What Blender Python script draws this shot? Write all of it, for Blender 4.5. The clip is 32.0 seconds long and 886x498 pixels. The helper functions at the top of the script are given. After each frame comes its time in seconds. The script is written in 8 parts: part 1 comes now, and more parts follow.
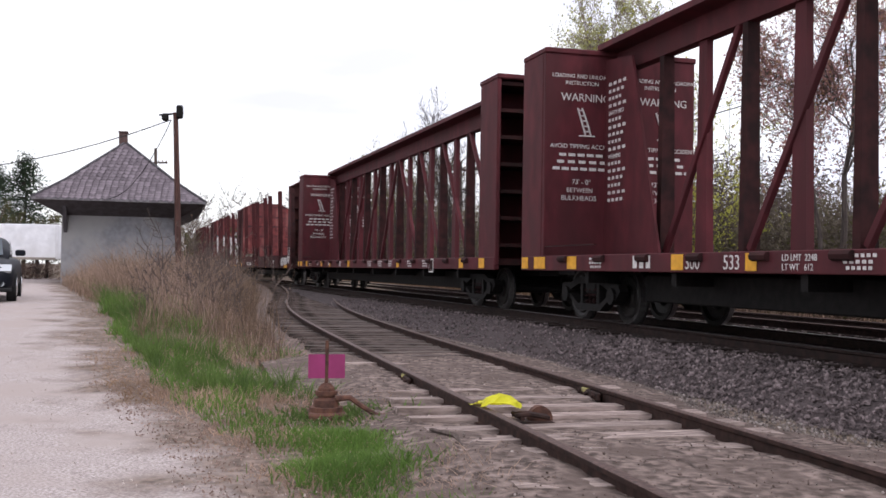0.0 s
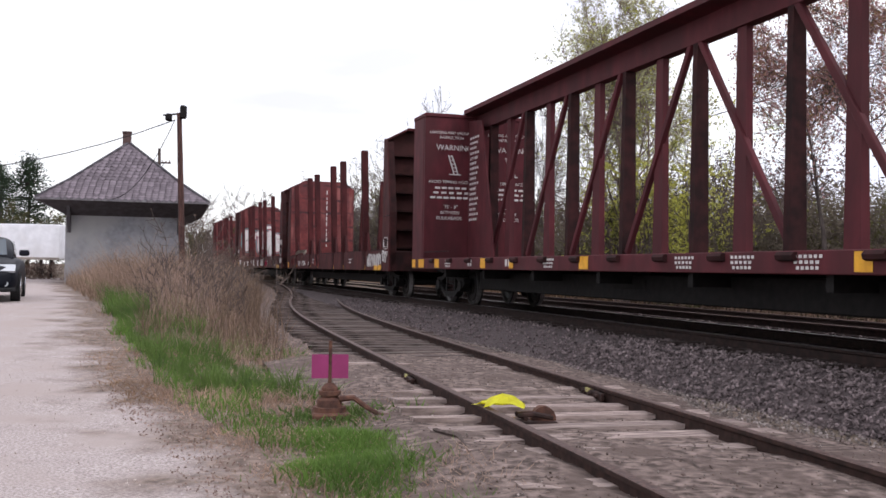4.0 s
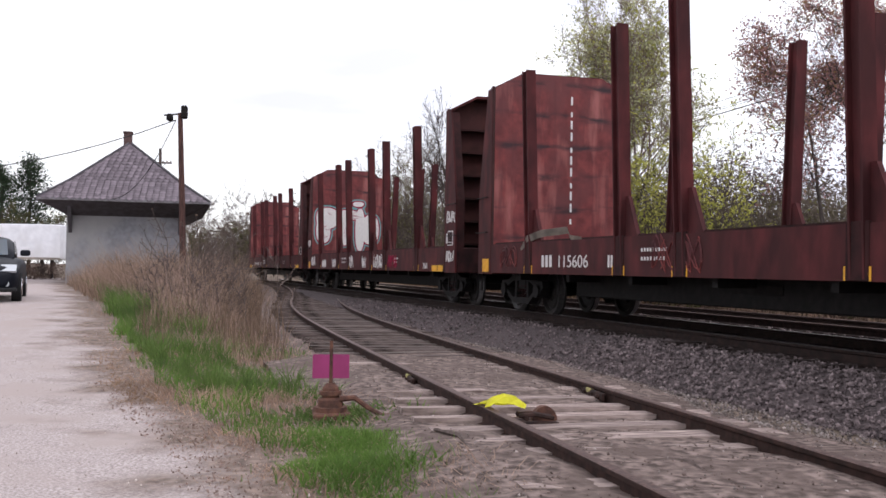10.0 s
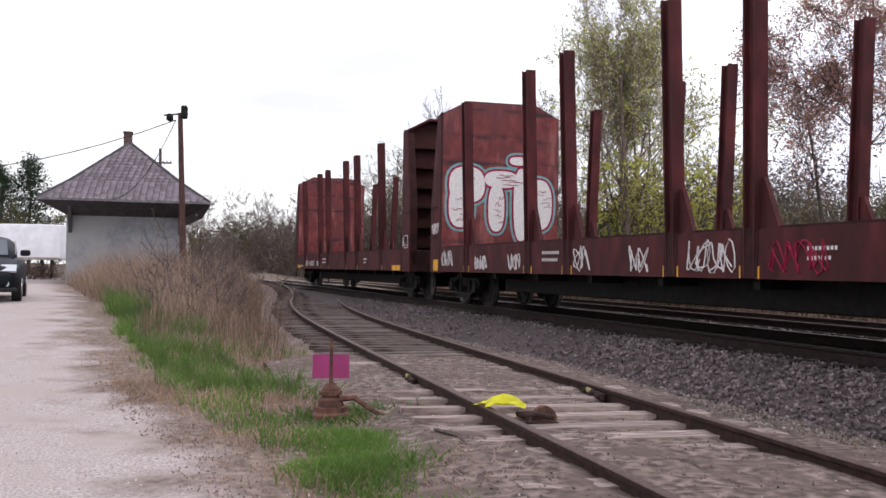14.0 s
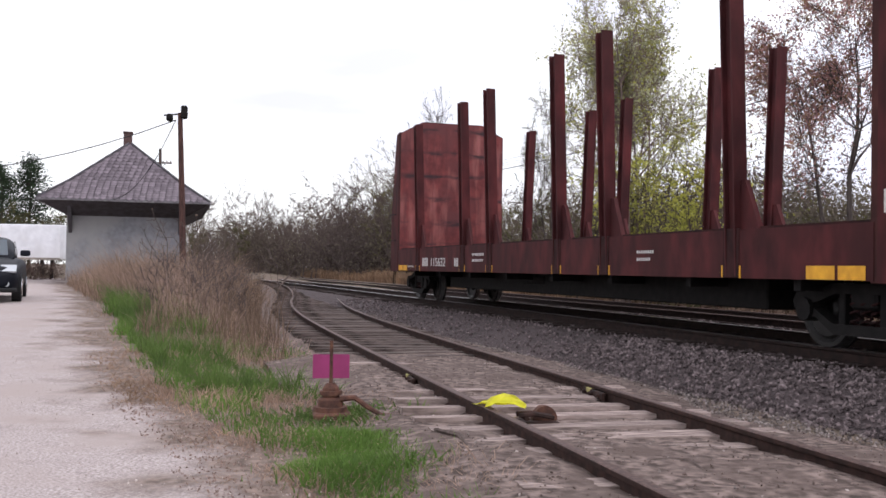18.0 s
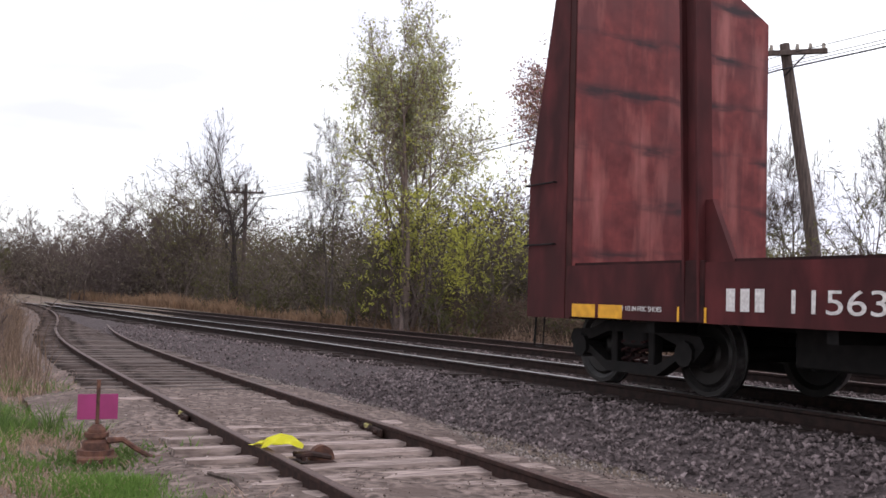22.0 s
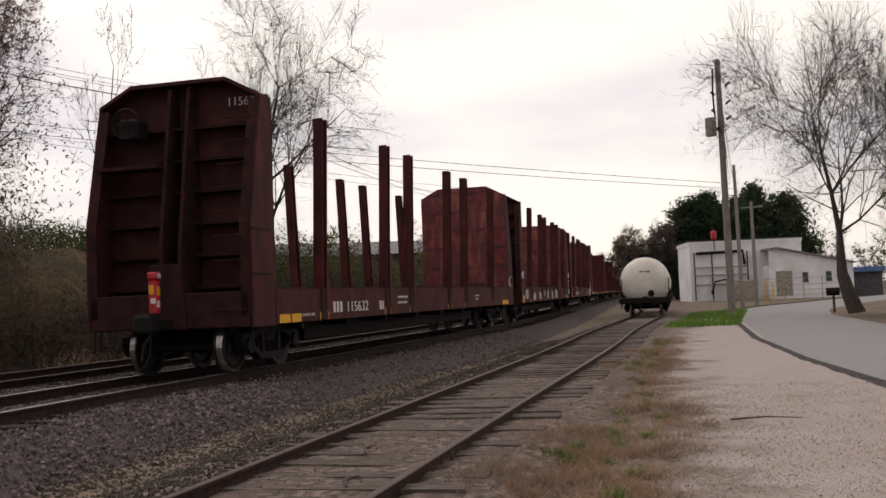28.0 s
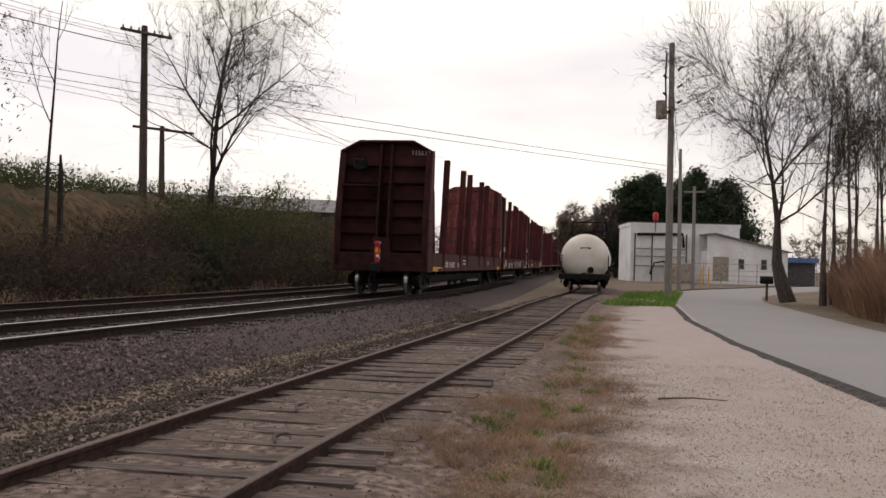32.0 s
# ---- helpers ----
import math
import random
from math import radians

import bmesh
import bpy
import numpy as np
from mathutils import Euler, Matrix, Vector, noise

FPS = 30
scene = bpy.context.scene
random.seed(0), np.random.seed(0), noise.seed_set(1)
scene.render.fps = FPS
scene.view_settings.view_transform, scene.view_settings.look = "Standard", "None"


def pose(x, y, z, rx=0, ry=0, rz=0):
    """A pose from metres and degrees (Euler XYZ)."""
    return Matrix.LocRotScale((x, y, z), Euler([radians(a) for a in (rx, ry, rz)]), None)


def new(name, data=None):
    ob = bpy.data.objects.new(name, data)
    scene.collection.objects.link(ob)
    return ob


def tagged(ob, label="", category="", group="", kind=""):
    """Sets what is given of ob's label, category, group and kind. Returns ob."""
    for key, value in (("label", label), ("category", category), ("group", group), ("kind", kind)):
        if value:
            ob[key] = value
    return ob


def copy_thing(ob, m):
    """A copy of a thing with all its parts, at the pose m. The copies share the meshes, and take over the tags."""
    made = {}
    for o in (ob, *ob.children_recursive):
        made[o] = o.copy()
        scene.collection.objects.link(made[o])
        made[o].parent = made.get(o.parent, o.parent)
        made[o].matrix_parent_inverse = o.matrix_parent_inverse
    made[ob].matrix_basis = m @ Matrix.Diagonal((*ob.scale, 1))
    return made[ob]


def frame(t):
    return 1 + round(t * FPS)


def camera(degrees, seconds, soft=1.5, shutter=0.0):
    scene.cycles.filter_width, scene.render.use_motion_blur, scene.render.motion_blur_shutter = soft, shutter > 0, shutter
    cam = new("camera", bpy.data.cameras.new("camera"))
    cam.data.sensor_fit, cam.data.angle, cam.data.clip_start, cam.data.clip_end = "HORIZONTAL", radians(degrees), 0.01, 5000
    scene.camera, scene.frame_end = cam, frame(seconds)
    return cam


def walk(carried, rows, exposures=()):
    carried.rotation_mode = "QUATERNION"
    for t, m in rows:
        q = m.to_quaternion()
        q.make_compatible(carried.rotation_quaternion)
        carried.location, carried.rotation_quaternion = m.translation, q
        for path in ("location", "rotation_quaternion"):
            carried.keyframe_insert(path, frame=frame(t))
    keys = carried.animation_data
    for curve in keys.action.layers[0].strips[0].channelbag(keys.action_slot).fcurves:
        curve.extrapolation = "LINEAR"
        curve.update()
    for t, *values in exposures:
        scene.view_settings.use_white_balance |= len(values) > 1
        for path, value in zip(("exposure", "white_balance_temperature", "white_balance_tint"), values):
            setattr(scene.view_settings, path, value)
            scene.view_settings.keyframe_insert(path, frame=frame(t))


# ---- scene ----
cam = camera(47.0, 32.0, soft=1.6)
# seconds, heading clockwise, pitch, lean, eye height over the siding's rails
PATH = [
    (0.0, -0.018, 1.156, 0.946, 1.083),
    (1.0, -0.004, 1.142, 0.957, 1.083),
    (2.0, -0.096, 1.156, 0.960, 1.083),
    (3.0, -0.130, 1.152, 0.956, 1.083),
    (4.0, -0.207, 1.158, 0.959, 1.083),
    (4.5, -0.253, 1.161, 0.945, 1.083),
    (6.5, -0.264, 1.170, 0.930, 1.083),
    (7.0, -0.264, 1.133, 0.898, 1.083),
    (9.0, -0.258, 1.158, 0.954, 1.083),
    (11.0, -0.258, 1.158, 0.954, 1.083),
    (13.0, -0.259, 1.152, 0.989, 1.083),
    (14.0, -0.258, 1.158, 0.954, 1.083),
    (14.5, -0.253, 1.158, 0.954, 1.083),
    (16.5, -0.252, 1.156, 0.951, 1.083),
    (17.5, -0.258, 1.144, 0.875, 1.083),
    (19.0, -0.257, 1.164, 0.969, 1.083),
    (20.0, -0.250, 1.168, 0.975, 1.083),
    (21.0, -0.234, 1.194, 1.005, 1.083),
    (21.5, -0.203, 1.175, 1.103, 1.083),
    (22.0, 11.963, 2.756, 1.630, 1.20),
    (22.5, 19.921, 3.188, 1.658, 1.27),
    (23.0, 27.000, 4.135, 1.063, 1.30),
    (23.5, 34.499, 3.853, 0.244, 1.31),
    (24.0, 45.361, 4.107, -0.334, 1.31),
    (24.5, 55.687, 2.823, -0.203, 1.308),
    (25.0, 70.517, 3.203, -1.85, 1.315),
    (25.5, 93.343, 4.719, -2.566, 1.321),
    (26.0, 107.416, 4.538, -4.4, 1.328),
    (26.5, 122.172, 5.092, -2.9, 1.334),
    (28.5, 155.830, 1.187, -2.330, 1.360),
    (29.0, 155.726, -0.113, -1.852, 1.360),
    (29.5, 156.010, -0.246, -0.897, 1.360),
    (30.0, 156.236, -0.159, -0.331, 1.360),
    (30.5, 156.327, 0.070, 0.190, 1.360),
    (31.0, 156.297, 0.313, 0.635, 1.360),
    (31.5, 155.956, 0.484, 1.054, 1.360),
    (32.0, 155.861, 0.695, 1.561, 1.360),
]


def eye_pose(yaw, pitch, lean, h):
    a, p, r = radians(yaw - 80), radians(pitch), radians(lean)
    fw = Vector((math.sin(a) * math.cos(p), math.cos(a) * math.cos(p), math.sin(p)))
    rt = Vector((math.cos(a), -math.sin(a), 0))
    up = rt.cross(fw)
    r2, u2 = rt * math.cos(r) + up * math.sin(r), up * math.cos(r) - rt * math.sin(r)
    m = Matrix((r2, u2, -fw)).transposed().to_4x4()
    m.translation = (0, 0, h)
    return m


walk(cam, [(row[0], eye_pose(*row[1:])) for row in PATH],
     exposures=[(0, 0.0, 6350, 17), (21.5, 0.0, 6350, 17), (23, -0.15, 6450, 17), (24, -0.62, 6570, 17), (24.5, -1.1, 6650, 17), (25.1, -1.2, 6750, 17), (26, -0.76, 7000, 18), (28.5, -0.85, 7400, 16), (32, -0.75, 7350, 16)])

# ---- light: a bright overcast sky ----
SUN_WAY = Vector((0.52, 0.45, 0.72)).normalized()
world = bpy.data.worlds.new("sky")
scene.world = world
world.use_nodes = True
wn, wl = world.node_tree.nodes, world.node_tree.links
wn.clear()
w_out, w_bg = wn.new("ShaderNodeOutputWorld"), wn.new("ShaderNodeBackground")
w_sky = wn.new("ShaderNodeTexSky")
w_sky.sky_type, w_sky.sun_disc = "NISHITA", False
w_sky.sun_elevation, w_sky.sun_rotation = radians(50), radians(49)
w_dim = wn.new("ShaderNodeMix")
w_dim.data_type, w_dim.blend_type = "RGBA", "MULTIPLY"
w_dim.inputs[0].default_value = 1
w_dim.inputs[7].default_value = (0.1, 0.1, 0.1, 1)
w_co, w_map, w_noise, w_ramp = wn.new("ShaderNodeTexCoord"), wn.new("ShaderNodeMapping"), wn.new("ShaderNodeTexNoise"), wn.new("ShaderNodeValToRGB")
w_map.inputs["Scale"].default_value = (1.6, 1.6, 7)
w_noise.inputs["Scale"].default_value, w_noise.inputs["Detail"].default_value = 1.5, 6
w_ramp.color_ramp.elements[0].position, w_ramp.color_ramp.elements[0].color = 0.36, (0.76, 0.775, 0.85, 1)
w_ramp.color_ramp.elements[1].position, w_ramp.color_ramp.elements[1].color = 0.58, (1.0, 1.02, 1.0, 1)
w_mix = wn.new("ShaderNodeMix")
w_mix.data_type = "RGBA"
w_mix.inputs[0].default_value = 0.88
wl.new(w_co.outputs["Generated"], w_map.inputs[0])
wl.new(w_map.outputs[0], w_noise.inputs["Vector"])
wl.new(w_noise.outputs["Fac"], w_ramp.inputs[0])
wl.new(w_sky.outputs[0], w_dim.inputs[6])
wl.new(w_dim.outputs[2], w_mix.inputs[6])
wl.new(w_ramp.outputs[0], w_mix.inputs[7])
# the hidden sun brightens the cloud on its side
w_dot, w_rng, w_glow = wn.new("ShaderNodeVectorMath"), wn.new("ShaderNodeMapRange"), wn.new("ShaderNodeMix")
w_dot.operation = "DOT_PRODUCT"
w_dot.inputs[1].default_value = SUN_WAY
w_rng.inputs["From Min"].default_value, w_rng.inputs["From Max"].default_value = -1, 1
w_rng.inputs["To Min"].default_value, w_rng.inputs["To Max"].default_value = 0.66, 1.42
w_glow.data_type, w_glow.blend_type = "RGBA", "MULTIPLY"
w_glow.inputs[0].default_value = 1
wl.new(w_co.outputs["Generated"], w_dot.inputs[0])
wl.new(w_dot.outputs["Value"], w_rng.inputs[0])
wl.new(w_mix.outputs[2], w_glow.inputs[6])
wl.new(w_rng.outputs[0], w_glow.inputs[7])
wl.new(w_glow.outputs[2], w_bg.inputs[0])
w_bg.inputs[1].default_value = 1.5
wl.new(w_bg.outputs[0], w_out.inputs[0])
sun = new("sun", bpy.data.lights.new("sun", "SUN"))
sun.data.energy, sun.data.angle, sun.data.color = 0.8, radians(25), (1, 0.96, 0.9)
sun.rotation_euler = SUN_WAY.to_track_quat("Z", "Y").to_euler()


# ---- materials ----
def mat(name, col, col2=None, scale=8.0, rough=0.8, bump=0.2, metal=0.0, big=None, bigscale=0.6, spread=0.0, contrast=(0.35, 0.68), stretch=(1, 1, 1), bdist=0.02):
    """Two-scale mottled surface: col to col2 in grain, towards big in patches; spread varies single pieces."""
    m = bpy.data.materials.new(name)
    m.use_nodes = True
    nt, ln = m.node_tree.nodes, m.node_tree.links
    b = nt["Principled BSDF"]
    b.inputs["Roughness"].default_value, b.inputs["Metallic"].default_value = rough, metal
    b.inputs["Specular IOR Level"].default_value = 0.5 if metal or rough < 0.5 else 0.18
    col2 = col2 or tuple(c * 0.7 for c in col)
    co, mp = nt.new("ShaderNodeTexCoord"), nt.new("ShaderNodeMapping")
    mp.inputs["Scale"].default_value = stretch
    ln.new(co.outputs["Object"], mp.inputs[0])
    n1 = nt.new("ShaderNodeTexNoise")
    n1.inputs["Scale"].default_value, n1.inputs["Detail"].default_value = scale, 6
    ln.new(mp.outputs[0], n1.inputs["Vector"])
    r1 = nt.new("ShaderNodeValToRGB")
    r1.color_ramp.elements[0].position, r1.color_ramp.elements[1].position = contrast
    r1.color_ramp.elements[0].color, r1.color_ramp.elements[1].color = (*col2, 1), (*col, 1)
    ln.new(n1.outputs["Fac"], r1.inputs[0])
    out = r1.outputs[0]
    if big:
        n2, r2, mx = nt.new("ShaderNodeTexNoise"), nt.new("ShaderNodeValToRGB"), nt.new("ShaderNodeMix")
        n2.inputs["Scale"].default_value, n2.inputs["Detail"].default_value = bigscale, 4
        ln.new(mp.outputs[0], n2.inputs["Vector"])
        r2.color_ramp.elements[0].position, r2.color_ramp.elements[1].position = 0.45, 0.65
        ln.new(n2.outputs["Fac"], r2.inputs[0])
        mx.data_type = "RGBA"
        mx.inputs[7].default_value = (*big, 1)
        ln.new(r2.outputs[0], mx.inputs[0])
        ln.new(out, mx.inputs[6])
        out = mx.outputs[2]
    if spread:
        info, hs, mr, geo, ad = nt.new("ShaderNodeObjectInfo"), nt.new("ShaderNodeHueSaturation"), nt.new("ShaderNodeMapRange"), nt.new("ShaderNodeNewGeometry"), nt.new("ShaderNodeMath")
        ad.operation = "ADD"
        ln.new(info.outputs["Random"], ad.inputs[0])
        ln.new(geo.outputs["Random Per Island"], ad.inputs[1])
        mr.inputs["From Max"].default_value = 2
        mr.inputs["To Min"].default_value, mr.inputs["To Max"].default_value = 1 - spread, 1 + spread
        ln.new(ad.outputs[0], mr.inputs[0])
        ln.new(mr.outputs[0], hs.inputs["Value"])
        ln.new(out, hs.inputs["Color"])
        out = hs.outputs[0]
    ln.new(out, b.inputs["Base Color"])
    if bump:
        bp = nt.new("ShaderNodeBump")
        bp.inputs["Strength"].default_value, bp.inputs["Distance"].default_value = bump, bdist
        ln.new(n1.outputs["Fac"], bp.inputs["Height"])
        ln.new(bp.outputs[0], b.inputs["Normal"])
    return m


def leaf_mat(name, col, col2):
    m = mat(name, col, col2, scale=1.2, rough=0.6, bump=0, spread=0.45)
    nt, ln = m.node_tree.nodes, m.node_tree.links
    b, tr, mx = nt["Principled BSDF"], nt.new("ShaderNodeBsdfTranslucent"), nt.new("ShaderNodeMixShader")
    ln.new(b.inputs["Base Color"].links[0].from_socket, tr.inputs[0])
    mx.inputs[0].default_value = 0.5
    ln.new(b.outputs[0], mx.inputs[1])
    ln.new(tr.outputs[0], mx.inputs[2])
    ln.new(mx.outputs[0], nt["Material Output"].inputs[0])
    return m


def liner_mat():
    """End-wall sheet: mottled red paint, paler scuffs in upright bands, tarry smears across at the ribs."""
    m = mat("scraped_end_wall", (0.185, 0.044, 0.042), (0.10, 0.024, 0.025), scale=4.5, rough=0.6, bump=0.15, big=(0.115, 0.036, 0.037), bigscale=1.2)
    nt, ln = m.node_tree.nodes, m.node_tree.links
    b = nt["Principled BSDF"]
    base = b.inputs["Base Color"].links[0].from_socket
    co, sep = nt.new("ShaderNodeTexCoord"), nt.new("ShaderNodeSeparateXYZ")
    ln.new(co.outputs["Object"], sep.inputs[0])

    def noise_mask(stretch, scale, lo, hi):
        mp, n, r = nt.new("ShaderNodeMapping"), nt.new("ShaderNodeTexNoise"), nt.new("ShaderNodeMapRange")
        mp.inputs["Scale"].default_value = stretch
        n.inputs["Scale"].default_value, n.inputs["Detail"].default_value = scale, 5
        r.inputs["From Min"].default_value, r.inputs["From Max"].default_value = lo, hi
        ln.new(co.outputs["Object"], mp.inputs[0])
        ln.new(mp.outputs[0], n.inputs["Vector"])
        ln.new(n.outputs["Fac"], r.inputs[0])
        return r.outputs[0], n.outputs["Fac"]

    def blend(fac, under, colour):
        mx = nt.new("ShaderNodeMix")
        mx.data_type = "RGBA"
        mx.inputs[7].default_value = (*colour, 1)
        ln.new(fac, mx.inputs[0])
        ln.new(under, mx.inputs[6])
        return mx.outputs[2]

    def mul(a, k):
        n = nt.new("ShaderNodeMath")
        n.operation = "MULTIPLY"
        ln.new(a, n.inputs[0])
        if isinstance(k, float):
            n.inputs[1].default_value = k
        else:
            ln.new(k, n.inputs[1])
        return n.outputs[0]
    scuff, _ = noise_mask((1, 2.2, 0.5), 1.6, 0.5, 0.72)
    out = blend(mul(scuff, 0.55), base, (0.40, 0.15, 0.135))
    smear, wob = noise_mask((1, 1.1, 5.0), 1.3, 0.42, 0.62)
    z = nt.new("ShaderNodeMath")
    z.operation = "MULTIPLY_ADD"
    z.inputs[1].default_value = 0.22
    ln.new(wob, z.inputs[0])
    ln.new(sep.outputs["Z"], z.inputs[2])
    saw, tri = nt.new("ShaderNodeMath"), nt.new("ShaderNodeMapRange")
    saw.operation, saw.inputs[1].default_value = "PINGPONG", 0.31
    ln.new(z.outputs[0], saw.inputs[0])
    tri.inputs["From Min"].default_value, tri.inputs["From Max"].default_value = 0.21, 0.29
    ln.new(saw.outputs[0], tri.inputs[0])
    out = blend(mul(mul(tri.outputs[0], smear), 0.92), out, (0.026, 0.020, 0.024))
    drip, _ = noise_mask((1, 7.0, 0.35), 1.5, 0.55, 0.72)
    out = blend(mul(drip, 0.5), out, (0.085, 0.026, 0.028))
    ln.new(out, b.inputs["Base Color"])
    return m


def glass_mat(name, col, rough=0.08):
    m = bpy.data.materials.new(name)
    m.use_nodes = True
    b = m.node_tree.nodes["Principled BSDF"]
    b.inputs["Base Color"].default_value, b.inputs["Roughness"].default_value = (*col, 1), rough
    return m


M_RUST = mat("boxcar_red", (0.098, 0.021, 0.022), (0.036, 0.0095, 0.0105), scale=3.5, rough=0.75, bump=0.12, big=(0.044, 0.0125, 0.013), bigscale=1.3, stretch=(1, 1, 0.45))
M_RUSTB = mat("boxcar_red_worn", (0.25, 0.062, 0.055), (0.15, 0.034, 0.033), scale=2.5, rough=0.7, bump=0.2, big=(0.085, 0.035, 0.038), bigscale=1.6, stretch=(1, 1, 1.3))
M_RUSTC = mat("dark_lumber_car_red", (0.105, 0.021, 0.027), (0.062, 0.0145, 0.018), scale=3.5, rough=0.7, bump=0.12, big=(0.065, 0.018, 0.021), bigscale=1.3, stretch=(1, 1, 0.45))
# Darker boxcar red for end framing, decks and small fittings.
M_RUSTD = mat("boxcar_red_dark", (0.045, 0.014, 0.014), (0.018, 0.008, 0.008), scale=4, rough=0.85, bump=0.15)
# Darker red of the end walls behind the lining sheet.
M_RUSTE = mat("dark_car_end", (0.075, 0.025, 0.022), (0.033, 0.0125, 0.0115), scale=3, rough=0.8, bump=0.15, big=(0.05, 0.018, 0.018), bigscale=1.2)
M_STEEL = mat("near_black_steel", (0.013, 0.011, 0.0108), (0.006, 0.0054, 0.0054), scale=9, rough=0.7, bump=0.2)
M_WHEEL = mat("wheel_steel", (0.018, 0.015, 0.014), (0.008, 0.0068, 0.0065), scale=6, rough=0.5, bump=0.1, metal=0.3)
M_TREAD = mat("polished_tread", (0.42, 0.41, 0.40), (0.25, 0.24, 0.24), scale=20, rough=0.3, bump=0.02, metal=0.9)
M_RAIL = mat("rusty_rail", (0.052, 0.027, 0.022), (0.02, 0.0115, 0.0098), scale=12, rough=0.8, bump=0.15)
M_RAILTOP = mat("worn_railhead", (0.115, 0.072, 0.062), (0.05, 0.031, 0.027), scale=30, rough=0.6, bump=0.03)
M_RAILSHINE = mat("shiny_railhead", (0.36, 0.34, 0.34), (0.24, 0.225, 0.225), scale=40, rough=0.38, bump=0.02, metal=0.9)
M_STONEB = mat("brown_ballast_stone", (0.115, 0.093, 0.078), (0.032, 0.026, 0.022), scale=9, rough=0.92, bump=0.2, spread=0.75)
M_STONEP = mat("pale_mixed_stone", (0.33, 0.285, 0.265), (0.10, 0.082, 0.075), scale=9, rough=0.92, bump=0.2, spread=0.8)
M_TEAL = mat("faded_turquoise_paint", (0.16, 0.36, 0.36), (0.12, 0.25, 0.26), scale=9, rough=0.7, bump=0)
M_REDPAINT = mat("dark_red_spray", (0.30, 0.012, 0.05), (0.2, 0.01, 0.035), scale=9, rough=0.6, bump=0)
M_POLER = mat("reddish_pole_wood", (0.11, 0.055, 0.046), (0.045, 0.026, 0.024), scale=8, rough=0.9, bump=0.4, stretch=(3, 3, 0.3))
M_TIE = mat("weathered_tie", (0.37, 0.295, 0.268), (0.10, 0.074, 0.065), scale=5, rough=0.92, bump=0.6, spread=0.35, stretch=(6, 0.7, 3))
M_TIEM = mat("grimy_tie", (0.15, 0.118, 0.108), (0.035, 0.027, 0.024), scale=5, rough=0.92, bump=0.6, spread=0.35, stretch=(6, 0.7, 3))
M_TIED = mat("dark_tie", (0.05, 0.036, 0.032), (0.018, 0.0135, 0.0125), scale=5, rough=0.92, bump=0.6, spread=0.35, stretch=(6, 0.7, 3))
M_BALLAST = mat("ballast", (0.115, 0.09, 0.09), (0.034, 0.027, 0.027), scale=22, rough=0.95, bump=1.0, big=(0.082, 0.064, 0.064), bigscale=0.5, bdist=0.05)
M_STONE = mat("ballast_stone", (0.215, 0.172, 0.172), (0.055, 0.043, 0.043), scale=9, rough=0.92, bump=0.2, spread=0.75)
M_GROUND = mat("dirt_ground", (0.215, 0.16, 0.13), (0.10, 0.075, 0.06), scale=9, rough=0.97, bump=0.9, big=(0.105, 0.088, 0.058), bigscale=0.6, bdist=0.04)
M_GRAVEL = mat("gravel_drive", (0.55, 0.475, 0.44), (0.36, 0.30, 0.275), scale=26, rough=0.97, bump=0.6, big=(0.36, 0.295, 0.265), bigscale=0.9, contrast=(0.3, 0.72), bdist=0.02)
M_DIRT = mat("track_dirt", (0.235, 0.178, 0.158), (0.06, 0.044, 0.038), scale=11, rough=0.97, bump=1.0, big=(0.105, 0.077, 0.067), bigscale=1.9, contrast=(0.38, 0.64), bdist=0.03)
M_ASPHALT = mat("worn_asphalt", (0.29, 0.28, 0.285), (0.21, 0.205, 0.21), scale=30, rough=0.9, bump=0.25, big=(0.235, 0.23, 0.235), bigscale=0.4)
M_ROADEDGE = mat("crumbled_asphalt", (0.075, 0.07, 0.07), (0.03, 0.028, 0.028), scale=9, rough=0.95, bump=0.9)
M_CLOD = mat("dirt_clod", (0.21, 0.158, 0.14), (0.075, 0.055, 0.048), scale=9, rough=0.97, bump=0.2, spread=0.5)
M_RAILD = mat("dark_rail", (0.033, 0.019, 0.016), (0.014, 0.0088, 0.008), scale=12, rough=0.8, bump=0.15)
M_BARK = mat("bark", (0.105, 0.085, 0.078), (0.05, 0.04, 0.036), scale=10, rough=0.95, bump=0.6, stretch=(2, 2, 0.4))
M_BARKD = mat("dark_bark", (0.06, 0.048, 0.043), (0.03, 0.024, 0.022), scale=10, rough=0.95, bump=0.6, stretch=(2, 2, 0.4))
M_TWIG = mat("bare_twig", (0.13, 0.10, 0.09), (0.075, 0.058, 0.052), scale=6, rough=0.95, bump=0)
M_LEAFY = leaf_mat("spring_green_leaf", (0.60, 0.58, 0.13), (0.34, 0.35, 0.07))
M_LEAFM = leaf_mat("muted_olive_leaf", (0.27, 0.25, 0.095), (0.14, 0.13, 0.055))
M_LEAFW = leaf_mat("pale_green_leaf", (0.56, 0.56, 0.33), (0.34, 0.35, 0.19))
M_LEAFR = leaf_mat("purple_bud_leaf", (0.40, 0.215, 0.20), (0.20, 0.105, 0.10))
M_LEAFO = leaf_mat("orange_bud_leaf", (0.32, 0.19, 0.09), (0.18, 0.11, 0.05))
M_LEAFO2 = leaf_mat("brown_olive_leaf", (0.19, 0.165, 0.07), (0.09, 0.08, 0.038))
M_LEAFD = leaf_mat("olive_leaf", (0.125, 0.12, 0.043), (0.06, 0.058, 0.022))
M_LEAFG = leaf_mat("dull_green_leaf", (0.085, 0.105, 0.035), (0.035, 0.05, 0.018))
M_PINE = leaf_mat("pine_needle", (0.055, 0.085, 0.045), (0.026, 0.043, 0.024))
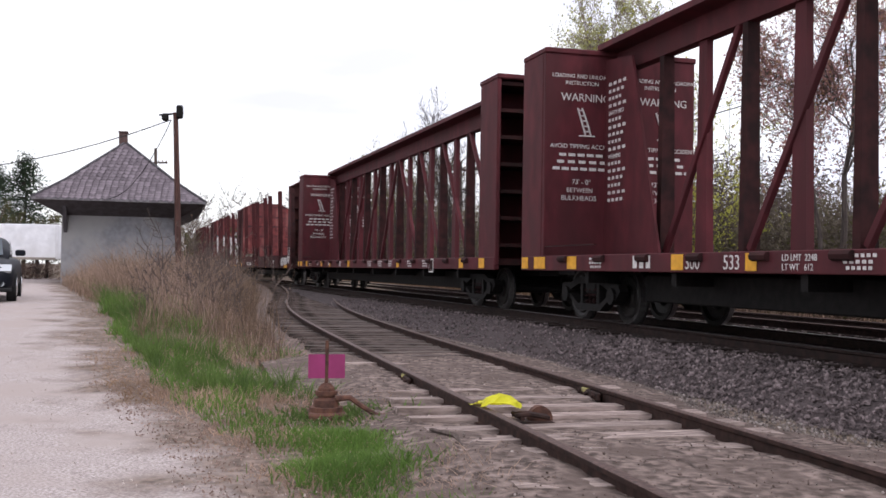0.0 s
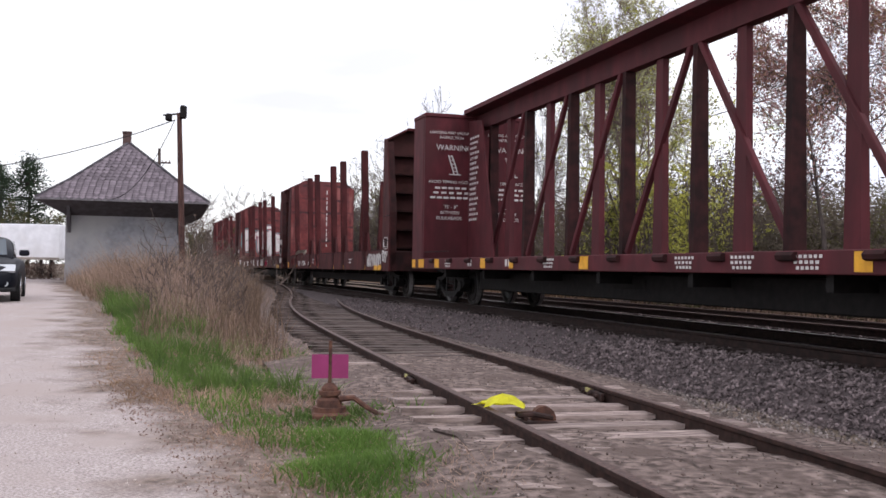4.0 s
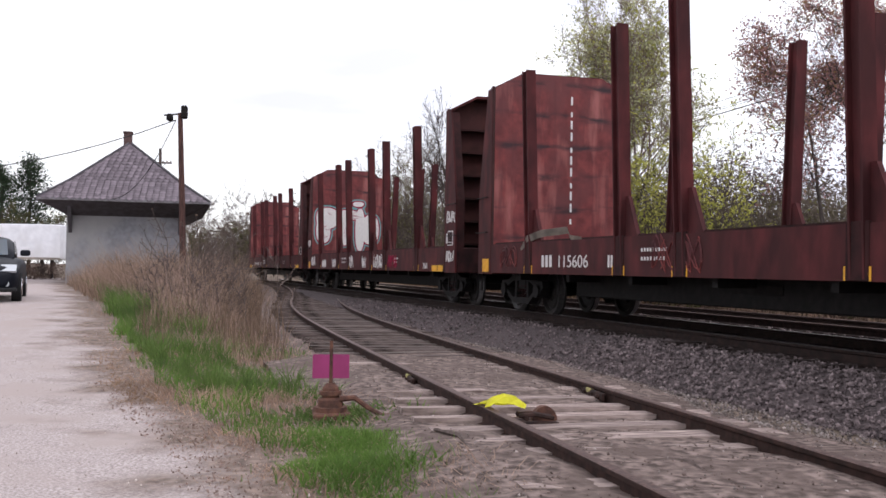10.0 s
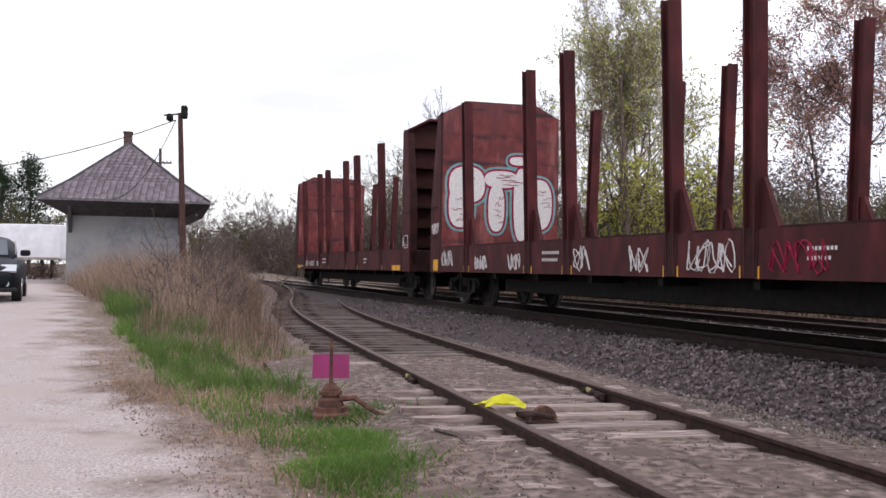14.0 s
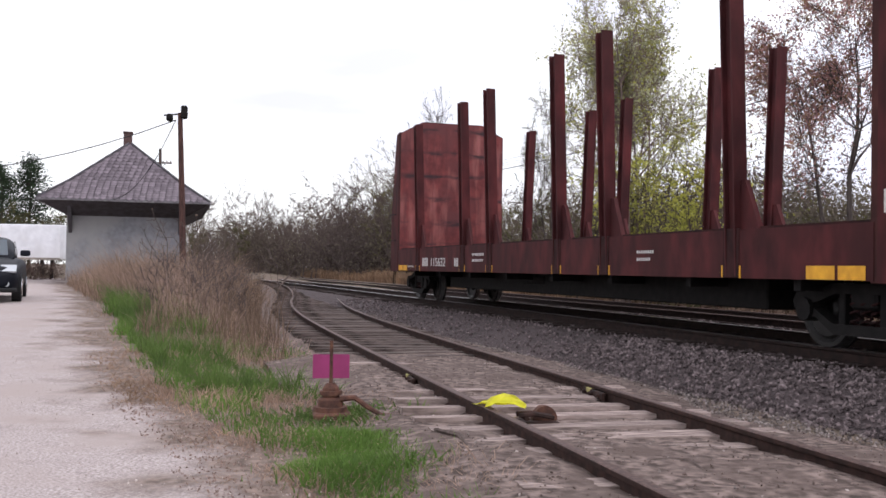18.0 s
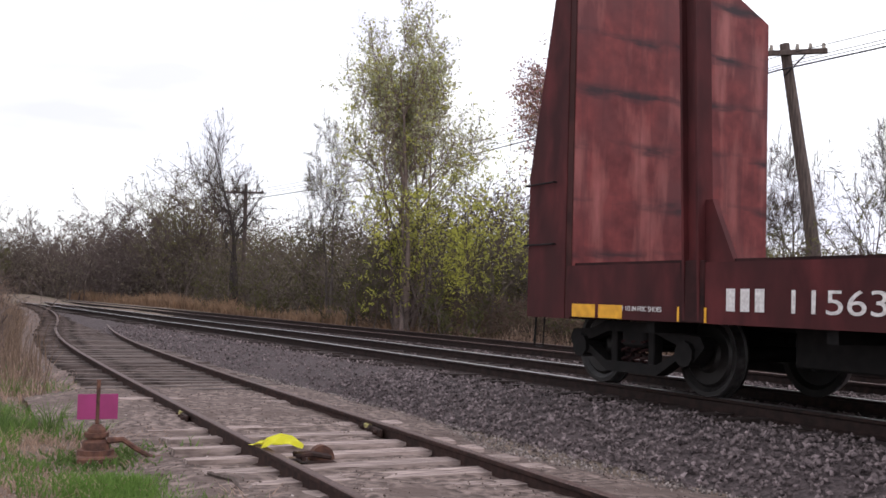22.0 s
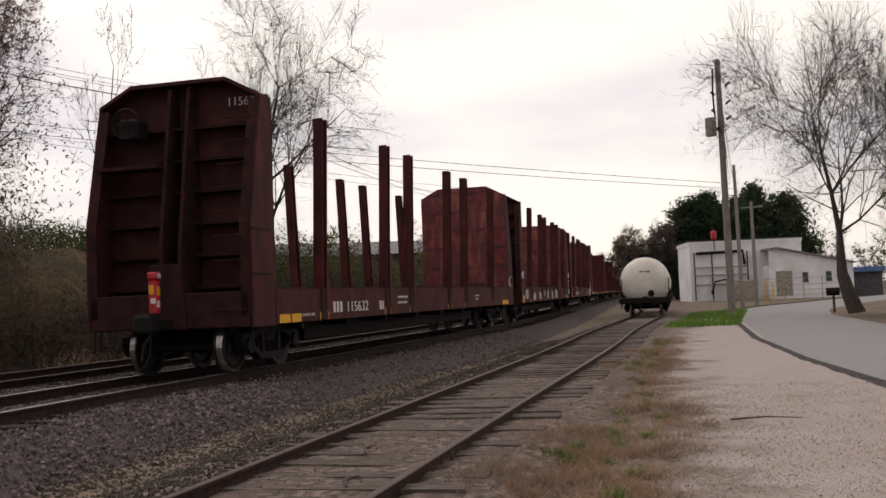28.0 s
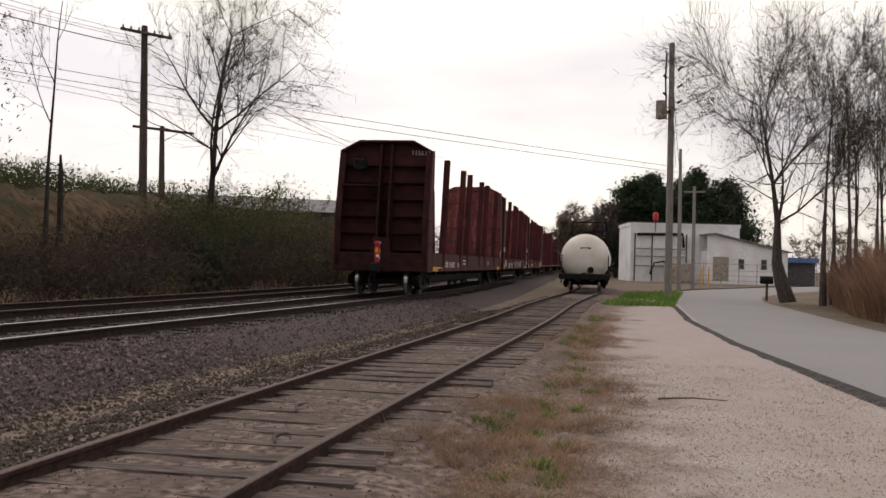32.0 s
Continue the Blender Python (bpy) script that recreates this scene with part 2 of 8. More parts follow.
M_GRASS = leaf_mat("green_grass", (0.165, 0.275, 0.06), (0.085, 0.155, 0.034))
M_GRASSD = leaf_mat("dull_green_grass", (0.125, 0.19, 0.05), (0.065, 0.105, 0.03))
M_DRY = leaf_mat("dry_grass", (0.46, 0.325, 0.245), (0.27, 0.185, 0.14))
M_DRYO = leaf_mat("ochre_dead_grass", (0.34, 0.22, 0.14), (0.2, 0.13, 0.085))
M_PURP = leaf_mat("grey_purple_twiggery", (0.15, 0.112, 0.105), (0.075, 0.056, 0.054))
M_DRYD = leaf_mat("dry_brush", (0.13, 0.085, 0.068), (0.06, 0.042, 0.035))
M_DRYB = leaf_mat("brown_dead_grass", (0.24, 0.165, 0.115), (0.13, 0.09, 0.065))
M_BRAM = leaf_mat("dead_bramble", (0.16, 0.107, 0.08), (0.07, 0.048, 0.038))
M_DEADT = mat("dead_twig", (0.26, 0.195, 0.175), (0.16, 0.12, 0.108), scale=6, rough=0.95, bump=0)
M_IRON = mat("rusty_iron", (0.15, 0.072, 0.05), (0.06, 0.032, 0.026), scale=14, rough=0.85, bump=0.3)
M_REDWEED = leaf_mat("reddish_dead_weed", (0.26, 0.145, 0.105), (0.13, 0.075, 0.056))
M_TANGLE = leaf_mat("dark_tangle", (0.085, 0.06, 0.045), (0.036, 0.026, 0.021))
M_DRYP = leaf_mat("pinkish_dead_weed", (0.42, 0.30, 0.255), (0.25, 0.178, 0.152))
M_HAZE = leaf_mat("grey_brown_scrub", (0.205, 0.17, 0.128), (0.11, 0.09, 0.07))
M_POLE = mat("pole_wood", (0.12, 0.09, 0.08), (0.06, 0.046, 0.04), scale=8, rough=0.9, bump=0.4, stretch=(3, 3, 0.3))
M_POLEG = mat("grey_pole_wood", (0.27, 0.25, 0.235), (0.17, 0.155, 0.145), scale=8, rough=0.9, bump=0.4, stretch=(3, 3, 0.3))
M_WIRE = mat("wire", (0.03, 0.03, 0.035), rough=0.6, bump=0)
M_PAINTY = mat("yellow_reflector", (0.78, 0.40, 0.035), (0.6, 0.29, 0.03), scale=9, rough=0.5, bump=0)
M_YELLOW = mat("hi_vis_yellow", (0.82, 0.80, 0.05), (0.7, 0.66, 0.04), scale=6, rough=0.55, bump=0.1)
M_PALEY = mat("worn_yellow_paint", (0.52, 0.47, 0.16), (0.2, 0.17, 0.09), scale=22, rough=0.7, bump=0.2)
M_MAGENTA = mat("faded_magenta", (0.33, 0.05, 0.16), (0.25, 0.04, 0.12), scale=5, rough=0.6, bump=0.05)
M_WHITE = mat("white_lettering", (0.72, 0.70, 0.68), (0.5, 0.47, 0.46), scale=30, rough=0.7, bump=0)
M_RED = mat("bright_red", (0.5, 0.016, 0.03), (0.33, 0.012, 0.02), scale=5, rough=0.45, bump=0)
M_SLATE = mat("slate_shingle", (0.165, 0.138, 0.155), (0.07, 0.057, 0.066), scale=3, rough=0.85, bump=0.3, spread=0.55)
M_STUCCO = mat("grey_stucco", (0.25, 0.25, 0.27), (0.19, 0.19, 0.205), scale=5, rough=0.95, bump=0.3, big=(0.28, 0.275, 0.275), bigscale=0.7)
M_TRIM = mat("dark_trim", (0.09, 0.085, 0.095), (0.06, 0.055, 0.06), scale=4, rough=0.8, bump=0.1)
M_FASCIA = mat("grey_eaves_board", (0.20, 0.19, 0.20), (0.13, 0.12, 0.13), scale=6, rough=0.85, bump=0.2)
M_BRICK = mat("chimney_brick", (0.12, 0.075, 0.07), (0.07, 0.045, 0.042), scale=8, rough=0.9, bump=0.4)
M_CONC = mat("stained_concrete", (0.11, 0.088, 0.068), (0.032, 0.026, 0.021), scale=2.6, rough=0.95, bump=0.35, big=(0.045, 0.037, 0.033), bigscale=0.7, stretch=(1, 1, 0.5))
M_CONCL = mat("pale_concrete", (0.38, 0.335, 0.29), (0.20, 0.175, 0.15), scale=4, rough=0.95, bump=0.3)
M_WRAP = mat("wrapped_block_stack", (0.40, 0.39, 0.40), (0.20, 0.195, 0.20), scale=3, rough=0.5, bump=0.5, spread=0.3, stretch=(0.6, 0.6, 3))
M_CRATE = mat("brown_block_stack", (0.32, 0.245, 0.17), (0.20, 0.15, 0.10), scale=3, rough=0.9, bump=0.3, spread=0.3)
M_WHITEP = mat("white_siding", (0.8, 0.8, 0.83), (0.68, 0.68, 0.71), scale=3, rough=0.75, bump=0.1, big=(0.62, 0.61, 0.62), bigscale=0.5)
M_GREYROOF = mat("grey_metal_roof", (0.19, 0.19, 0.20), (0.14, 0.14, 0.15), scale=3, rough=0.6, bump=0.1)
M_TANK = mat("tank_white", (0.78, 0.75, 0.70), (0.66, 0.62, 0.57), scale=1.5, rough=0.5, bump=0.05, big=(0.6, 0.54, 0.46), bigscale=0.8)
M_CARPAINT = mat("dark_blue_car_paint", (0.004, 0.005, 0.010), (0.003, 0.004, 0.008), scale=3, rough=0.5, bump=0)
def drive_mat():
    """Gravel giving way to bare dirt along the edge attribute, with a ragged border."""
    m = mat("gravel_drive_bed", (0.47, 0.41, 0.395), (0.24, 0.20, 0.19), scale=55, rough=0.97, bump=0.7, big=(0.34, 0.285, 0.265), bigscale=1.1, contrast=(0.36, 0.64), bdist=0.012)
    nt, ln = m.node_tree.nodes, m.node_tree.links
    b = nt["Principled BSDF"]
    base = b.inputs["Base Color"].links[0].from_socket
    at, co, n1, n2, ra = nt.new("ShaderNodeAttribute"), nt.new("ShaderNodeTexCoord"), nt.new("ShaderNodeTexNoise"), nt.new("ShaderNodeTexNoise"), nt.new("ShaderNodeMapRange")
    at.attribute_name = "edge"
    n1.inputs["Scale"].default_value, n1.inputs["Detail"].default_value = 1.4, 7
    n2.inputs["Scale"].default_value, n2.inputs["Detail"].default_value = 11, 5
    ad, mu = nt.new("ShaderNodeMath"), nt.new("ShaderNodeMath")
    mu.operation, mu.inputs[1].default_value, mu.inputs[2].default_value = "MULTIPLY_ADD", 1.5, -0.75
    for n in (n1, n2):
        ln.new(co.outputs["Object"], n.inputs["Vector"])
    ln.new(n1.outputs["Fac"], mu.inputs[0])
    ln.new(mu.outputs[0], ad.inputs[0])
    ln.new(at.outputs["Fac"], ad.inputs[1])
    ra.inputs["From Min"].default_value, ra.inputs["From Max"].default_value = 0.20, 0.62
    ln.new(ad.outputs[0], ra.inputs[0])
    rd, mx = nt.new("ShaderNodeValToRGB"), nt.new("ShaderNodeMix")
    rd.color_ramp.elements[0].position, rd.color_ramp.elements[0].color = 0.35, (0.10, 0.075, 0.062, 1)
    rd.color_ramp.elements[1].position, rd.color_ramp.elements[1].color = 0.68, (0.245, 0.185, 0.155, 1)
    ln.new(n2.outputs["Fac"], rd.inputs[0])
    mx.data_type = "RGBA"
    ln.new(ra.outputs[0], mx.inputs[0])
    ln.new(base, mx.inputs[6])
    ln.new(rd.outputs[0], mx.inputs[7])
    ln.new(mx.outputs[2], b.inputs["Base Color"])
    return m


M_PEBBLE = mat("mixed_pebble", (0.52, 0.45, 0.365), (0.27, 0.23, 0.185), scale=12, rough=0.95, bump=0.2, spread=0.5)
M_DRIVE = drive_mat()
M_LINER = liner_mat()
M_GLASS = glass_mat("window_glass", (0.03, 0.035, 0.04))
M_WGLASS = glass_mat("windscreen_glass", (0.16, 0.19, 0.22), 0.1)
M_LENS = glass_mat("headlight_lens", (0.42, 0.44, 0.46), 0.1)
M_RUBBER = mat("rubber", (0.02, 0.02, 0.021), rough=0.85, bump=0.1)
M_CHROME = mat("chrome", (0.6, 0.6, 0.62), (0.5, 0.5, 0.52), scale=5, rough=0.2, bump=0, metal=0.9)
M_BLUE = mat("blue_container", (0.10, 0.17, 0.33), (0.07, 0.12, 0.25), scale=3, rough=0.6, bump=0.1)
M_ORANGE = mat("ochre_container", (0.50, 0.28, 0.035), (0.38, 0.2, 0.03), scale=3, rough=0.6, bump=0.1)
M_LOG = mat("grey_dead_wood", (0.34, 0.31, 0.28), (0.19, 0.17, 0.155), scale=5, rough=0.95, bump=0.4)
M_SAND = mat("sandy_bank", (0.125, 0.078, 0.043), (0.038, 0.025, 0.016), scale=2.2, rough=0.97, bump=0.9, big=(0.04, 0.036, 0.018), bigscale=0.5, bdist=0.08)
M_BANK = mat("bramble_soil", (0.055, 0.040, 0.032), (0.028, 0.021, 0.018), scale=5, rough=0.97, bump=0.8, bdist=0.06)
M_YARD = mat("yard_turf", (0.12, 0.13, 0.05), (0.07, 0.075, 0.03), scale=3, rough=0.97, bump=0.5, big=(0.16, 0.13, 0.09), bigscale=0.25)
M_FARWOOD = mat("far_woods", (0.135, 0.12, 0.085), (0.075, 0.066, 0.052), scale=0.35, rough=0.97, bump=0)


# ---- building helpers ----
def mesh_of(bm, name, material, smooth=False):
    me = bpy.data.meshes.new(name)
    bm.to_mesh(me)
    bm.free()
    for mm in (material if isinstance(material, (list, tuple)) else [material]):
        me.materials.append(mm)
    if smooth:
        me.shade_smooth()
    return me


def part(name, bm, material, parent=None, label="", smooth=False):
    """One mesh object, under a thing or a part where one is given."""
    ob = new(name, mesh_of(bm, name, material, smooth))
    if parent is not None:
        ob.parent = parent
    if label:
        ob["label"] = label
    return ob


def thing(name, label, category, group="", kind="", m=None):
    ob = new(name)
    ob.empty_display_size = 0.2
    if m is not None:
        ob.matrix_basis = m
    return tagged(ob, label, category, group, kind)


def box(bm, lo, hi, bevel=0.0, m=None):
    c = [(a + b) / 2 for a, b in zip(lo, hi)]
    d = [max(b - a, 1e-4) for a, b in zip(lo, hi)]
    vs = bmesh.ops.create_cube(bm, size=1.0)["verts"]
    mt = Matrix.Translation(c) @ Matrix.Diagonal((*d, 1))
    bmesh.ops.transform(bm, matrix=(m @ mt) if m is not None else mt, verts=vs)
    if bevel:
        es = list({e for v in vs for e in v.link_edges})
        bmesh.ops.bevel(bm, geom=es, offset=bevel, segments=1, affect="EDGES")
    return vs


def boxbm(lo, hi, bevel=0.0, m=None):
    bm = bmesh.new()
    box(bm, lo, hi, bevel, m)
    return bm


def tube(bm, pts, radii, sides=8, cap=True):
    """A tapered tube through points."""
    rings = []
    for i, p in enumerate(pts):
        p = Vector(p)
        a = Vector(pts[max(i - 1, 0)])
        b = Vector(pts[min(i + 1, len(pts) - 1)])
        d = (b - a).normalized() if (b - a).length > 1e-6 else Vector((0, 0, 1))
        u = d.cross(Vector((0.31, 0.17, 0.93)))
        if u.length < 0.05:
            u = d.cross(Vector((1, 0, 0)))
        u.normalize()
        w = d.cross(u)
        r = radii[i] if isinstance(radii, (list, tuple)) else radii
        rings.append([bm.verts.new(p + u * (r * math.cos(2 * math.pi * k / sides)) + w * (r * math.sin(2 * math.pi * k / sides))) for k in range(sides)])
    for r0, r1 in zip(rings, rings[1:]):
        for k in range(sides):
            bm.faces.new((r0[k], r0[(k + 1) % sides], r1[(k + 1) % sides], r1[k]))
    if cap:
        bm.faces.new(rings[0][::-1])
        bm.faces.new(rings[-1])


def tubebm(pts, radii, sides=8):
    bm = bmesh.new()
    tube(bm, pts, radii, sides)
    return bm


def prism(bm, outline, lo, hi, axis="y"):
    """An outline of (a, b) pairs pushed from lo to hi along an axis; for y the pairs are x, z, for x they are y, z, for z they are x, y."""
    def at(a, b, c):
        return {"y": (a, c, b), "x": (c, a, b), "z": (a, b, c)}[axis]
    f0 = [bm.verts.new(at(a, b, lo)) for a, b in outline]
    f1 = [bm.verts.new(at(a, b, hi)) for a, b in outline]
    n = len(outline)
    fs = [bm.faces.new(f0), bm.faces.new(f1[::-1])]
    for i in range(n):
        fs.append(bm.faces.new((f0[(i + 1) % n], f0[i], f1[i], f1[(i + 1) % n])))
    bmesh.ops.recalc_face_normals(bm, faces=fs)


def prismbm(outline, lo, hi, axis="y"):
    bm = bmesh.new()
    prism(bm, outline, lo, hi, axis)
    return bm


def raw(name, verts, faces, material, parent=None, label="", smooth=False):
    me = bpy.data.meshes.new(name)
    me.from_pydata(verts, [], faces)
    for mm in (material if isinstance(material, (list, tuple)) else [material]):
        me.materials.append(mm)
    if smooth:
        me.shade_smooth()
    ob = new(name, me)
    if parent is not None:
        ob.parent = parent
    if label:
        ob["label"] = label
    return ob


def mesh_np(name, verts, faces, material, parent=None, label=""):
    """A mesh of equal-sided faces straight from number arrays."""
    V, Fa = np.asarray(verts, np.float32).reshape(-1, 3), np.asarray(faces, np.int32)
    me = bpy.data.meshes.new(name)
    me.vertices.add(len(V))
    me.vertices.foreach_set("co", V.ravel())
    me.loops.add(Fa.size)
    me.loops.foreach_set("vertex_index", Fa.ravel())
    me.polygons.add(len(Fa))
    me.polygons.foreach_set("loop_start", np.arange(0, Fa.size, Fa.shape[1], dtype=np.int32))
    me.materials.append(material)
    me.update(calc_edges=True)
    ob = new(name, me)
    if parent is not None:
        ob.parent = parent
    if label:
        ob["label"] = label
    return ob


def unit(a):
    return a / np.maximum(np.linalg.norm(a, axis=1, keepdims=True), 1e-6)


def leaf_tris(C, S, g, sides=3):
    """Small flat leaves at points C of half-length S, turned every way."""
    n = len(C)
    u = unit(g.normal(size=(n, 3)))
    w = unit(np.cross(u, g.normal(size=(n, 3))))
    S = np.asarray(S).reshape(-1, 1)
    rows = [C - u * S, C + w * S * 0.6, C + u * S] if sides == 3 else [C - u * S, C + w * S * 0.55, C + u * S, C - w * S * 0.55]
    return np.stack(rows, 1).reshape(-1, 3), np.arange(n * sides).reshape(n, sides)


def needles(A, D, r, g):
    """Thin tapering twigs from points A along D."""
    n = len(A)
    side = unit(np.cross(D, g.normal(size=(n, 3)))) * np.asarray(r).reshape(-1, 1)
    bend = g.normal(size=(n, 3)) * np.linalg.norm(D, axis=1, keepdims=True) * 0.07
    rows = [A - side, A + side, A + D * 0.5 + bend + side * 0.6, A + D, A + D * 0.5 + bend - side * 0.6]
    return np.stack(rows, 1).reshape(-1, 3), (np.arange(n).reshape(-1, 1, 1) * 5 + np.array([[0, 1, 2], [0, 2, 4], [4, 2, 3]])).reshape(-1, 3)


def lettering(name, text, size, m, material, parent, label=""):
    """Flat raised letters in the built-in font, lying in the pose's x, y plane."""
    cu = bpy.data.curves.new(name, "FONT")
    cu.body, cu.size, cu.extrude, cu.align_x = text, size, 0.002, "LEFT"
    tmp = bpy.data.objects.new("tmp", cu)
    scene.collection.objects.link(tmp)
    me = bpy.data.meshes.new_from_object(tmp)
    bpy.data.objects.remove(tmp)
    me.materials.clear()
    me.materials.append(material)
    ob = new(name, me)
    ob.parent = parent
    ob.matrix_basis = m
    if label:
        ob["label"] = label
    return ob


def sstep(a, b, x):
    t = min(max((x - a) / (b - a), 0), 1)
    return t * t * (3 - 2 * t)


# ---- the plan: tracks run along x, the train goes towards +x ----
ZM = 0.295
G = 0.7525
MAIN_C = (8.0414, 3.0344, -1.1024, -0.6698, 0.306)
SIDE_C = (3.0372, 1.9241, -0.6441, -0.3283, 0.6482)
SECOND = 3.64


def curve_y(c, x, lo, hi):
    u = min(max(x / 30, lo), hi)
    y = sum(k * u ** i for i, k in enumerate(c))
    s = sum(i * k * u ** (i - 1) for i, k in enumerate(c) if i) / 30
    return y + s * (x - u * 30), s


def main_line(x):
    d = -33 - x
    if d > 0:
        y = curve_y(MAIN_C, -33, -1.15, 1.2)[0]
        y -= 0.05 * d + 0.08 * d * d / 24 if d < 12 else 1.08 + 0.13 * (d - 12)
    else:
        y = curve_y(MAIN_C, x, -1.15, 1.2)[0]
    e, g = min(max(x - 20, 0), 25), max(x - 45, 0)
    return y - 0.9 * sstep(-20, -42, x) - 0.42 * sstep(4, 22, x) + 0.00236 * e * e + 0.118 * g


def main_y(x):
    return main_line(x), (main_line(x + 0.2) - main_line(x - 0.2)) / 0.4


def siding_y(x):
    if x < -33:
        y0, s0 = curve_y(SIDE_C, -33, -1.1, 1.0)
        y1, s1 = main_y(-66)
        t = min((-33 - x) / 33, 1)
        h00, h10, h01, h11 = 2 * t ** 3 - 3 * t * t + 1, t ** 3 - 2 * t * t + t, -2 * t ** 3 + 3 * t * t, t ** 3 - t * t
        y = h00 * y0 + h10 * (-33) * s0 + h01 * y1 + h11 * (-33) * s1
        return (y, s1) if t < 1 else main_y(x)
    if x > 30:
        y0, s0 = curve_y(SIDE_C, 30, -1.1, 1.0)
        d = min(x - 30, 10)
        e, g = min(max(x - 50, 0), 10), max(x - 60, 0)
        return y0 + s0 * d - (s0 - 0.04) * d * d / 20 + 0.04 * max(x - 40, 0) + 0.00225 * e * e + 0.045 * g, s0 - (s0 - 0.04) * d / 10 + 0.0045 * e
    return curve_y(SIDE_C, x, -1.1, 1.0)


def siding_z(x):
    return ZM * sstep(-22, -58, x) * 0.95


def ground_z(x, y):
    """Level of the bare ground."""
    z = -0.2
    z += 0.42 * sstep(-9, -27, x) * sstep(2.5, -1.0, y)
    z += siding_z(x) * sstep(-3, 1.5, y) if x < -15 else 0
    yo = main_y(x)[0]
    z += (ZM - 0.2 + 0.05) * sstep(yo - 3.2, yo - 1.6, y)
    z += 0.012 * noise.noise(Vector((x * 0.9, y * 0.9, 0.3)))
    z += 0.25 * sstep(20, 60, abs(x)) * sstep(14, 30, y)
    if -64 < x < -10:
        near = sstep(3.4, 2.0, abs(y - siding_y(x)[0]))
        z += near * min(siding_z(x) - 0.25 - z, 0)
    return z


def strip(name, xs, fy, fz, offs, material, label="", category="", kind="structure"):
    """A band along x: offsets (dy, dz) across from fy(x), fz(x)."""
    vs, fs = [], []
    n = len(offs)
    for x in xs:
        y0 = fy(x)
        for dy, dz in offs:
            vs.append((x, y0 + dy, fz(x) + dz))
    for i in range(len(xs) - 1):
        for j in range(n - 1):
            a = i * n + j
            fs.append((a, a + n, a + n + 1, a + 1))
    ob = raw(name, vs, fs, material, smooth=True)
    return tagged(ob, label, category, "", kind)


def frange(a, b, d):
    n = max(int(round((b - a) / d)), 1)
    return [a + (b - a) * i / n for i in range(n + 1)]


# ground: one sheet to the horizon, fine near the eye
gx = sorted(set(frange(-60, 60, 0.8) + [-1500, -900, -500, -300, -200, -140, -100, -80, -70, 70, 80, 100, 140, 200, 300, 500, 900, 1500]))
gy = sorted(set(frange(-14, 16, 0.6) + [-1200, -700, -400, -200, -110, -60, -35, -22, -17, 18, 20, 23, 27, 32, 40, 55, 80, 130, 220, 400, 700, 1200]))
gv = [(x, y, ground_z(x, y)) for x in gx for y in gy]
gf = [(i * len(gy) + j, (i + 1) * len(gy) + j, (i + 1) * len(gy) + j + 1, i * len(gy) + j + 1) for i in range(len(gx) - 1) for j in range(len(gy) - 1)]
tagged(raw("ground", gv, gf, M_GROUND, smooth=True), "bare brown dirt ground with thin weeds around the tracks", "ground", "", "structure")


def rough(x, k, amp):
    return amp * noise.noise(Vector((x * k, 7.1, 2.2)))


# ballast of the two through tracks, and the dirt between the siding's rails
strip("ballast_bed", frange(-110, 290, 1.0), lambda x: main_y(x)[0], lambda x: ZM - 0.145,
      [(-3.0, -0.42), (-2.2, -0.16), (-1.45, -0.03), (-0.7, -0.02), (0.7, -0.02), (SECOND - 1.9, -0.05), (SECOND - 0.7, -0.04), (SECOND + 0.7, -0.04), (SECOND + 1.5, -0.06), (SECOND + 2.2, -0.2), (SECOND + 3.0, -0.5)],
      M_BALLAST, "grey crushed-stone ballast under the two through tracks", "ballast")
def dirt_top(x, o):
    """Dirt level at o across the siding: it drowns most ties near the eye and sinks between them further off."""
    z = siding_z(x) - 0.078 + 0.03 * noise.noise(Vector((x * 0.75, o * 0.6, 1.5))) + 0.016 * noise.noise(Vector((x * 3.1, o * 2.2, 4.0))) + 0.007 * noise.noise(Vector((x * 8.5, o * 8.5, 6.0)))
    z -= 0.062 * sstep(-13.2, -15.5, x) + 0.06 * math.exp(-((x + 8.35) / 1.15) ** 2) + 0.03 * sstep(0, 4, x) + 0.012 * sstep(14, 26, x)
    return z - (0.02 * sstep(0.55, 0.72, abs(o)) if abs(o) < 0.9 else 0.0) - 0.11 * sstep(1.3, 2.1, abs(o))


vs, fs = [], []
dx_ = frange(-60, -22, 0.8) + frange(-21.8, 22, 0.11) + frange(22.6, 90, 0.8)
do_ = [-2.1, -1.7, -1.4, -1.2, -1.05, -0.9, -0.78, -0.68, -0.55, -0.42, -0.3, -0.15, 0, 0.15, 0.3, 0.42, 0.55, 0.68, 0.78, 0.9, 1.05, 1.2, 1.4, 1.75, 2.15]
for x in dx_:
    for o in do_:
        vs.append((x, siding_y(x)[0] + o, dirt_top(x, o)))
for i in range(len(dx_) - 1):
    for j in range(len(do_) - 1):
        a = i * len(do_) + j
        fs.append((a, a + len(do_), a + len(do_) + 1, a + 1))
tagged(raw("track_dirt", vs, fs, M_DIRT, smooth=True), "packed brown dirt drowning the ties of the siding", "dirt", "", "structure")


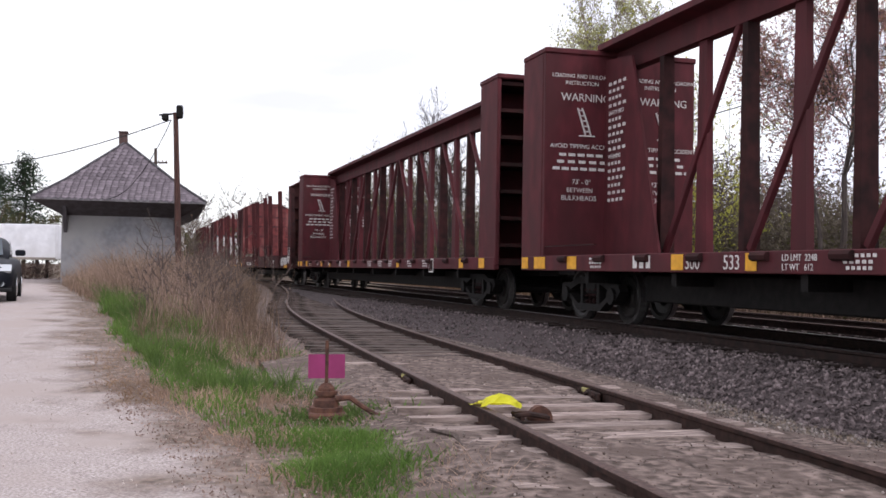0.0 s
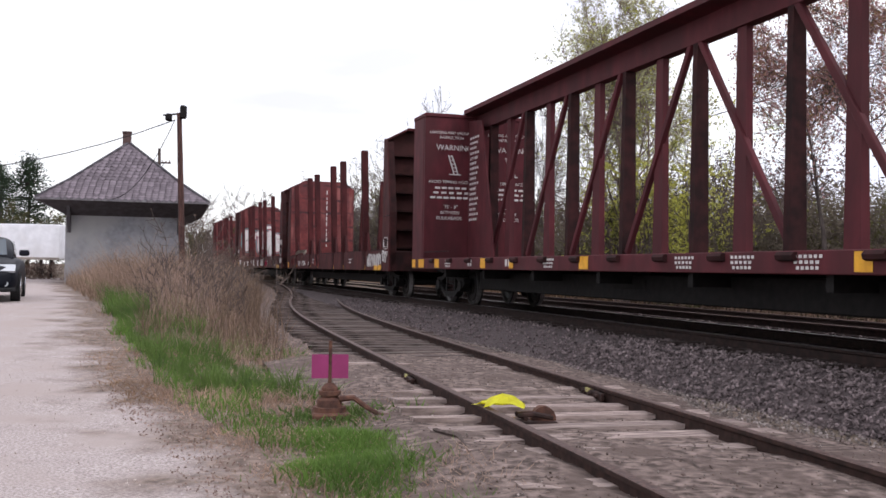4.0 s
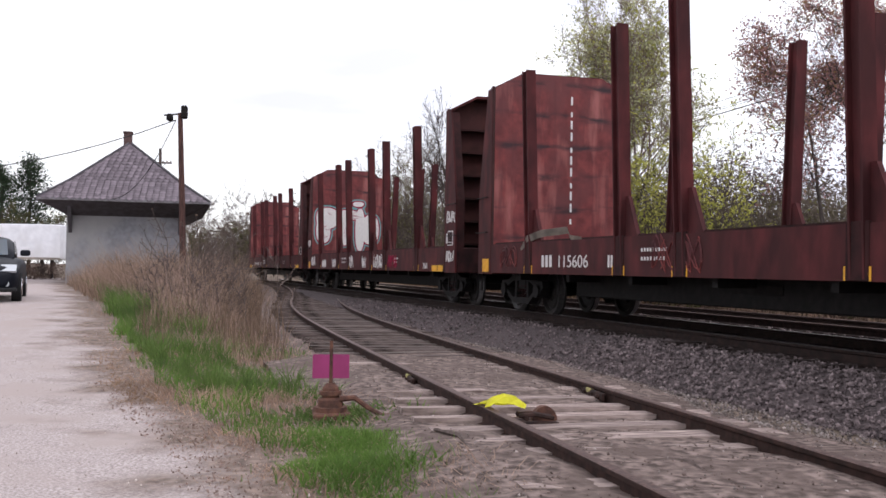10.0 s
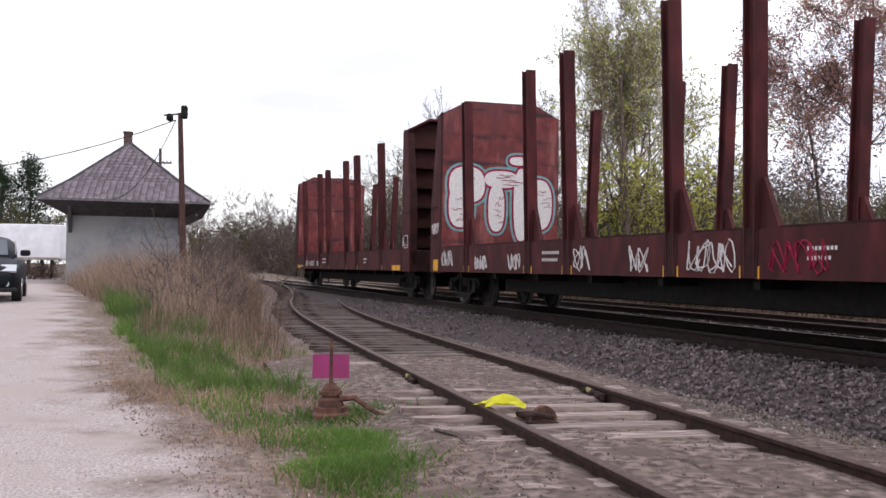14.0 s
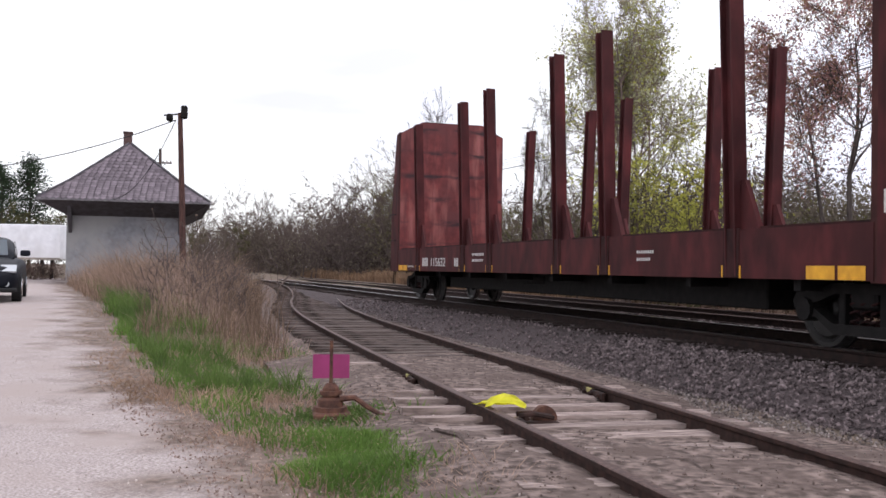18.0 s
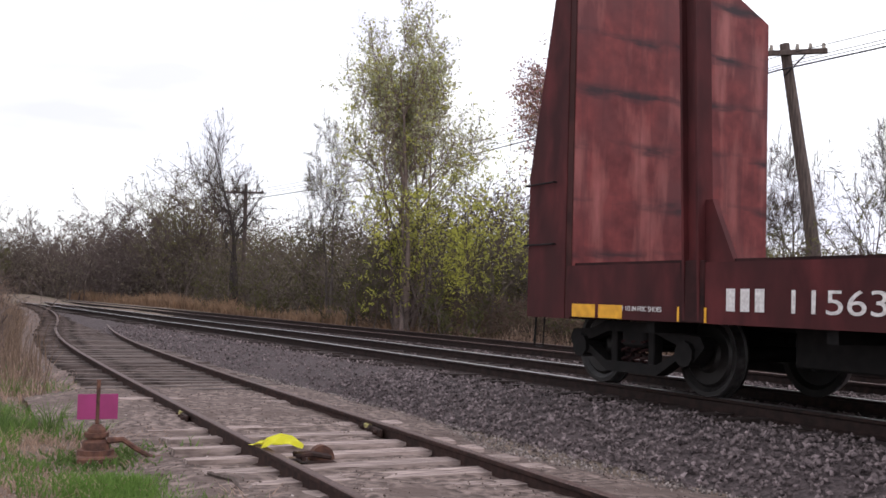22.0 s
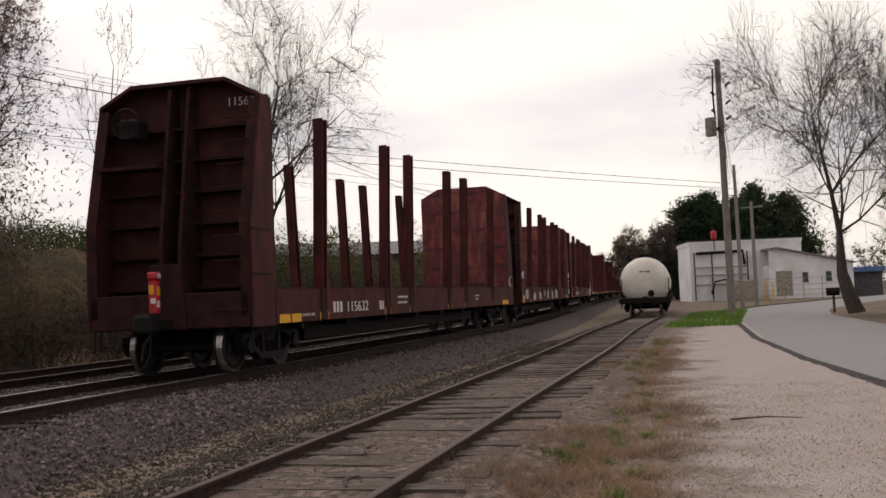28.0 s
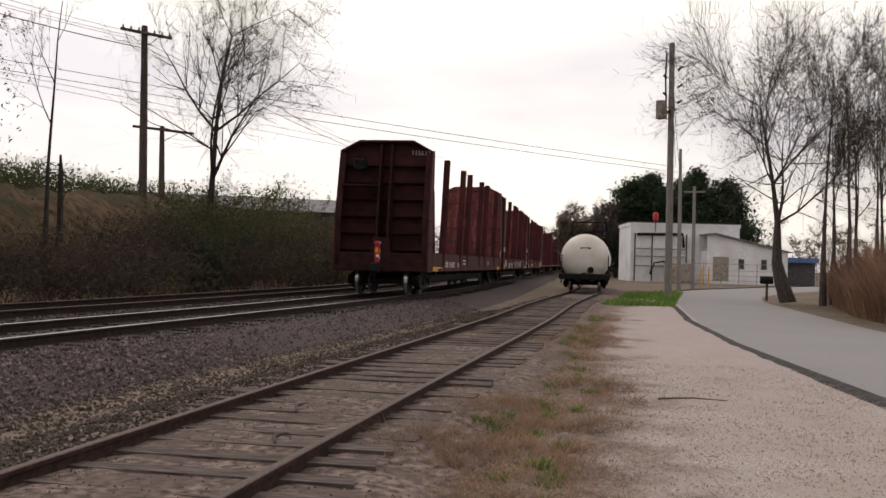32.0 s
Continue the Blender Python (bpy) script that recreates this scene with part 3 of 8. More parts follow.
# gravel drive where the camera stands, running both ways
def drive_hi(x):
    pts = [(-70, -12.5), (-43, -8.1), (-33.6, -6.1), (-24, -4.05), (-15.5, -2.4), (-12, -1.7), (-9.5, -1.1), (-8, -0.65), (-5.6, 0.05), (0, 0.3), (7, 0.5), (10.5, 0.75), (16.5, 1.45), (31, 2.6), (60, 3.4)]
    for (a, p), (b, q) in zip(pts, pts[1:]):
        if x <= b:
            return p + (q - p) * (x - a) / (b - a) + rough(x, 0.35, 0.16) + rough(x, 0.9, 0.16) + rough(x, 2.6, 0.11) + rough(x, 6.3, 0.07)
    return pts[-1][1]


def drive_lo(x):
    pts = [(-70, -17), (-24, -8.5), (-10, -6), (0, -3.6), (8, -2.6), (12.3, -2.06), (16.7, -1.42), (21.7, -0.63), (30, 0.1), (43.3, 0.93), (50, 1.4), (60, 3.2)]
    for (a, p), (b, q) in zip(pts, pts[1:]):
        if x <= b:
            return p + (q - p) * (x - a) / (b - a)
    return pts[-1][1]


vs, fs, edge = [], [], []
xs = frange(-60, 50, 0.25)
nd = 19
for x in xs:
    lo, hi = drive_lo(x) - 0.3, drive_hi(x)
    mid = max(hi - 1.1, lo + 0.2)
    for j in range(nd):
        y = lo + (mid - lo) * j / 6 if j <= 6 else mid + (hi + 0.75 - mid) * (j - 6) / 12
        e = 0 if j <= 6 else (j - 6) / 12
        z = ground_z(x, y) + 0.035 - 0.022 * e + 0.012 * noise.noise(Vector((x * 1.7, y * 1.7, 5)))
        vs.append((x, y, z if 0 < j < nd - 1 else ground_z(x, y) - 0.03))
        edge.append(e)
for i in range(len(xs) - 1):
    for j in range(nd - 1):
        a = i * nd + j
        fs.append((a, a + nd, a + nd + 1, a + 1))
tagged(raw("gravel_drive", vs, fs, M_DRIVE, smooth=True), "pale pinkish gravel drive with bare dirt along its edge", "driveway", "", "structure")
drive = bpy.data.objects["gravel_drive"]
drive.data.attributes.new("edge", "FLOAT", "POINT").data.foreach_set("value", edge)

# asphalt road curving away
vs, fs = [], []
road_c = [(-40, -16, 5), (-10, -8.5, 5), (5, -5.6, 5), (12.3, -4.8, 5.2), (16.7, -4.1, 5.3), (21.7, -3.3, 5.3), (30, -2.3, 5.2), (43, -1.4, 5), (52, -0.6, 5.4), (62, -0.6, 6.5), (75, -3.0, 7), (95, -9, 7), (130, -22, 7)]
for x, y, w in road_c:
    for j in range(7):
        yy = y + w / 2 * (j / 3 - 1)
        vs.append((x, yy, ground_z(x, min(yy, 0)) + 0.05 + (0.03 * (1 - (j / 3 - 1) ** 2)) - (0.07 if j in (0, 6) else 0)))
for i in range(len(road_c) - 1):
    for j in range(6):
        a = i * 7 + j
        fs.append((a, a + 7, a + 8, a + 1))
es, ef = [], []
for x, y, w in road_c:
    for k, (o, dz) in enumerate(((-0.16, 0.062), (-0.02, 0.05), (0.1, 0.0))):
        es.append((x, y + w / 2 + o, ground_z(x, min(y + w / 2, 0)) + dz))
for i in range(len(road_c) - 1):
    for j in range(2):
        a = i * 3 + j
        ef.append((a, a + 3, a + 4, a + 1))
tagged(raw("road_edge", es, ef, M_ROADEDGE, smooth=True), "dark crumbling edge of the asphalt road", "road", "", "structure")
tagged(raw("road", vs, fs, M_ASPHALT, smooth=True), "worn light-grey asphalt road bending away past a factory", "road", "", "structure")


# ---- tracks ----
RAIL = [(-0.068, -0.165), (0.068, -0.165), (0.068, -0.15), (0.012, -0.13), (0.010, -0.045), (0.035, -0.034), (0.036, -0.006), (0.028, 0.0), (-0.028, 0.0), (-0.036, -0.006), (-0.035, -0.034), (-0.010, -0.045), (-0.012, -0.13), (-0.068, -0.15)]


def rail(parent, fy, fz, off, x0, x1, step, top, label):
    xs = frange(x0, x1, step)
    vs, fs, n = [], [], len(RAIL)
    for x in xs:
        y, s = fy(x)
        k = 1 / math.sqrt(1 + s * s)
        for a, b in RAIL:
            d = off + a
            vs.append((x - d * s * k, y + d * k, fz(x) + b))
    for i in range(len(xs) - 1):
        for j in range(n):
            a, b = i * n + j, i * n + (j + 1) % n
            fs.append((a, b, b + n, a + n))
    ob = raw("rail", vs, fs, [M_RAIL if label.startswith("rusty") else M_RAILD, top], parent, label)
    idx = [1 if (k % n) in (6, 7, 8) else 0 for k in range(len(fs))]
    ob.data.polygons.foreach_set("material_index", idx)
    return ob


def tie_mesh(name, material, seed):
    random.seed(seed)
    bm = bmesh.new()
    for v in box(bm, (-0.115, -1.28, -0.17), (0.115, 1.28, 0.0)):
        v.co += Vector((random.uniform(-.02, .02), random.uniform(-.06, .06), random.uniform(-.012, .012)))
    return mesh_of(bm, name, material)


def track(name, label, fy, fz, x0, x1, tx0, tx1, gap, tmat, top, raillabel, lift, seed, far=None):
    t = thing(name, label, "railway track", "", "structure")
    rail(t, fy, fz, G, x0, x1, 0.9, top, raillabel)
    rail(t, fy, fz, -G, x0, x1, 0.9, top, raillabel)
    meshes = [tie_mesh("tie", tmat, seed + i) for i in range(6)]
    dark = [tie_mesh("tie", far or tmat, seed + i) for i in range(4)]
    random.seed(seed)
    x = tx0
    while x < tx1:
        y, s = fy(x)
        ob = new("tie", random.choice(meshes if -13.5 < x < 2 else dark))
        ob.parent = t
        ob.matrix_basis = pose(x, y, fz(x) - 0.155 + lift + random.uniform(-0.01, 0.006), random.uniform(-.6, .6), random.uniform(-.8, .8), math.degrees(math.atan(s)) + random.uniform(-1.6, 1.6))
        x += gap * random.uniform(0.93, 1.07)
    return t


track("siding_track", "rusty little-used siding with old ties half buried in dirt", siding_y, siding_z, -66, 95, -58, 46, 0.56, M_TIE, M_RAILTOP, "rusty brown rail with a dull head", 0.058, 11, M_TIEM)
track("main_track", "busy through track with polished rail heads on dark ties", main_y, lambda x: ZM, -115, 285, -62, 62, 0.53, M_TIED, M_RAILSHINE, "brown rail with a bright polished head", 0.012, 23)
track("second_track", "second through track with dark rails behind the first", lambda x: (main_y(x)[0] + SECOND, main_y(x)[1]), lambda x: ZM - 0.01, -115, 285, -50, 55, 0.55, M_TIED, M_RAILTOP, "dark brown rail", 0.0, 37)


# ---- the train ----
V_ROWS = [(0, -109.0), (4, -91.1), (9, -68.4), (13, -50.5), (17.5, -30.35), (19, -23.85), (21, -15.2), (22.5, -8.95), (24.5, -0.78), (26.5, 7.9), (28.5, 15.8), (30, 21.75), (32, 29.25)]


def train_s(t):
    """Place of the last car's rear end along the track, eased between the rows."""
    for i in range(len(V_ROWS) - 1):
        (a, p), (b, q) = V_ROWS[i], V_ROWS[i + 1]
        if t <= b:
            va = (q - p) / (b - a) if i == 0 else (V_ROWS[i + 1][1] - V_ROWS[i - 1][1]) / (V_ROWS[i + 1][0] - V_ROWS[i - 1][0])
            vb = (q - p) / (b - a) if i + 2 >= len(V_ROWS) else (V_ROWS[i + 2][1] - p) / (V_ROWS[i + 2][0] - a)
            u, d = (t - a) / (b - a), b - a
            return (2 * u ** 3 - 3 * u * u + 1) * p + (u ** 3 - 2 * u * u + u) * d * va + (-2 * u ** 3 + 3 * u * u) * q + (u ** 3 - u * u) * d * vb
    return V_ROWS[-1][1]


def car_pose(s_rear, length):
    """A car stands on its two trucks, 1.6 m from its ends."""
    x0, x1 = s_rear + 1.6, s_rear + length - 1.6
    p, q = Vector((x0, main_y(x0)[0], ZM)), Vector((x1, main_y(x1)[0], ZM))
    d = q - p
    m = Matrix.Rotation(math.atan2(d.y, d.x), 4, "Z")
    m.translation = p - d.normalized() * 1.6
    return m


WHEELSETS = []


def wheel_bm():
    bm = bmesh.new()
    prof = [(0.06, 0.19), (0.06, 0.30), (0.035, 0.33), (0.07, 0.375), (0.07, 0.42), (-0.03, 0.43), (-0.04, 0.455), (-0.065, 0.455), (-0.065, 0.38), (-0.02, 0.33), (0.0, 0.2), (-0.07, 0.15), (-0.07, 0.08)]
    n = 28
    rings = [[bm.verts.new((r * math.cos(2 * math.pi * k / n), y, r * math.sin(2 * math.pi * k / n))) for k in range(n)] for y, r in [(0.09, 0.08), (0.09, 0.15)] + prof]
    for i, (a, b) in enumerate(zip(rings, rings[1:])):
        for k in range(n):
            f = bm.faces.new((a[k], a[(k + 1) % n], b[(k + 1) % n], b[k]))
            f.material_index = 1 if i == 6 else 0
    bm.faces.new(rings[0][::-1])
    bm.faces.new(rings[-1])
    bmesh.ops.recalc_face_normals(bm, faces=bm.faces[:])
    return bm


WHEEL_ME = mesh_of(wheel_bm(), "wheel", [M_WHEEL, M_TREAD], False)
AXLE_ME = mesh_of(tubebm([(0, -1.02, 0), (0, 1.02, 0)], 0.085, 10), "axle", M_STEEL)


def frame_bm(y):
    bm = bmesh.new()
    # upper chord, lower chord and columns around the spring nest
    prism(bm, [(-1.12, 0.50), (-1.06, 0.60), (-0.70, 0.62), (-0.45, 0.71), (0.45, 0.71), (0.70, 0.62), (1.06, 0.60), (1.12, 0.50), (1.08, 0.44), (0.72, 0.50), (0.40, 0.60), (-0.40, 0.60), (-0.72, 0.50), (-1.08, 0.44)], y - 0.07, y + 0.07)
    prism(bm, [(-1.10, 0.46), (-0.98, 0.34), (-0.72, 0.34), (-0.42, 0.17), (0.42, 0.17), (0.72, 0.34), (0.98, 0.34), (1.10, 0.46), (0.80, 0.46), (0.42, 0.28), (-0.42, 0.28), (-0.80, 0.46)], y - 0.08, y + 0.08)
    for a in (-0.36, 0.26):
        box(bm, (a, y - 0.06, 0.24), (a + 0.10, y + 0.06, 0.64), 0.01)
    for a in (-0.875, 0.875):
        tube(bm, [(a, y - 0.12, 0.42), (a, y + 0.12, 0.42)], 0.13, 10)
    return bm


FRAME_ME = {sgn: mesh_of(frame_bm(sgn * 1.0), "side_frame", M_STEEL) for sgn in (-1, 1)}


def spring_me():
    bm = bmesh.new()
    pts = [(0.055 * math.cos(a * 0.9), 0.055 * math.sin(a * 0.9), 0.25 + 0.013 * a) for a in range(26)]
    tube(bm, pts, 0.014, 5)
    return mesh_of(bm, "spring", M_RUSTD)


SPRING_ME = spring_me()


def truck(car, x):
    for i, sgn in enumerate((-1, 1)):
        f = new("side_frame", FRAME_ME[sgn])
        f.parent = car
        f.matrix_basis = pose(x, 0, 0)
        for k in (-0.16, 0.0, 0.16):
            sp = new("spring", SPRING_ME)
            sp.parent = f
            sp.matrix_basis = pose(k, sgn * 1.0, 0)
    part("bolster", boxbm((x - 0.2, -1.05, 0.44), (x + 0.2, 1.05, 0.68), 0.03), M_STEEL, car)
    for k in (-0.875, 0.875):
        w = new("wheelset")
        w.empty_display_size = 0.1
        w.parent = car
        w.matrix_basis = pose(x + k, 0, 0.42)
        WHEELSETS.append(w)
        for sgn in (-1, 1):
            o = new("wheel", WHEEL_ME)
            o.parent = w
            o.matrix_basis = pose(0, sgn * 0.745, 0, 0, 0, 0 if sgn > 0 else 180)
        o = new("axle", AXLE_ME)
        o.parent = w


def coupler(car, x, sgn):
    bm = bmesh.new()
    box(bm, (x - 0.05, -0.09, 0.72), (x + 0.55, 0.09, 0.9), 0.02) if sgn > 0 else box(bm, (x - 0.55, -0.09, 0.72), (x + 0.05, 0.09, 0.9), 0.02)
    e = x + sgn * 0.6
    box(bm, (e - 0.14, -0.16, 0.68), (e + 0.14, 0.14, 0.98), 0.05)
    part("coupler", bm, M_STEEL, car)
    part("air_hose", tubebm([(x, 0.22, 0.72), (x + sgn * 0.2, 0.26, 0.5), (x + sgn * 0.35, 0.22, 0.3), (x + sgn * 0.5, 0.12, 0.28)], 0.024, 6), M_STEEL, car)


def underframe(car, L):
    # Added solid box: fills the black band below the sill and blocks light.
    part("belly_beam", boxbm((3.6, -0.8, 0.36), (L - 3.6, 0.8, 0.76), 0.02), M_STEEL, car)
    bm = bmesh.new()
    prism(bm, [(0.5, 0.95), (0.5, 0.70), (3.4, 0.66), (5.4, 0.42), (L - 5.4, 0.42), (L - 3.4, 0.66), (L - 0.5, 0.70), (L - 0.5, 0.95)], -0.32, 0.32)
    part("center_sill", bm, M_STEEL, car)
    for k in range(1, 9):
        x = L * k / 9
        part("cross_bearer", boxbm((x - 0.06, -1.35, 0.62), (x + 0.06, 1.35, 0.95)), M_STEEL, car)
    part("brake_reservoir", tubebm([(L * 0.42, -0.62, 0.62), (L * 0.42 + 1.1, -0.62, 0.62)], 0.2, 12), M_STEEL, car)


def stake(car, x, side, z0, z1, lean=0.0):
    """A steel post in its side pocket, spread outwards towards the top, with a gusset behind it."""
    bm = bmesh.new()
    y = side * 1.385
    # H-section: two flanges and a web
    prism(bm, [(x + a, y + b) for a, b in ((-0.115, -0.09), (-0.085, -0.09), (-0.085, -0.03), (0.085, -0.03), (0.085, -0.09), (0.115, -0.09), (0.115, 0.09), (0.085, 0.09), (0.085, 0.03), (-0.085, 0.03), (-0.085, 0.09), (-0.115, 0.09))], z0, z1, "z")
    for v in bm.verts:
        u = max(v.co.z - 1.3, 0) / (z1 - 1.3)
        v.co.x += lean * u
        v.co.y += side * 0.12 * u
    s = part("stake", bm, M_RUSTD if (int(x * 7) % 3 == 0) else M_RUST, car)
    bm = bmesh.new()
    prism(bm, [(x + 0.11, 1.28), (x + 0.50, 1.28), (x + 0.2, 1.88), (x + 0.11, 1.88)], y - 0.03, y + 0.03)
    part("gusset", bm, M_RUST, s)
    part("stake_pocket", boxbm((x - 0.17, y + side * 0.07 - 0.02, 0.74), (x + 0.17, y + side * 0.07 + 0.02, 1.32), 0.01), M_RUSTD, s)


def bulkhead(car, x_in, sgn, top, detail):
    """An end wall: sgn -1 at the rear end (braces behind), +1 at the front. x_in is its smooth inner face."""
    o = -1 if sgn < 0 else 1
    half, ch = 1.45, 0.6
    outl = [(-half, 0.72), (half, 0.72), (half, top - 0.32), (half - ch, top), (-half + ch, top), (-half, top - 0.32)]
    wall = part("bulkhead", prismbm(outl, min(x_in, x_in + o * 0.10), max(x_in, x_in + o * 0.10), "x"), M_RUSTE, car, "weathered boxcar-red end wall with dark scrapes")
    # smooth lining sheet over the inner face
    k = 0.012
    sheet = [(-half + k, 1.30), (half - k, 1.30), (half - k, top - 0.33), (half - ch, top - k), (-half + ch, top - k), (-half + k, top - 0.33)]
    part("lining_sheet", prismbm(sheet, x_in - (0.012 if o > 0 else -0.001), x_in + (-0.001 if o > 0 else 0.012), "x"), M_LINER, wall, "scraped red sheet with tarry smears")
    # tapered side plates
    prof = [(x_in + o * 0.10, 0.72), (x_in + o * 0.86, 0.72), (x_in + o * 0.86, 2.35), (x_in + o * 0.40, top - 0.35), (x_in + o * 0.10, top - 0.28)]
    for s in (-1, 1):
        part("side_plate", prismbm(prof, s * 1.44 - 0.02, s * 1.44 + 0.02), M_RUST, wall)
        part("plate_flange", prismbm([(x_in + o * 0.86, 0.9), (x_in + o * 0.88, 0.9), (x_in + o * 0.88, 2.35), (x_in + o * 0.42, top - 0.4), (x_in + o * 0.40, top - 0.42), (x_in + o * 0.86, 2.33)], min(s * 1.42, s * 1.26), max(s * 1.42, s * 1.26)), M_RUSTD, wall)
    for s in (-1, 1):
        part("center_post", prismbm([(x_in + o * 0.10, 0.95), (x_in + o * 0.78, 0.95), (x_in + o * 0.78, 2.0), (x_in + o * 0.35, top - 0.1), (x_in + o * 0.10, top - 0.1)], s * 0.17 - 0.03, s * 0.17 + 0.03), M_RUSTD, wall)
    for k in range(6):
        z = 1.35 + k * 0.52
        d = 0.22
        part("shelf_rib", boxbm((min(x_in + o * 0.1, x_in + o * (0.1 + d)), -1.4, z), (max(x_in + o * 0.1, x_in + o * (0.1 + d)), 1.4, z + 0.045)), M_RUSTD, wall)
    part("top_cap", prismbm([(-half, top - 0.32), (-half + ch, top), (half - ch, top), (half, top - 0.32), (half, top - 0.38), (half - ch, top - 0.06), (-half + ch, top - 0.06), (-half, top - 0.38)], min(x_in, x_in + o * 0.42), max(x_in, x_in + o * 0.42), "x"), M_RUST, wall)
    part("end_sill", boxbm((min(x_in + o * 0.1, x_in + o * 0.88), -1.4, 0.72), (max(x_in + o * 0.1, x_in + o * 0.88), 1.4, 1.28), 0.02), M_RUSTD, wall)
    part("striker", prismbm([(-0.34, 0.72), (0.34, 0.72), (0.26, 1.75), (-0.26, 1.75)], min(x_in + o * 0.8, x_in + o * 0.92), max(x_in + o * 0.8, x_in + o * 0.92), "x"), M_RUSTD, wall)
    if detail:
        ex = x_in + o * 0.88
        for k in range(9):
            z = 1.0 + k * 0.38
            e = x_in + o * (0.9 if z < 2.3 else 0.9 - (z - 2.3) * 0.22)
            part("ladder_rung", tubebm([(e, -o * -0.85, z), (e + o * 0.05, -o * -0.85, z), (e + o * 0.05, -o * -1.33, z), (e, -o * -1.33, z)], 0.012, 5), M_RUSTD, wall)
        part("brake_platform", boxbm((min(ex - o * 0.55, ex - o * 0.1), 0.2, 3.3), (max(ex - o * 0.55, ex - o * 0.1), 1.3, 3.36)), M_RUSTD, wall)
        bm = bmesh.new()
        pts = [(x_in + o * 0.75, 0.75 + 0.24 * math.cos(a / 16 * 2 * math.pi), 4.05 + 0.24 * math.sin(a / 16 * 2 * math.pi)) for a in range(17)]
        tube(bm, pts, 0.018, 6)
        for a in (0, 4, 8, 12):
            tube(bm, [pts[a], (x_in + o * 0.7, 0.75, 4.05)], 0.01, 4)
        part("brake_wheel", bm, M_STEEL, wall)
        part("brake_gear", boxbm((min(x_in + o * 0.3, x_in + o * 0.65), 0.6, 3.8), (max(x_in + o * 0.3, x_in + o * 0.65), 0.95, 4.15), 0.04), M_STEEL, wall)
        for z in (1.55, 2.25):
            for s in (-1, 1):
                part("grab_iron", tubebm([(x_in + o * 0.3, s * 1.44, z), (x_in + o * 0.3, s * 1.5, z), (x_in + o * 0.9, s * 1.5, z), (x_in + o * 0.9, s * 1.44, z)], 0.011, 5), M_STEEL, wall)
    part("step", tubebm([(x_in + o * 0.78, -1.38, 0.74), (x_in + o * 0.78, -1.40, 0.38), (x_in + o * 0.6, -1.40, 0.38), (x_in + o * 0.6, -1.38, 0.74)], 0.014, 5), M_STEEL, car)
    part("step", tubebm([(x_in + o * 0.78, 1.38, 0.74), (x_in + o * 0.78, 1.40, 0.38), (x_in + o * 0.6, 1.40, 0.38), (x_in + o * 0.6, 1.38, 0.74)], 0.014, 5), M_STEEL, car)
    return wall


def bars(car, x, z, w, h, n, material=None, y=-1.4635, label="unreadable white lettering"):
    """A line of worn words, each a bar of its own."""
    for i in range(n):
        a = x + w * i / n
        part("lettering", boxbm((a, y - 0.002, z), (a + w / n * 0.62, y, z + h)), material or M_WHITE, car, label)


UPRIGHT = Matrix.Rotation(math.pi / 2, 4, "X")


def patch(car, x0, x1, z=0.745, h=0.14, y=-1.464):
    part("reflective_patch", boxbm((x0, y - 0.003, z), (x1, y, z + h), 0.0), M_PAINTY, car, "yellow reflective patch on the sill")


def log_flat(label, number, patches, rear_detail, marks=0.0, leans=0.0):
    L = 20.3
    car = thing("bulkhead_flatcar", label, "freight car", "cars of the train")
    for s in (-1, 1):
        part("side_sill", prismbm([(0.95, 0.74), (L - 0.95, 0.74), (L - 0.95, 1.30), (0.95, 1.30)], s * 1.40 - 0.06, s * 1.40 + 0.06), M_RUST, car, "boxcar-red side sill with grime")
        part("sill_flange", boxbm((0.95, min(s * 1.40, s * 1.30), 1.30), (L - 0.95, max(s * 1.45, s * 1.30), 1.33)), M_RUSTD, car)
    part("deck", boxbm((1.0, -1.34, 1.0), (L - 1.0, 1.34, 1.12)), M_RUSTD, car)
    underframe(car, L)
    bulkhead(car, 1.0, -1, 4.74, rear_detail)
    bulkhead(car, L - 1.0, 1, 4.74, rear_detail)
    for x, ln in ((2.98, 0), (6.6, 0.02), (8.36, -0.03), (11.75, 0), (13.55, leans), (16.95, 0)):
        for s in (-1, 1):
            stake(car, x, s, 0.76, 4.37, ln if s < 0 else ln * 0.5)
    for x in (1.6, L - 1.6):
        truck(car, x)
    coupler(car, 0.05, -1)
    coupler(car, L - 0.05, 1)
    for a, b in patches:
        patch(car, a, b)
    if number:
        bars(car, 3.28 + marks, 0.86, 0.52, 0.2, 3, label="worn white owner's mark")
        lettering("car_number", number, 0.28, Matrix.Translation((3.95 + marks, -1.4635, 0.86)) @ UPRIGHT @ Matrix.Diagonal((1.5, 1, 1, 1)), M_WHITE, car, "white stencilled car number")
        bars(car, 5.9 + marks, 0.86, 0.3, 0.18, 3)
    bars(car, 7.3, 1.08, 0.75, 0.05, 9)
    bars(car, 7.3, 0.96, 0.7, 0.05, 8)
    bars(car, 14.6, 1.05, 0.5, 0.04, 8)
    bars(car, 14.6, 0.95, 0.4, 0.04, 7)
    return car


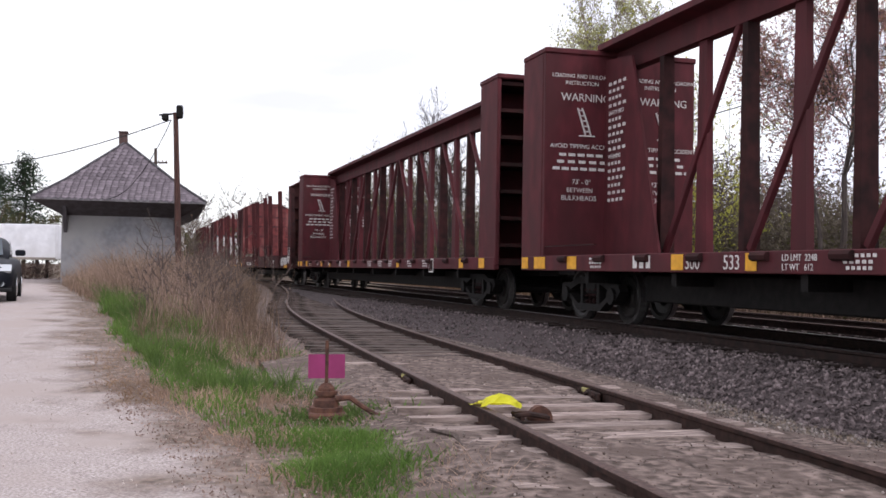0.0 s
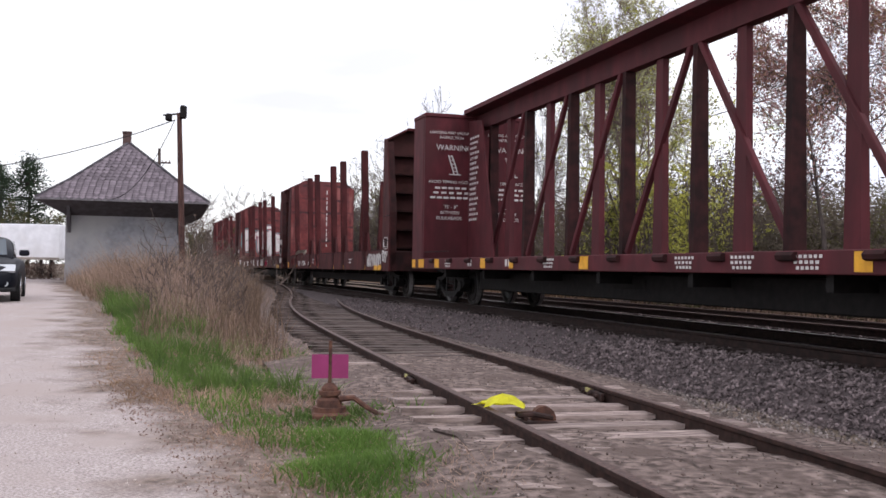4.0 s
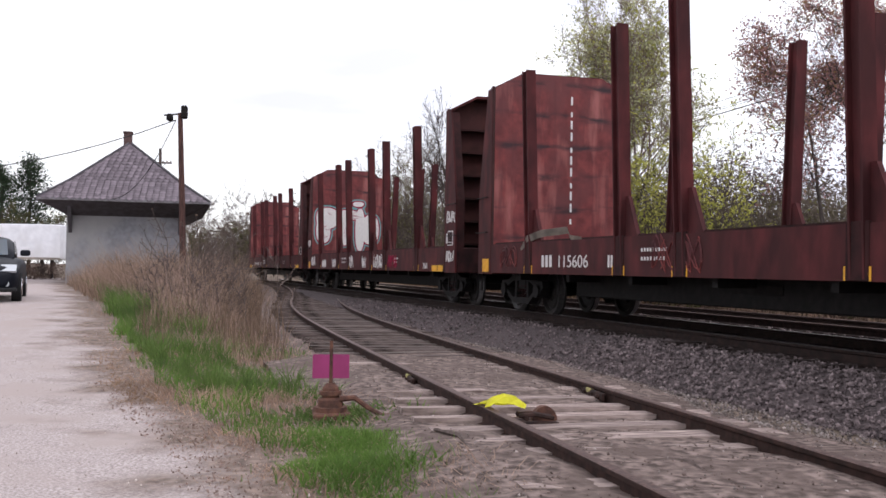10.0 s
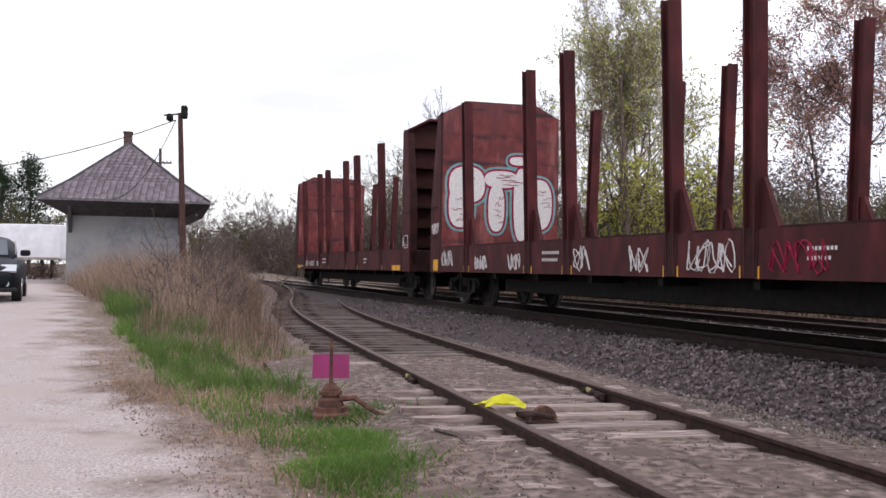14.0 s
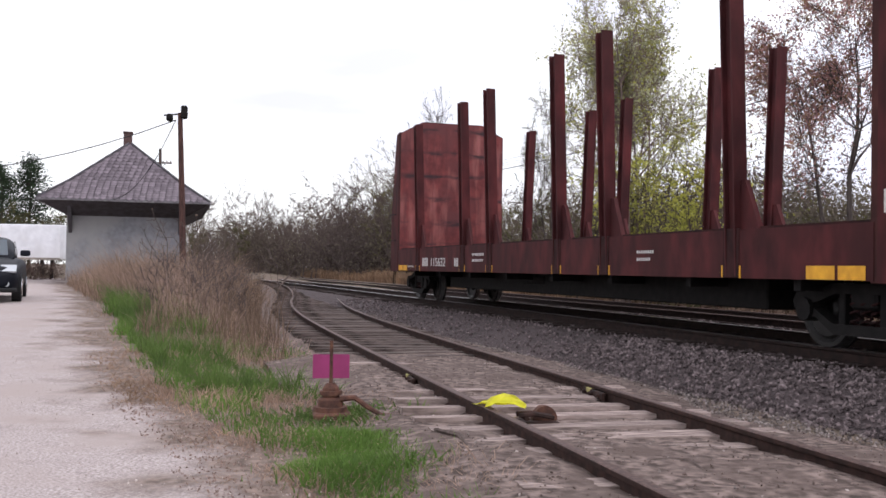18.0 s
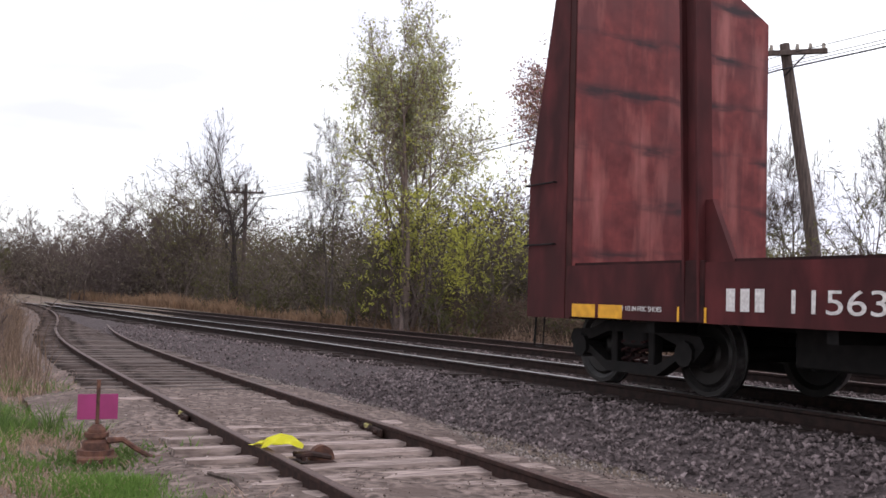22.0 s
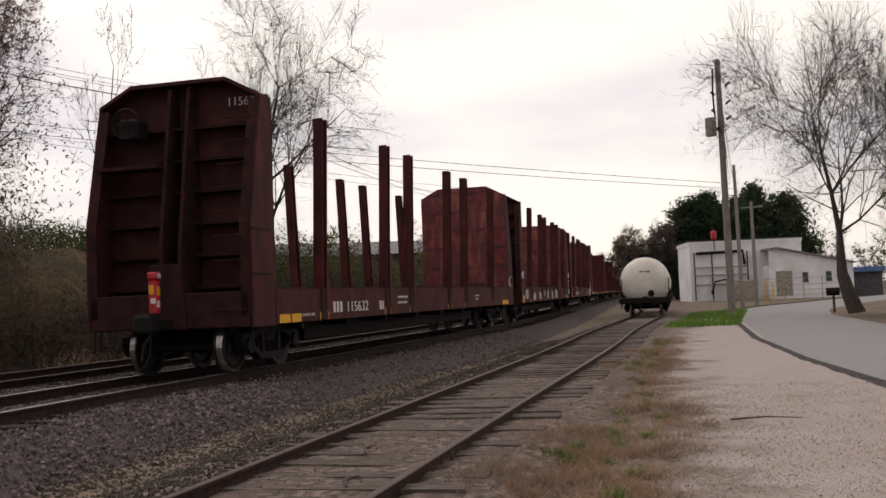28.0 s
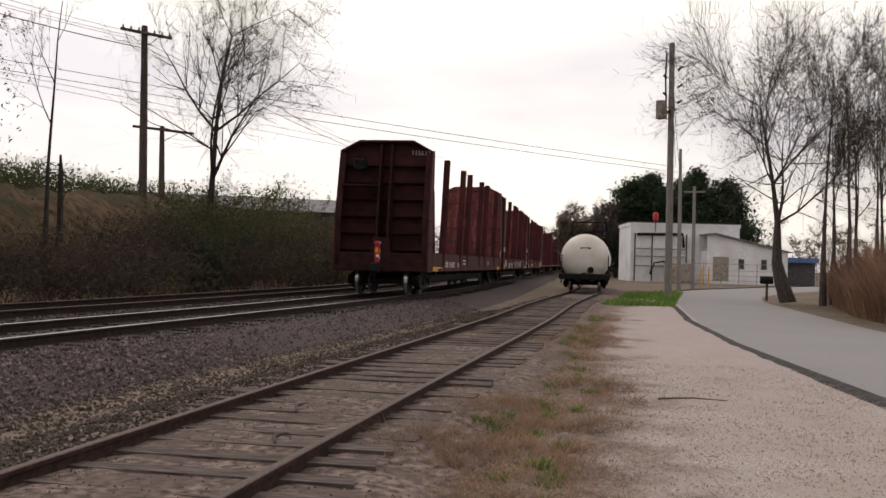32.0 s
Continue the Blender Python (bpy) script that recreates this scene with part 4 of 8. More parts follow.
def center_beam(label, texts, parity=0, post0=2.12):
    L = 24.6
    car = thing("center_beam_car", label, "freight car", "cars of the train")
    for s in (-1, 1):
        part("side_sill", boxbm((0.1, s * 1.40 - 0.05, 0.80), (L - 0.1, s * 1.40 + 0.05, 1.05), 0.01), M_RUSTC, car, "boxcar-red side sill with tie-down winches")
        for k in range(16):
            x = 1.9 + k * 1.38
            part("winch", tubebm([(x, s * 1.47, 0.99), (x + 0.3, s * 1.47, 0.99)], 0.055, 7), M_RUSTD, car)
    part("deck", boxbm((0.2, -1.36, 0.90), (L - 0.2, 1.36, 1.02)), M_RUSTD, car)
    underframe(car, L)
    top = 4.64
    for x_in, o in ((1.05, -1), (L - 1.05, 1)):
        w = part("bulkhead", boxbm((x_in - 0.05, -1.43, 0.9), (x_in + 0.05, 1.43, top), 0.01), M_RUSTC, car, "boxcar-red end wall with white stencilled notices")
        for s in (-1, 1):
            part("end_post", boxbm((min(x_in + o * 0.05, x_in + o * 0.98), s * 1.40 - 0.04, 0.9), (max(x_in + o * 0.05, x_in + o * 0.98), s * 1.40 + 0.04, top - 0.1), 0.01), M_RUSTC, w)
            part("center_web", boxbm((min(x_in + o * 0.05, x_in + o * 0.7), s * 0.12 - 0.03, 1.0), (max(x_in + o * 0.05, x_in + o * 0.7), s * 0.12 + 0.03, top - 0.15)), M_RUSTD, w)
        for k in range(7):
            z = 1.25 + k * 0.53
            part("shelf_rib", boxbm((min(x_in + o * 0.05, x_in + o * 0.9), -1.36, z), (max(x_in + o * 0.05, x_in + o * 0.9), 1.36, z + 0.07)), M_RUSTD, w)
        part("top_cap", boxbm((min(x_in - o * 0.08, x_in + o * 1.0), -1.45, top - 0.1), (max(x_in - o * 0.08, x_in + o * 1.0), 1.45, top), 0.02), M_RUSTC, w)
        if o < 0:
            fx = x_in + 0.052
            face = Matrix(((0, 0, 1, fx), (1, 0, 0, 0), (0, 1, 0, 0), (0, 0, 0, 1)))

            def words(txt, size, y, z):
                m = Matrix.Translation((fx, y, z)) @ Matrix(((0, 0, 1, 0), (1, 0, 0, 0), (0, 1, 0, 0), (0, 0, 0, 1)))
                lettering("notice", txt, size, m, M_WHITE, w, "white stencilled notice")
            for side in (-1, 1):
                y0 = -1.28 if side < 0 else 0.22
                words("LOADING AND UNLOADING", 0.095, y0 - 0.03, 4.14)
                words("INSTRUCTION", 0.095, y0 + 0.22, 4.02)
                words("WARNING", 0.19, y0 + 0.14, 3.74)
                bm = bmesh.new()
                tube(bm, [(fx, y0 + 0.45, 3.62), (fx, y0 + 0.52, 3.4), (fx, y0 + 0.6, 3.16)], 0.018, 4)
                tube(bm, [(fx, y0 + 0.53, 3.62), (fx, y0 + 0.62, 3.4), (fx, y0 + 0.7, 3.16)], 0.018, 4)
                for k in range(5):
                    tube(bm, [(fx, y0 + 0.46 + k * 0.03, 3.58 - k * 0.09), (fx, y0 + 0.54 + k * 0.035, 3.58 - k * 0.09)], 0.012, 4)
                tube(bm, [(fx, y0 + 0.48, 3.14), (fx, y0 + 0.78, 3.14)], 0.014, 4)
                part("tipping_load_symbol", bm, M_WHITE, w, "white warning symbol of a tipping load")
                words("AVOID TIPPING ACCIDENT", 0.105, y0 - 0.05, 2.92)
                for k, (q0, q1) in enumerate(((0.12, 0.93), (0.08, 1.0), (0.0, 1.06))):
                    q = q0
                    while q < q1:
                        part("notice_line", boxbm((fx - 0.001, y0 + q, 2.78 - k * 0.12), (fx + 0.002, y0 + min(q + 0.13, q1), 2.83 - k * 0.12)), M_WHITE, w, "unreadable white notice line")
                        q += 0.17 + 0.03 * (k % 2)
                words('73\' - 0"', 0.12, y0 + 0.36, 2.30)
                words("BETWEEN", 0.11, y0 + 0.26, 2.16)
                words("BULKHEADS", 0.12, y0 + 0.16, 2.02)
    top = 4.78
    part("top_beam", prismbm([(-0.42, top - 0.02), (0.42, top - 0.02), (0.42, top - 0.12), (0.10, top - 0.16), (0.10, top - 0.52), (-0.10, top - 0.52), (-0.10, top - 0.16), (-0.42, top - 0.12)], 1.0, L - 1.0, "x"), M_RUSTC, car)
    px = [post0 + 1.18 * k for k in range(18)]
    for k, x in enumerate(px):
        # Narrow posts get the darker red: shade on their webs put into colour.
        wide = k % 2 != parity
        b0, b1, d0, d1 = (0.16, 0.11, 0.06, 0.05) if wide else (0.07, 0.065, 0.13, 0.09)
        bm = bmesh.new()
        prism(bm, [(x - b0, 1.0), (x + b0, 1.0), (x + b1, top - 0.3), (x - b1, top - 0.3)], -d0, d0)
        for v in bm.verts:
            if v.co.z > 3:
                v.co.y *= d1 / d0
        part("post", bm, M_RUSTC if wide else M_RUSTD, car)
    for k in range(parity, 16):
        if (k - parity) % 2:
            continue
        rising = k < 8
        a, b = px[k] + 0.1, px[min(k + 2, 17)] - 0.12
        if not rising:
            a, b = px[min(k + 2, 17)] + 0.02, px[k] + 0.02
        m = Matrix.Translation((a, 0, 1.12))
        d = Vector((b - a, 0, top - 0.4 - 1.12))
        m = m @ Matrix.Rotation(math.atan2(d.x, d.z), 4, "Y")
        bm = bmesh.new()
        box(bm, (-0.055, -0.09, 0), (0.055, 0.0, d.length), 0.012, m)
        part("diagonal", bm, M_RUSTC, car)
    bm = bmesh.new()
    part("lading_notice", boxbm((1.11, -1.41, 1.2), (3.1, -1.36, 1.22)), M_RUSTD, car)
    # the long side wing of the end wall with its notices
    part("side_wing", prismbm([(1.1, 1.1), (3.1, 1.1), (2.1, top - 0.4), (1.1, top - 0.3)], -0.31, -0.27), M_RUSTC, car, "boxcar-red center web plate with white notices")
    for k in range(17):
        if k not in (4, 10):
            bars(car, 1.25, 4.0 - k * 0.125, 0.72 - 0.1 * (k % 3), 0.055, 4, y=-0.312)
    for txt, z in (("SAFETY FIRST", 3.49), ("WARNING", 2.74)):
        lettering("notice", txt, 0.1, Matrix.Translation((1.25, -0.3125, z)) @ UPRIGHT, M_WHITE, car, "white stencilled notice")
    for x in (2.2, L - 2.2):
        truck(car, x)
    coupler(car, 0.05, -1)
    coupler(car, L - 0.05, 1)
    for x, w in ((0.15, 0.3), (0.75, 0.5), (2.2, 0.36), (5.58, 0.3), (7.27, 0.22), (10.45, 0.34), (16.9, 0.26), (22.3, 0.28), (23.6, 0.34)):
        patch(car, x, x + w, 0.83, 0.2, -1.456)
    if texts:
        bars(car, 4.5, 0.85, 0.58, 0.17, 3, y=-1.4555, label="white owner's mark")
        for txt, x in (("300", 5.92), (texts, 6.8)):
            lettering("car_number", txt, 0.24, Matrix.Translation((x, -1.455, 0.845)) @ UPRIGHT, M_WHITE, car, "white stencilled car number")
        for j, txt in enumerate(("LD LMT  2248", "LT WT   612")):
            lettering("load_limit", txt, 0.1, Matrix.Translation((7.95, -1.455, 0.94 - 0.1 * j)) @ UPRIGHT, M_WHITE, car, "small white stencilled weights")
    else:
        bars(car, 4.75, 0.87, 0.3, 0.13, 2, y=-1.4555, label="white owner's mark")
        bars(car, 7.05, 0.87, 0.5, 0.13, 3, y=-1.4555)
    for x in (3.05, 8.95, 13.45, 14.75, 15.95, 18.0, 19.4):
        bars(car, x, 0.97, 0.5, 0.035, 6, y=-1.4555)
        bars(car, x, 0.91, 0.45, 0.035, 5, y=-1.4555)
        bars(car, x + 0.04, 0.85, 0.4, 0.035, 5, y=-1.4555)
    part("data_panel", boxbm((20.0, -1.462, 0.72), (20.35, -1.4525, 1.04)), M_WHITE, car, "white-framed data panel")
    part("data_panel_field", boxbm((20.03, -1.466, 0.75), (20.32, -1.461, 1.01)), M_RUSTD, car)
    return car


def scrawl(car, x, z, w, h, seed, material=None, y=-1.466, thick=0.018, axis="y"):
    """Sprayed loops, no letters."""
    random.seed(seed)
    bm = bmesh.new()
    n = max(int(w / h * 1.7), 2)
    for i in range(n):
        cx, cz = x + w * (i + 0.5) / n, z + h / 2
        a0, k1, k2 = random.uniform(0, 6), random.uniform(1.6, 2.4), random.uniform(0.9, 1.5)
        pts = []
        for k in range(22):
            a = a0 + k * 0.34
            u, v = 0.36 * h * math.cos(a * k2) + 0.12 * h * math.sin(a * 2.7), 0.42 * h * math.sin(a * k1) + 0.1 * h * math.cos(a * 3.1)
            pts.append((cx + u, y, cz + v) if axis == "y" else (y, cx + u, cz + v))
        tube(bm, pts, thick * 0.62, 3)
    return part("graffiti", bm, material or M_WHITE, car, "white sprayed scrawl")


def throwup(wall, fx):
    """Three pale rounded figures, ringed in red and turquoise, on an end wall's inner face."""
    blobs = [(-0.85, 2.78, 0.44, 0.42), (-1.0, 2.28, 0.29, 0.50), (0.0, 2.93, 0.42, 0.20), (-0.12, 2.25, 0.20, 0.55), (0.50, 2.35, 0.19, 0.86), (0.93, 2.36, 0.35, 0.60), (0.42, 3.38, 0.22, 0.10)]
    layers = ((0.10, M_TEAL, "faded turquoise sprayed halo"), (0.05, M_REDPAINT, "dark red sprayed outline"), (0.0, M_WHITE, "pale sprayed figure"))
    for j, (grow, m, lb) in enumerate(layers):
        for i, (cy, cz, ry, rz) in enumerate(blobs):
            pts = []
            for a in range(24):
                t = a * math.pi / 12
                c, s = math.cos(t), math.sin(t)
                pts.append((cy + (ry + grow) * math.copysign(abs(c) ** 0.8, c), cz + (rz + grow) * math.copysign(abs(s) ** 0.8, s)))
            part("graffiti", prismbm(pts, fx, fx + 0.003 + j * 0.004 + i * 0.0005, "x"), m, wall, lb)
    for i, (cy, cz, ry, rz) in enumerate(((-1.0, 2.2, 0.2, 0.3), (0.0, 2.92, 0.34, 0.13), (-0.12, 2.2, 0.13, 0.34), (0.98, 2.5, 0.2, 0.22), (-0.8, 2.88, 0.1, 0.12))):
        random.seed(60 + i)
        bm = bmesh.new()
        for k in range(5 if i < 4 else 2):
            y0, z0 = cy + ry * random.uniform(-1, 0.6), cz + rz * (1 - 2 * (k + 0.5) / 5)
            tube(bm, [(fx + 0.0165, y0 + ry * 0.22 * q, z0 + rz * random.uniform(-0.16, 0.16)) for q in range(6)], 0.009, 3)
        part("graffiti", bm, M_REDPAINT, wall, "red sprayed scribble")


def routing_panel(car):
    """A white frame of two dark fields on the front end plate, with a small white slip beside it."""
    pn = part("routing_panel", boxbm((19.62, -1.470, 1.33), (20.0, -1.461, 1.66)), M_WHITE, car, "white-framed routing panel")
    for a in (19.645, 19.82):
        part("panel_field", boxbm((a, -1.474, 1.41), (a + 0.155, -1.469, 1.635)), M_RUSTD, pn)
    part("panel_field", boxbm((19.645, -1.474, 1.35), (19.975, -1.469, 1.395)), M_RUSTD, pn)
    part("paper_slip", boxbm((19.5, -1.470, 1.38), (19.59, -1.461, 1.6)), M_WHITE, car, "pasted white paper slip")


STAKE_PATCH = [(x - 0.2, x + 0.2) for x in (2.98, 6.6, 8.36, 11.75, 13.55, 16.95)] + [(18.35, 18.8), (18.85, 19.25)]
PATCH_F = [(1.06, 1.48), (1.54, 1.94)] + STAKE_PATCH
PATCH_D = STAKE_PATCH
car_f = log_flat("weathered red bulkhead flatcar with bare steel stakes, ending the train", "115632", PATCH_F, True, 0.15)
lettering("friction_notice", "1 1/2 IN FRIC SHOES", 0.07, Matrix.Translation((1.93, -1.4635, 0.83)) @ UPRIGHT, M_WHITE, car_f, "small white stencilled notice")
lettering("end_number", "115632", 0.2, Matrix(((0, 0, -1, 1.0 - 0.102), (-1, 0, 0, -0.72), (0, 1, 0, 4.32), (0, 0, 0, 1))), M_WHITE, car_f, "white stencilled car number")
# red marker hung on the rear coupler
bm = bmesh.new()
box(bm, (-0.33, -0.07, 0.98), (-0.2, 0.07, 1.5), 0.02)
box(bm, (-0.35, -0.085, 1.5), (-0.19, 0.085, 1.62), 0.025)
marker = part("rear_marker", bm, M_RED, car_f, "red flashing end-of-train marker box with a yellow stripe")
part("marker_stripe", boxbm((-0.345, -0.03, 1.28), (-0.329, 0.05, 1.42)), M_PAINTY, marker)
part("marker_stripe", boxbm((-0.30, -0.078, 1.26), (-0.23, -0.069, 1.40)), M_PAINTY, marker)
part("marker_label", boxbm((-0.345, -0.06, 1.14), (-0.329, 0.02, 1.22)), M_WHITE, marker)
part("marker_label", boxbm((-0.31, -0.078, 1.08), (-0.24, -0.069, 1.18)), M_WHITE, marker)
part("marker_lens", tubebm([(-0.27, -0.07, 1.56), (-0.27, -0.1, 1.56)], 0.045, 10), M_LENS, marker, "clear flasher lens")
part("marker_clamp", boxbm((-0.34, -0.05, 0.86), (-0.2, 0.05, 1.0), 0.02), M_STEEL, marker)
part("marker_hose", tubebm([(-0.27, 0.02, 0.9), (-0.3, 0.06, 0.6), (-0.27, 0.1, 0.35), (-0.34, 0.16, 0.16)], 0.022, 6), M_STEEL, marker)
car_d = log_flat("red bulkhead flatcar with white graffiti on its end wall", "", PATCH_D, True, 0.0, 0.12)
throwup([c for c in car_d.children if c.name.startswith("bulkhead")][0], 1.017)
lettering("car_number", "7560", 0.2, Matrix.Translation((17.55, -1.4635, 0.8)) @ UPRIGHT, M_WHITE, car_d, "white stencilled car number")
for k, (x, w, h) in enumerate(((3.6, 0.7, 0.28), (5.6, 0.6, 0.3), (8.7, 0.5, 0.4), (13.95, 0.95, 0.36), (12.2, 1.0, 0.4), (10.6, 0.5, 0.36))):
    scrawl(car_d, x, 0.8, w, h, 70 + k, M_REDPAINT if k == 3 else M_WHITE)
scrawl(car_d, 0.3, 1.62, 0.5, 0.26, 83)
scrawl(car_d, 1.15, 0.86, 0.8, 0.36, 84)
scrawl(car_d, 19.5, 1.84, 0.6, 0.26, 81)
scrawl(car_d, 19.5, 0.95, 0.6, 0.26, 82)
routing_panel(car_f)
routing_panel(car_d)
car_c = log_flat("boxcar-red bulkhead flatcar with a torn tarpaulin strap on its sill", "115606", PATCH_D, True, 0.35)
bm = bmesh.new()
pts = [(2.6, -1.47, 1.2), (3.0, -1.5, 1.42), (3.6, -1.48, 1.5), (4.1, -1.2, 1.55), (4.8, -1.45, 1.38), (5.3, -1.47, 1.34)]
for (a, b) in zip(pts, pts[1:]):
    v = [bm.verts.new(p) for p in (a, b, (b[0], b[1] + 0.03, b[2] - 0.12), (a[0], a[1] + 0.03, a[2] - 0.12))]
    bm.faces.new(v)
bmesh.ops.solidify(bm, geom=bm.faces[:], thickness=0.012)
part("torn_strap", bm, M_CONCL, car_c, "pale torn strap hanging over the sill")
bm = bmesh.new()
for k in range(11):
    box(bm, (1.017, 0.17, 1.75 + k * 0.24), (1.02, 0.21, 1.75 + k * 0.24 + (0.17 if k % 3 else 0.1)))
part("lettering", bm, M_WHITE, [c for c in car_c.children if c.name.startswith("bulkhead")][0], "worn white vertical lettering")
scrawl(car_c, 1.5, 0.85, 0.9, 0.4, 91, M_RUSTB)
scrawl(car_c, 7.6, 0.8, 1.3, 0.5, 92, M_RUSTB)
scrawl(car_c, 17.4, 0.82, 0.8, 0.4, 93)
scrawl(car_c, 19.4, 0.95, 0.6, 0.36, 94)
scrawl(car_c, 18.3, 0.86, 0.9, 0.36, 95)
routing_panel(car_c)
for cr in (car_c, car_d):
    part("reflective_patch", boxbm((0.42, -1.467, 0.76), (0.80, -1.462, 1.02)), M_PAINTY, cr, "yellow reflective patch on the sill")
car_b = center_beam("dark red center-beam lumber car, empty, with stencilled end walls", "")
car_a = center_beam("dark red center-beam lumber car, empty, numbered on its sill", "533", 1, 1.55)
FLEET = [(car_f, 0.0, 20.3), (car_d, 21.6, 20.3), (car_c, 43.1, 20.3), (car_b, 65.15, 24.6), (car_a, 90.9, 24.6)]
for k in range(3):
    extra = copy_thing(car_b, Matrix.Identity(4))
    extra["label"] = "dark red center-beam lumber car far ahead in the train"
    FLEET.append((extra, 116.8 + 25.9 * k, 24.6))


def motions():
    """The train rolls by at a walking runner's speed; the last car's wheels turn."""
    for car, off, length in FLEET:
        walk(car, [(t / 2, car_pose(train_s(t / 2) + off, length)) for t in range(65)])
    spin = [w for w in WHEELSETS if w.parent in (car_f, car_d)]
    for w in spin:
        base = w.matrix_basis.translation.copy()
        rows, t = [], 13.0 if w.parent is car_d else 16.0
        t1 = 21.5 if w.parent is car_d else 30.0
        s0 = train_s(t)
        rows.append((0.0, pose(*base)))
        while t < t1:
            rows.append((t, Matrix.Translation(base) @ Matrix.Rotation((train_s(t) - s0) / 0.42, 4, "Y")))
            t += 0.1
        last = rows[-1][1]
        rows.append((32.0, last))
        walk(w, rows)


# ---- vegetation builders ----
class Wood:
    """Collects tapered limbs and leaves into two plain meshes."""

    def __init__(self, seed, rmin=0.006):
        self.rmin = rmin
        self.r = random.Random(seed)
        self.v, self.f, self.lv, self.lf, self.tips, self.tw = [], [], [], [], [], None

    def limb(self, p, q, r0, r1, sides=5):
        d = (q - p)
        if d.length < 1e-5:
            return
        d.normalize()
        u = d.cross(Vector((0.3, 0.2, 0.9)))
        if u.length < 0.05:
            u = d.cross(Vector((1, 0, 0)))
        u.normalize()
        w = d.cross(u)
        n = len(self.v)
        for c, rr in ((p, max(r0, self.rmin)), (q, max(r1, self.rmin * 0.8))):
            for k in range(sides):
                a = 2 * math.pi * k / sides
                self.v.append(c + u * (rr * math.cos(a)) + w * (rr * math.sin(a)))
        for k in range(sides):
            self.f.append((n + k, n + (k + 1) % sides, n + sides + (k + 1) % sides, n + sides + k))

    def grow(self, p, d, length, r, depth, wild, up, kids, ratio, sides=5):
        """A wavering limb with side shoots."""
        R = self.r
        segs = 4 if depth > 1 else 3
        pts = [p]
        for i in range(segs):
            d = (d + Vector((R.uniform(-1, 1), R.uniform(-1, 1), R.uniform(-1, 1))) * wild + Vector((0, 0, up))).normalized()
            q = p + d * (length / segs)
            ra, rb = r * (1 - 0.75 * i / segs), r * (1 - 0.75 * (i + 1) / segs)
            self.limb(p, q, ra, rb, sides if depth > 1 else 3)
            p = q
            pts.append(p)
            if depth > 1:
                for _ in range(kids[depth - 1] if i else max(kids[depth - 1] - 1, 1)):
                    a = R.uniform(0, 2 * math.pi)
                    side = d.cross(Vector((math.cos(a), math.sin(a), R.uniform(-0.5, 0.5)))).normalized()
                    nd = (d * R.uniform(0.4, 0.9) + side * R.uniform(0.5, 1.0)).normalized()
                    self.grow(p, nd, length * ratio * R.uniform(0.7, 1.15) * (1.15 - 0.5 * i / segs), rb * R.uniform(0.45, 0.7), depth - 1, wild * 1.15, up * 0.7, kids, ratio, max(sides - 1, 3))
            else:
                self.tips.append((pts[-2], p, length * ratio * (1.15 - 0.5 * i / segs)))

    def shoots(self, per, second=2, up=0.1, reach=1.0):
        """Thin twigs, per on each last limb, each with smaller ones of its own."""
        g = np.random.default_rng(len(self.tips))
        A, B, Ln = np.array([t[0] for t in self.tips]), np.array([t[1] for t in self.tips]), np.array([t[2] for t in self.tips])
        k = np.repeat(np.arange(len(A)), per)
        n = len(k)
        P = A[k] + (B[k] - A[k]) * g.random((n, 1))
        D = unit(unit(B[k] - A[k]) * 0.8 + g.normal(size=(n, 3)) * 0.55 + np.array([0, 0, up])) * (Ln[k] * reach * g.uniform(0.55, 1.1, n)).reshape(-1, 1)
        if second:
            j = np.repeat(np.arange(n), second)
            P2 = P[j] + D[j] * g.uniform(0.25, 0.95, (len(j), 1))
            L2 = np.linalg.norm(D[j], axis=1, keepdims=True) * g.uniform(0.25, 0.55, (len(j), 1))
            D2 = unit(unit(D[j]) * 0.8 + g.normal(size=(len(j), 3)) * 0.45 + np.array([0, 0, up])) * L2
            P, D = np.vstack([P, P2]), np.vstack([D, D2])
        self.tw = [P, D]
        self.rg = g
        return n

    def twig_mesh(self, first):
        r = np.full(len(self.tw[0]), self.rmin * 0.6)
        r[:first] = self.rmin * 0.85
        return needles(self.tw[0], self.tw[1], r, self.rg)

    def leaves(self, n, size, scatter, sides=3):
        """n leaves along the twigs."""
        g = np.random.default_rng(n)
        P, D = self.tw
        j = g.integers(0, len(P), n)
        C = P[j] + D[j] * g.uniform(0.15, 1.05, (n, 1)) + g.normal(size=(n, 3)) * scatter
        return leaf_tris(C, size * g.uniform(0.6, 1.3, n), g, sides)

    def leaf(self, c, s):
        R = self.r
        u = Vector((R.uniform(-1, 1), R.uniform(-1, 1), R.uniform(-1, 1))).normalized()
        w = u.cross(Vector((R.uniform(-1, 1), R.uniform(-1, 1), R.uniform(-1, 1)))).normalized()
        n = len(self.lv)
        self.lv += [c - u * s, c + w * s * 0.55, c + u * s, c - w * s * 0.55]
        self.lf.append((n, n + 1, n + 2, n + 3))


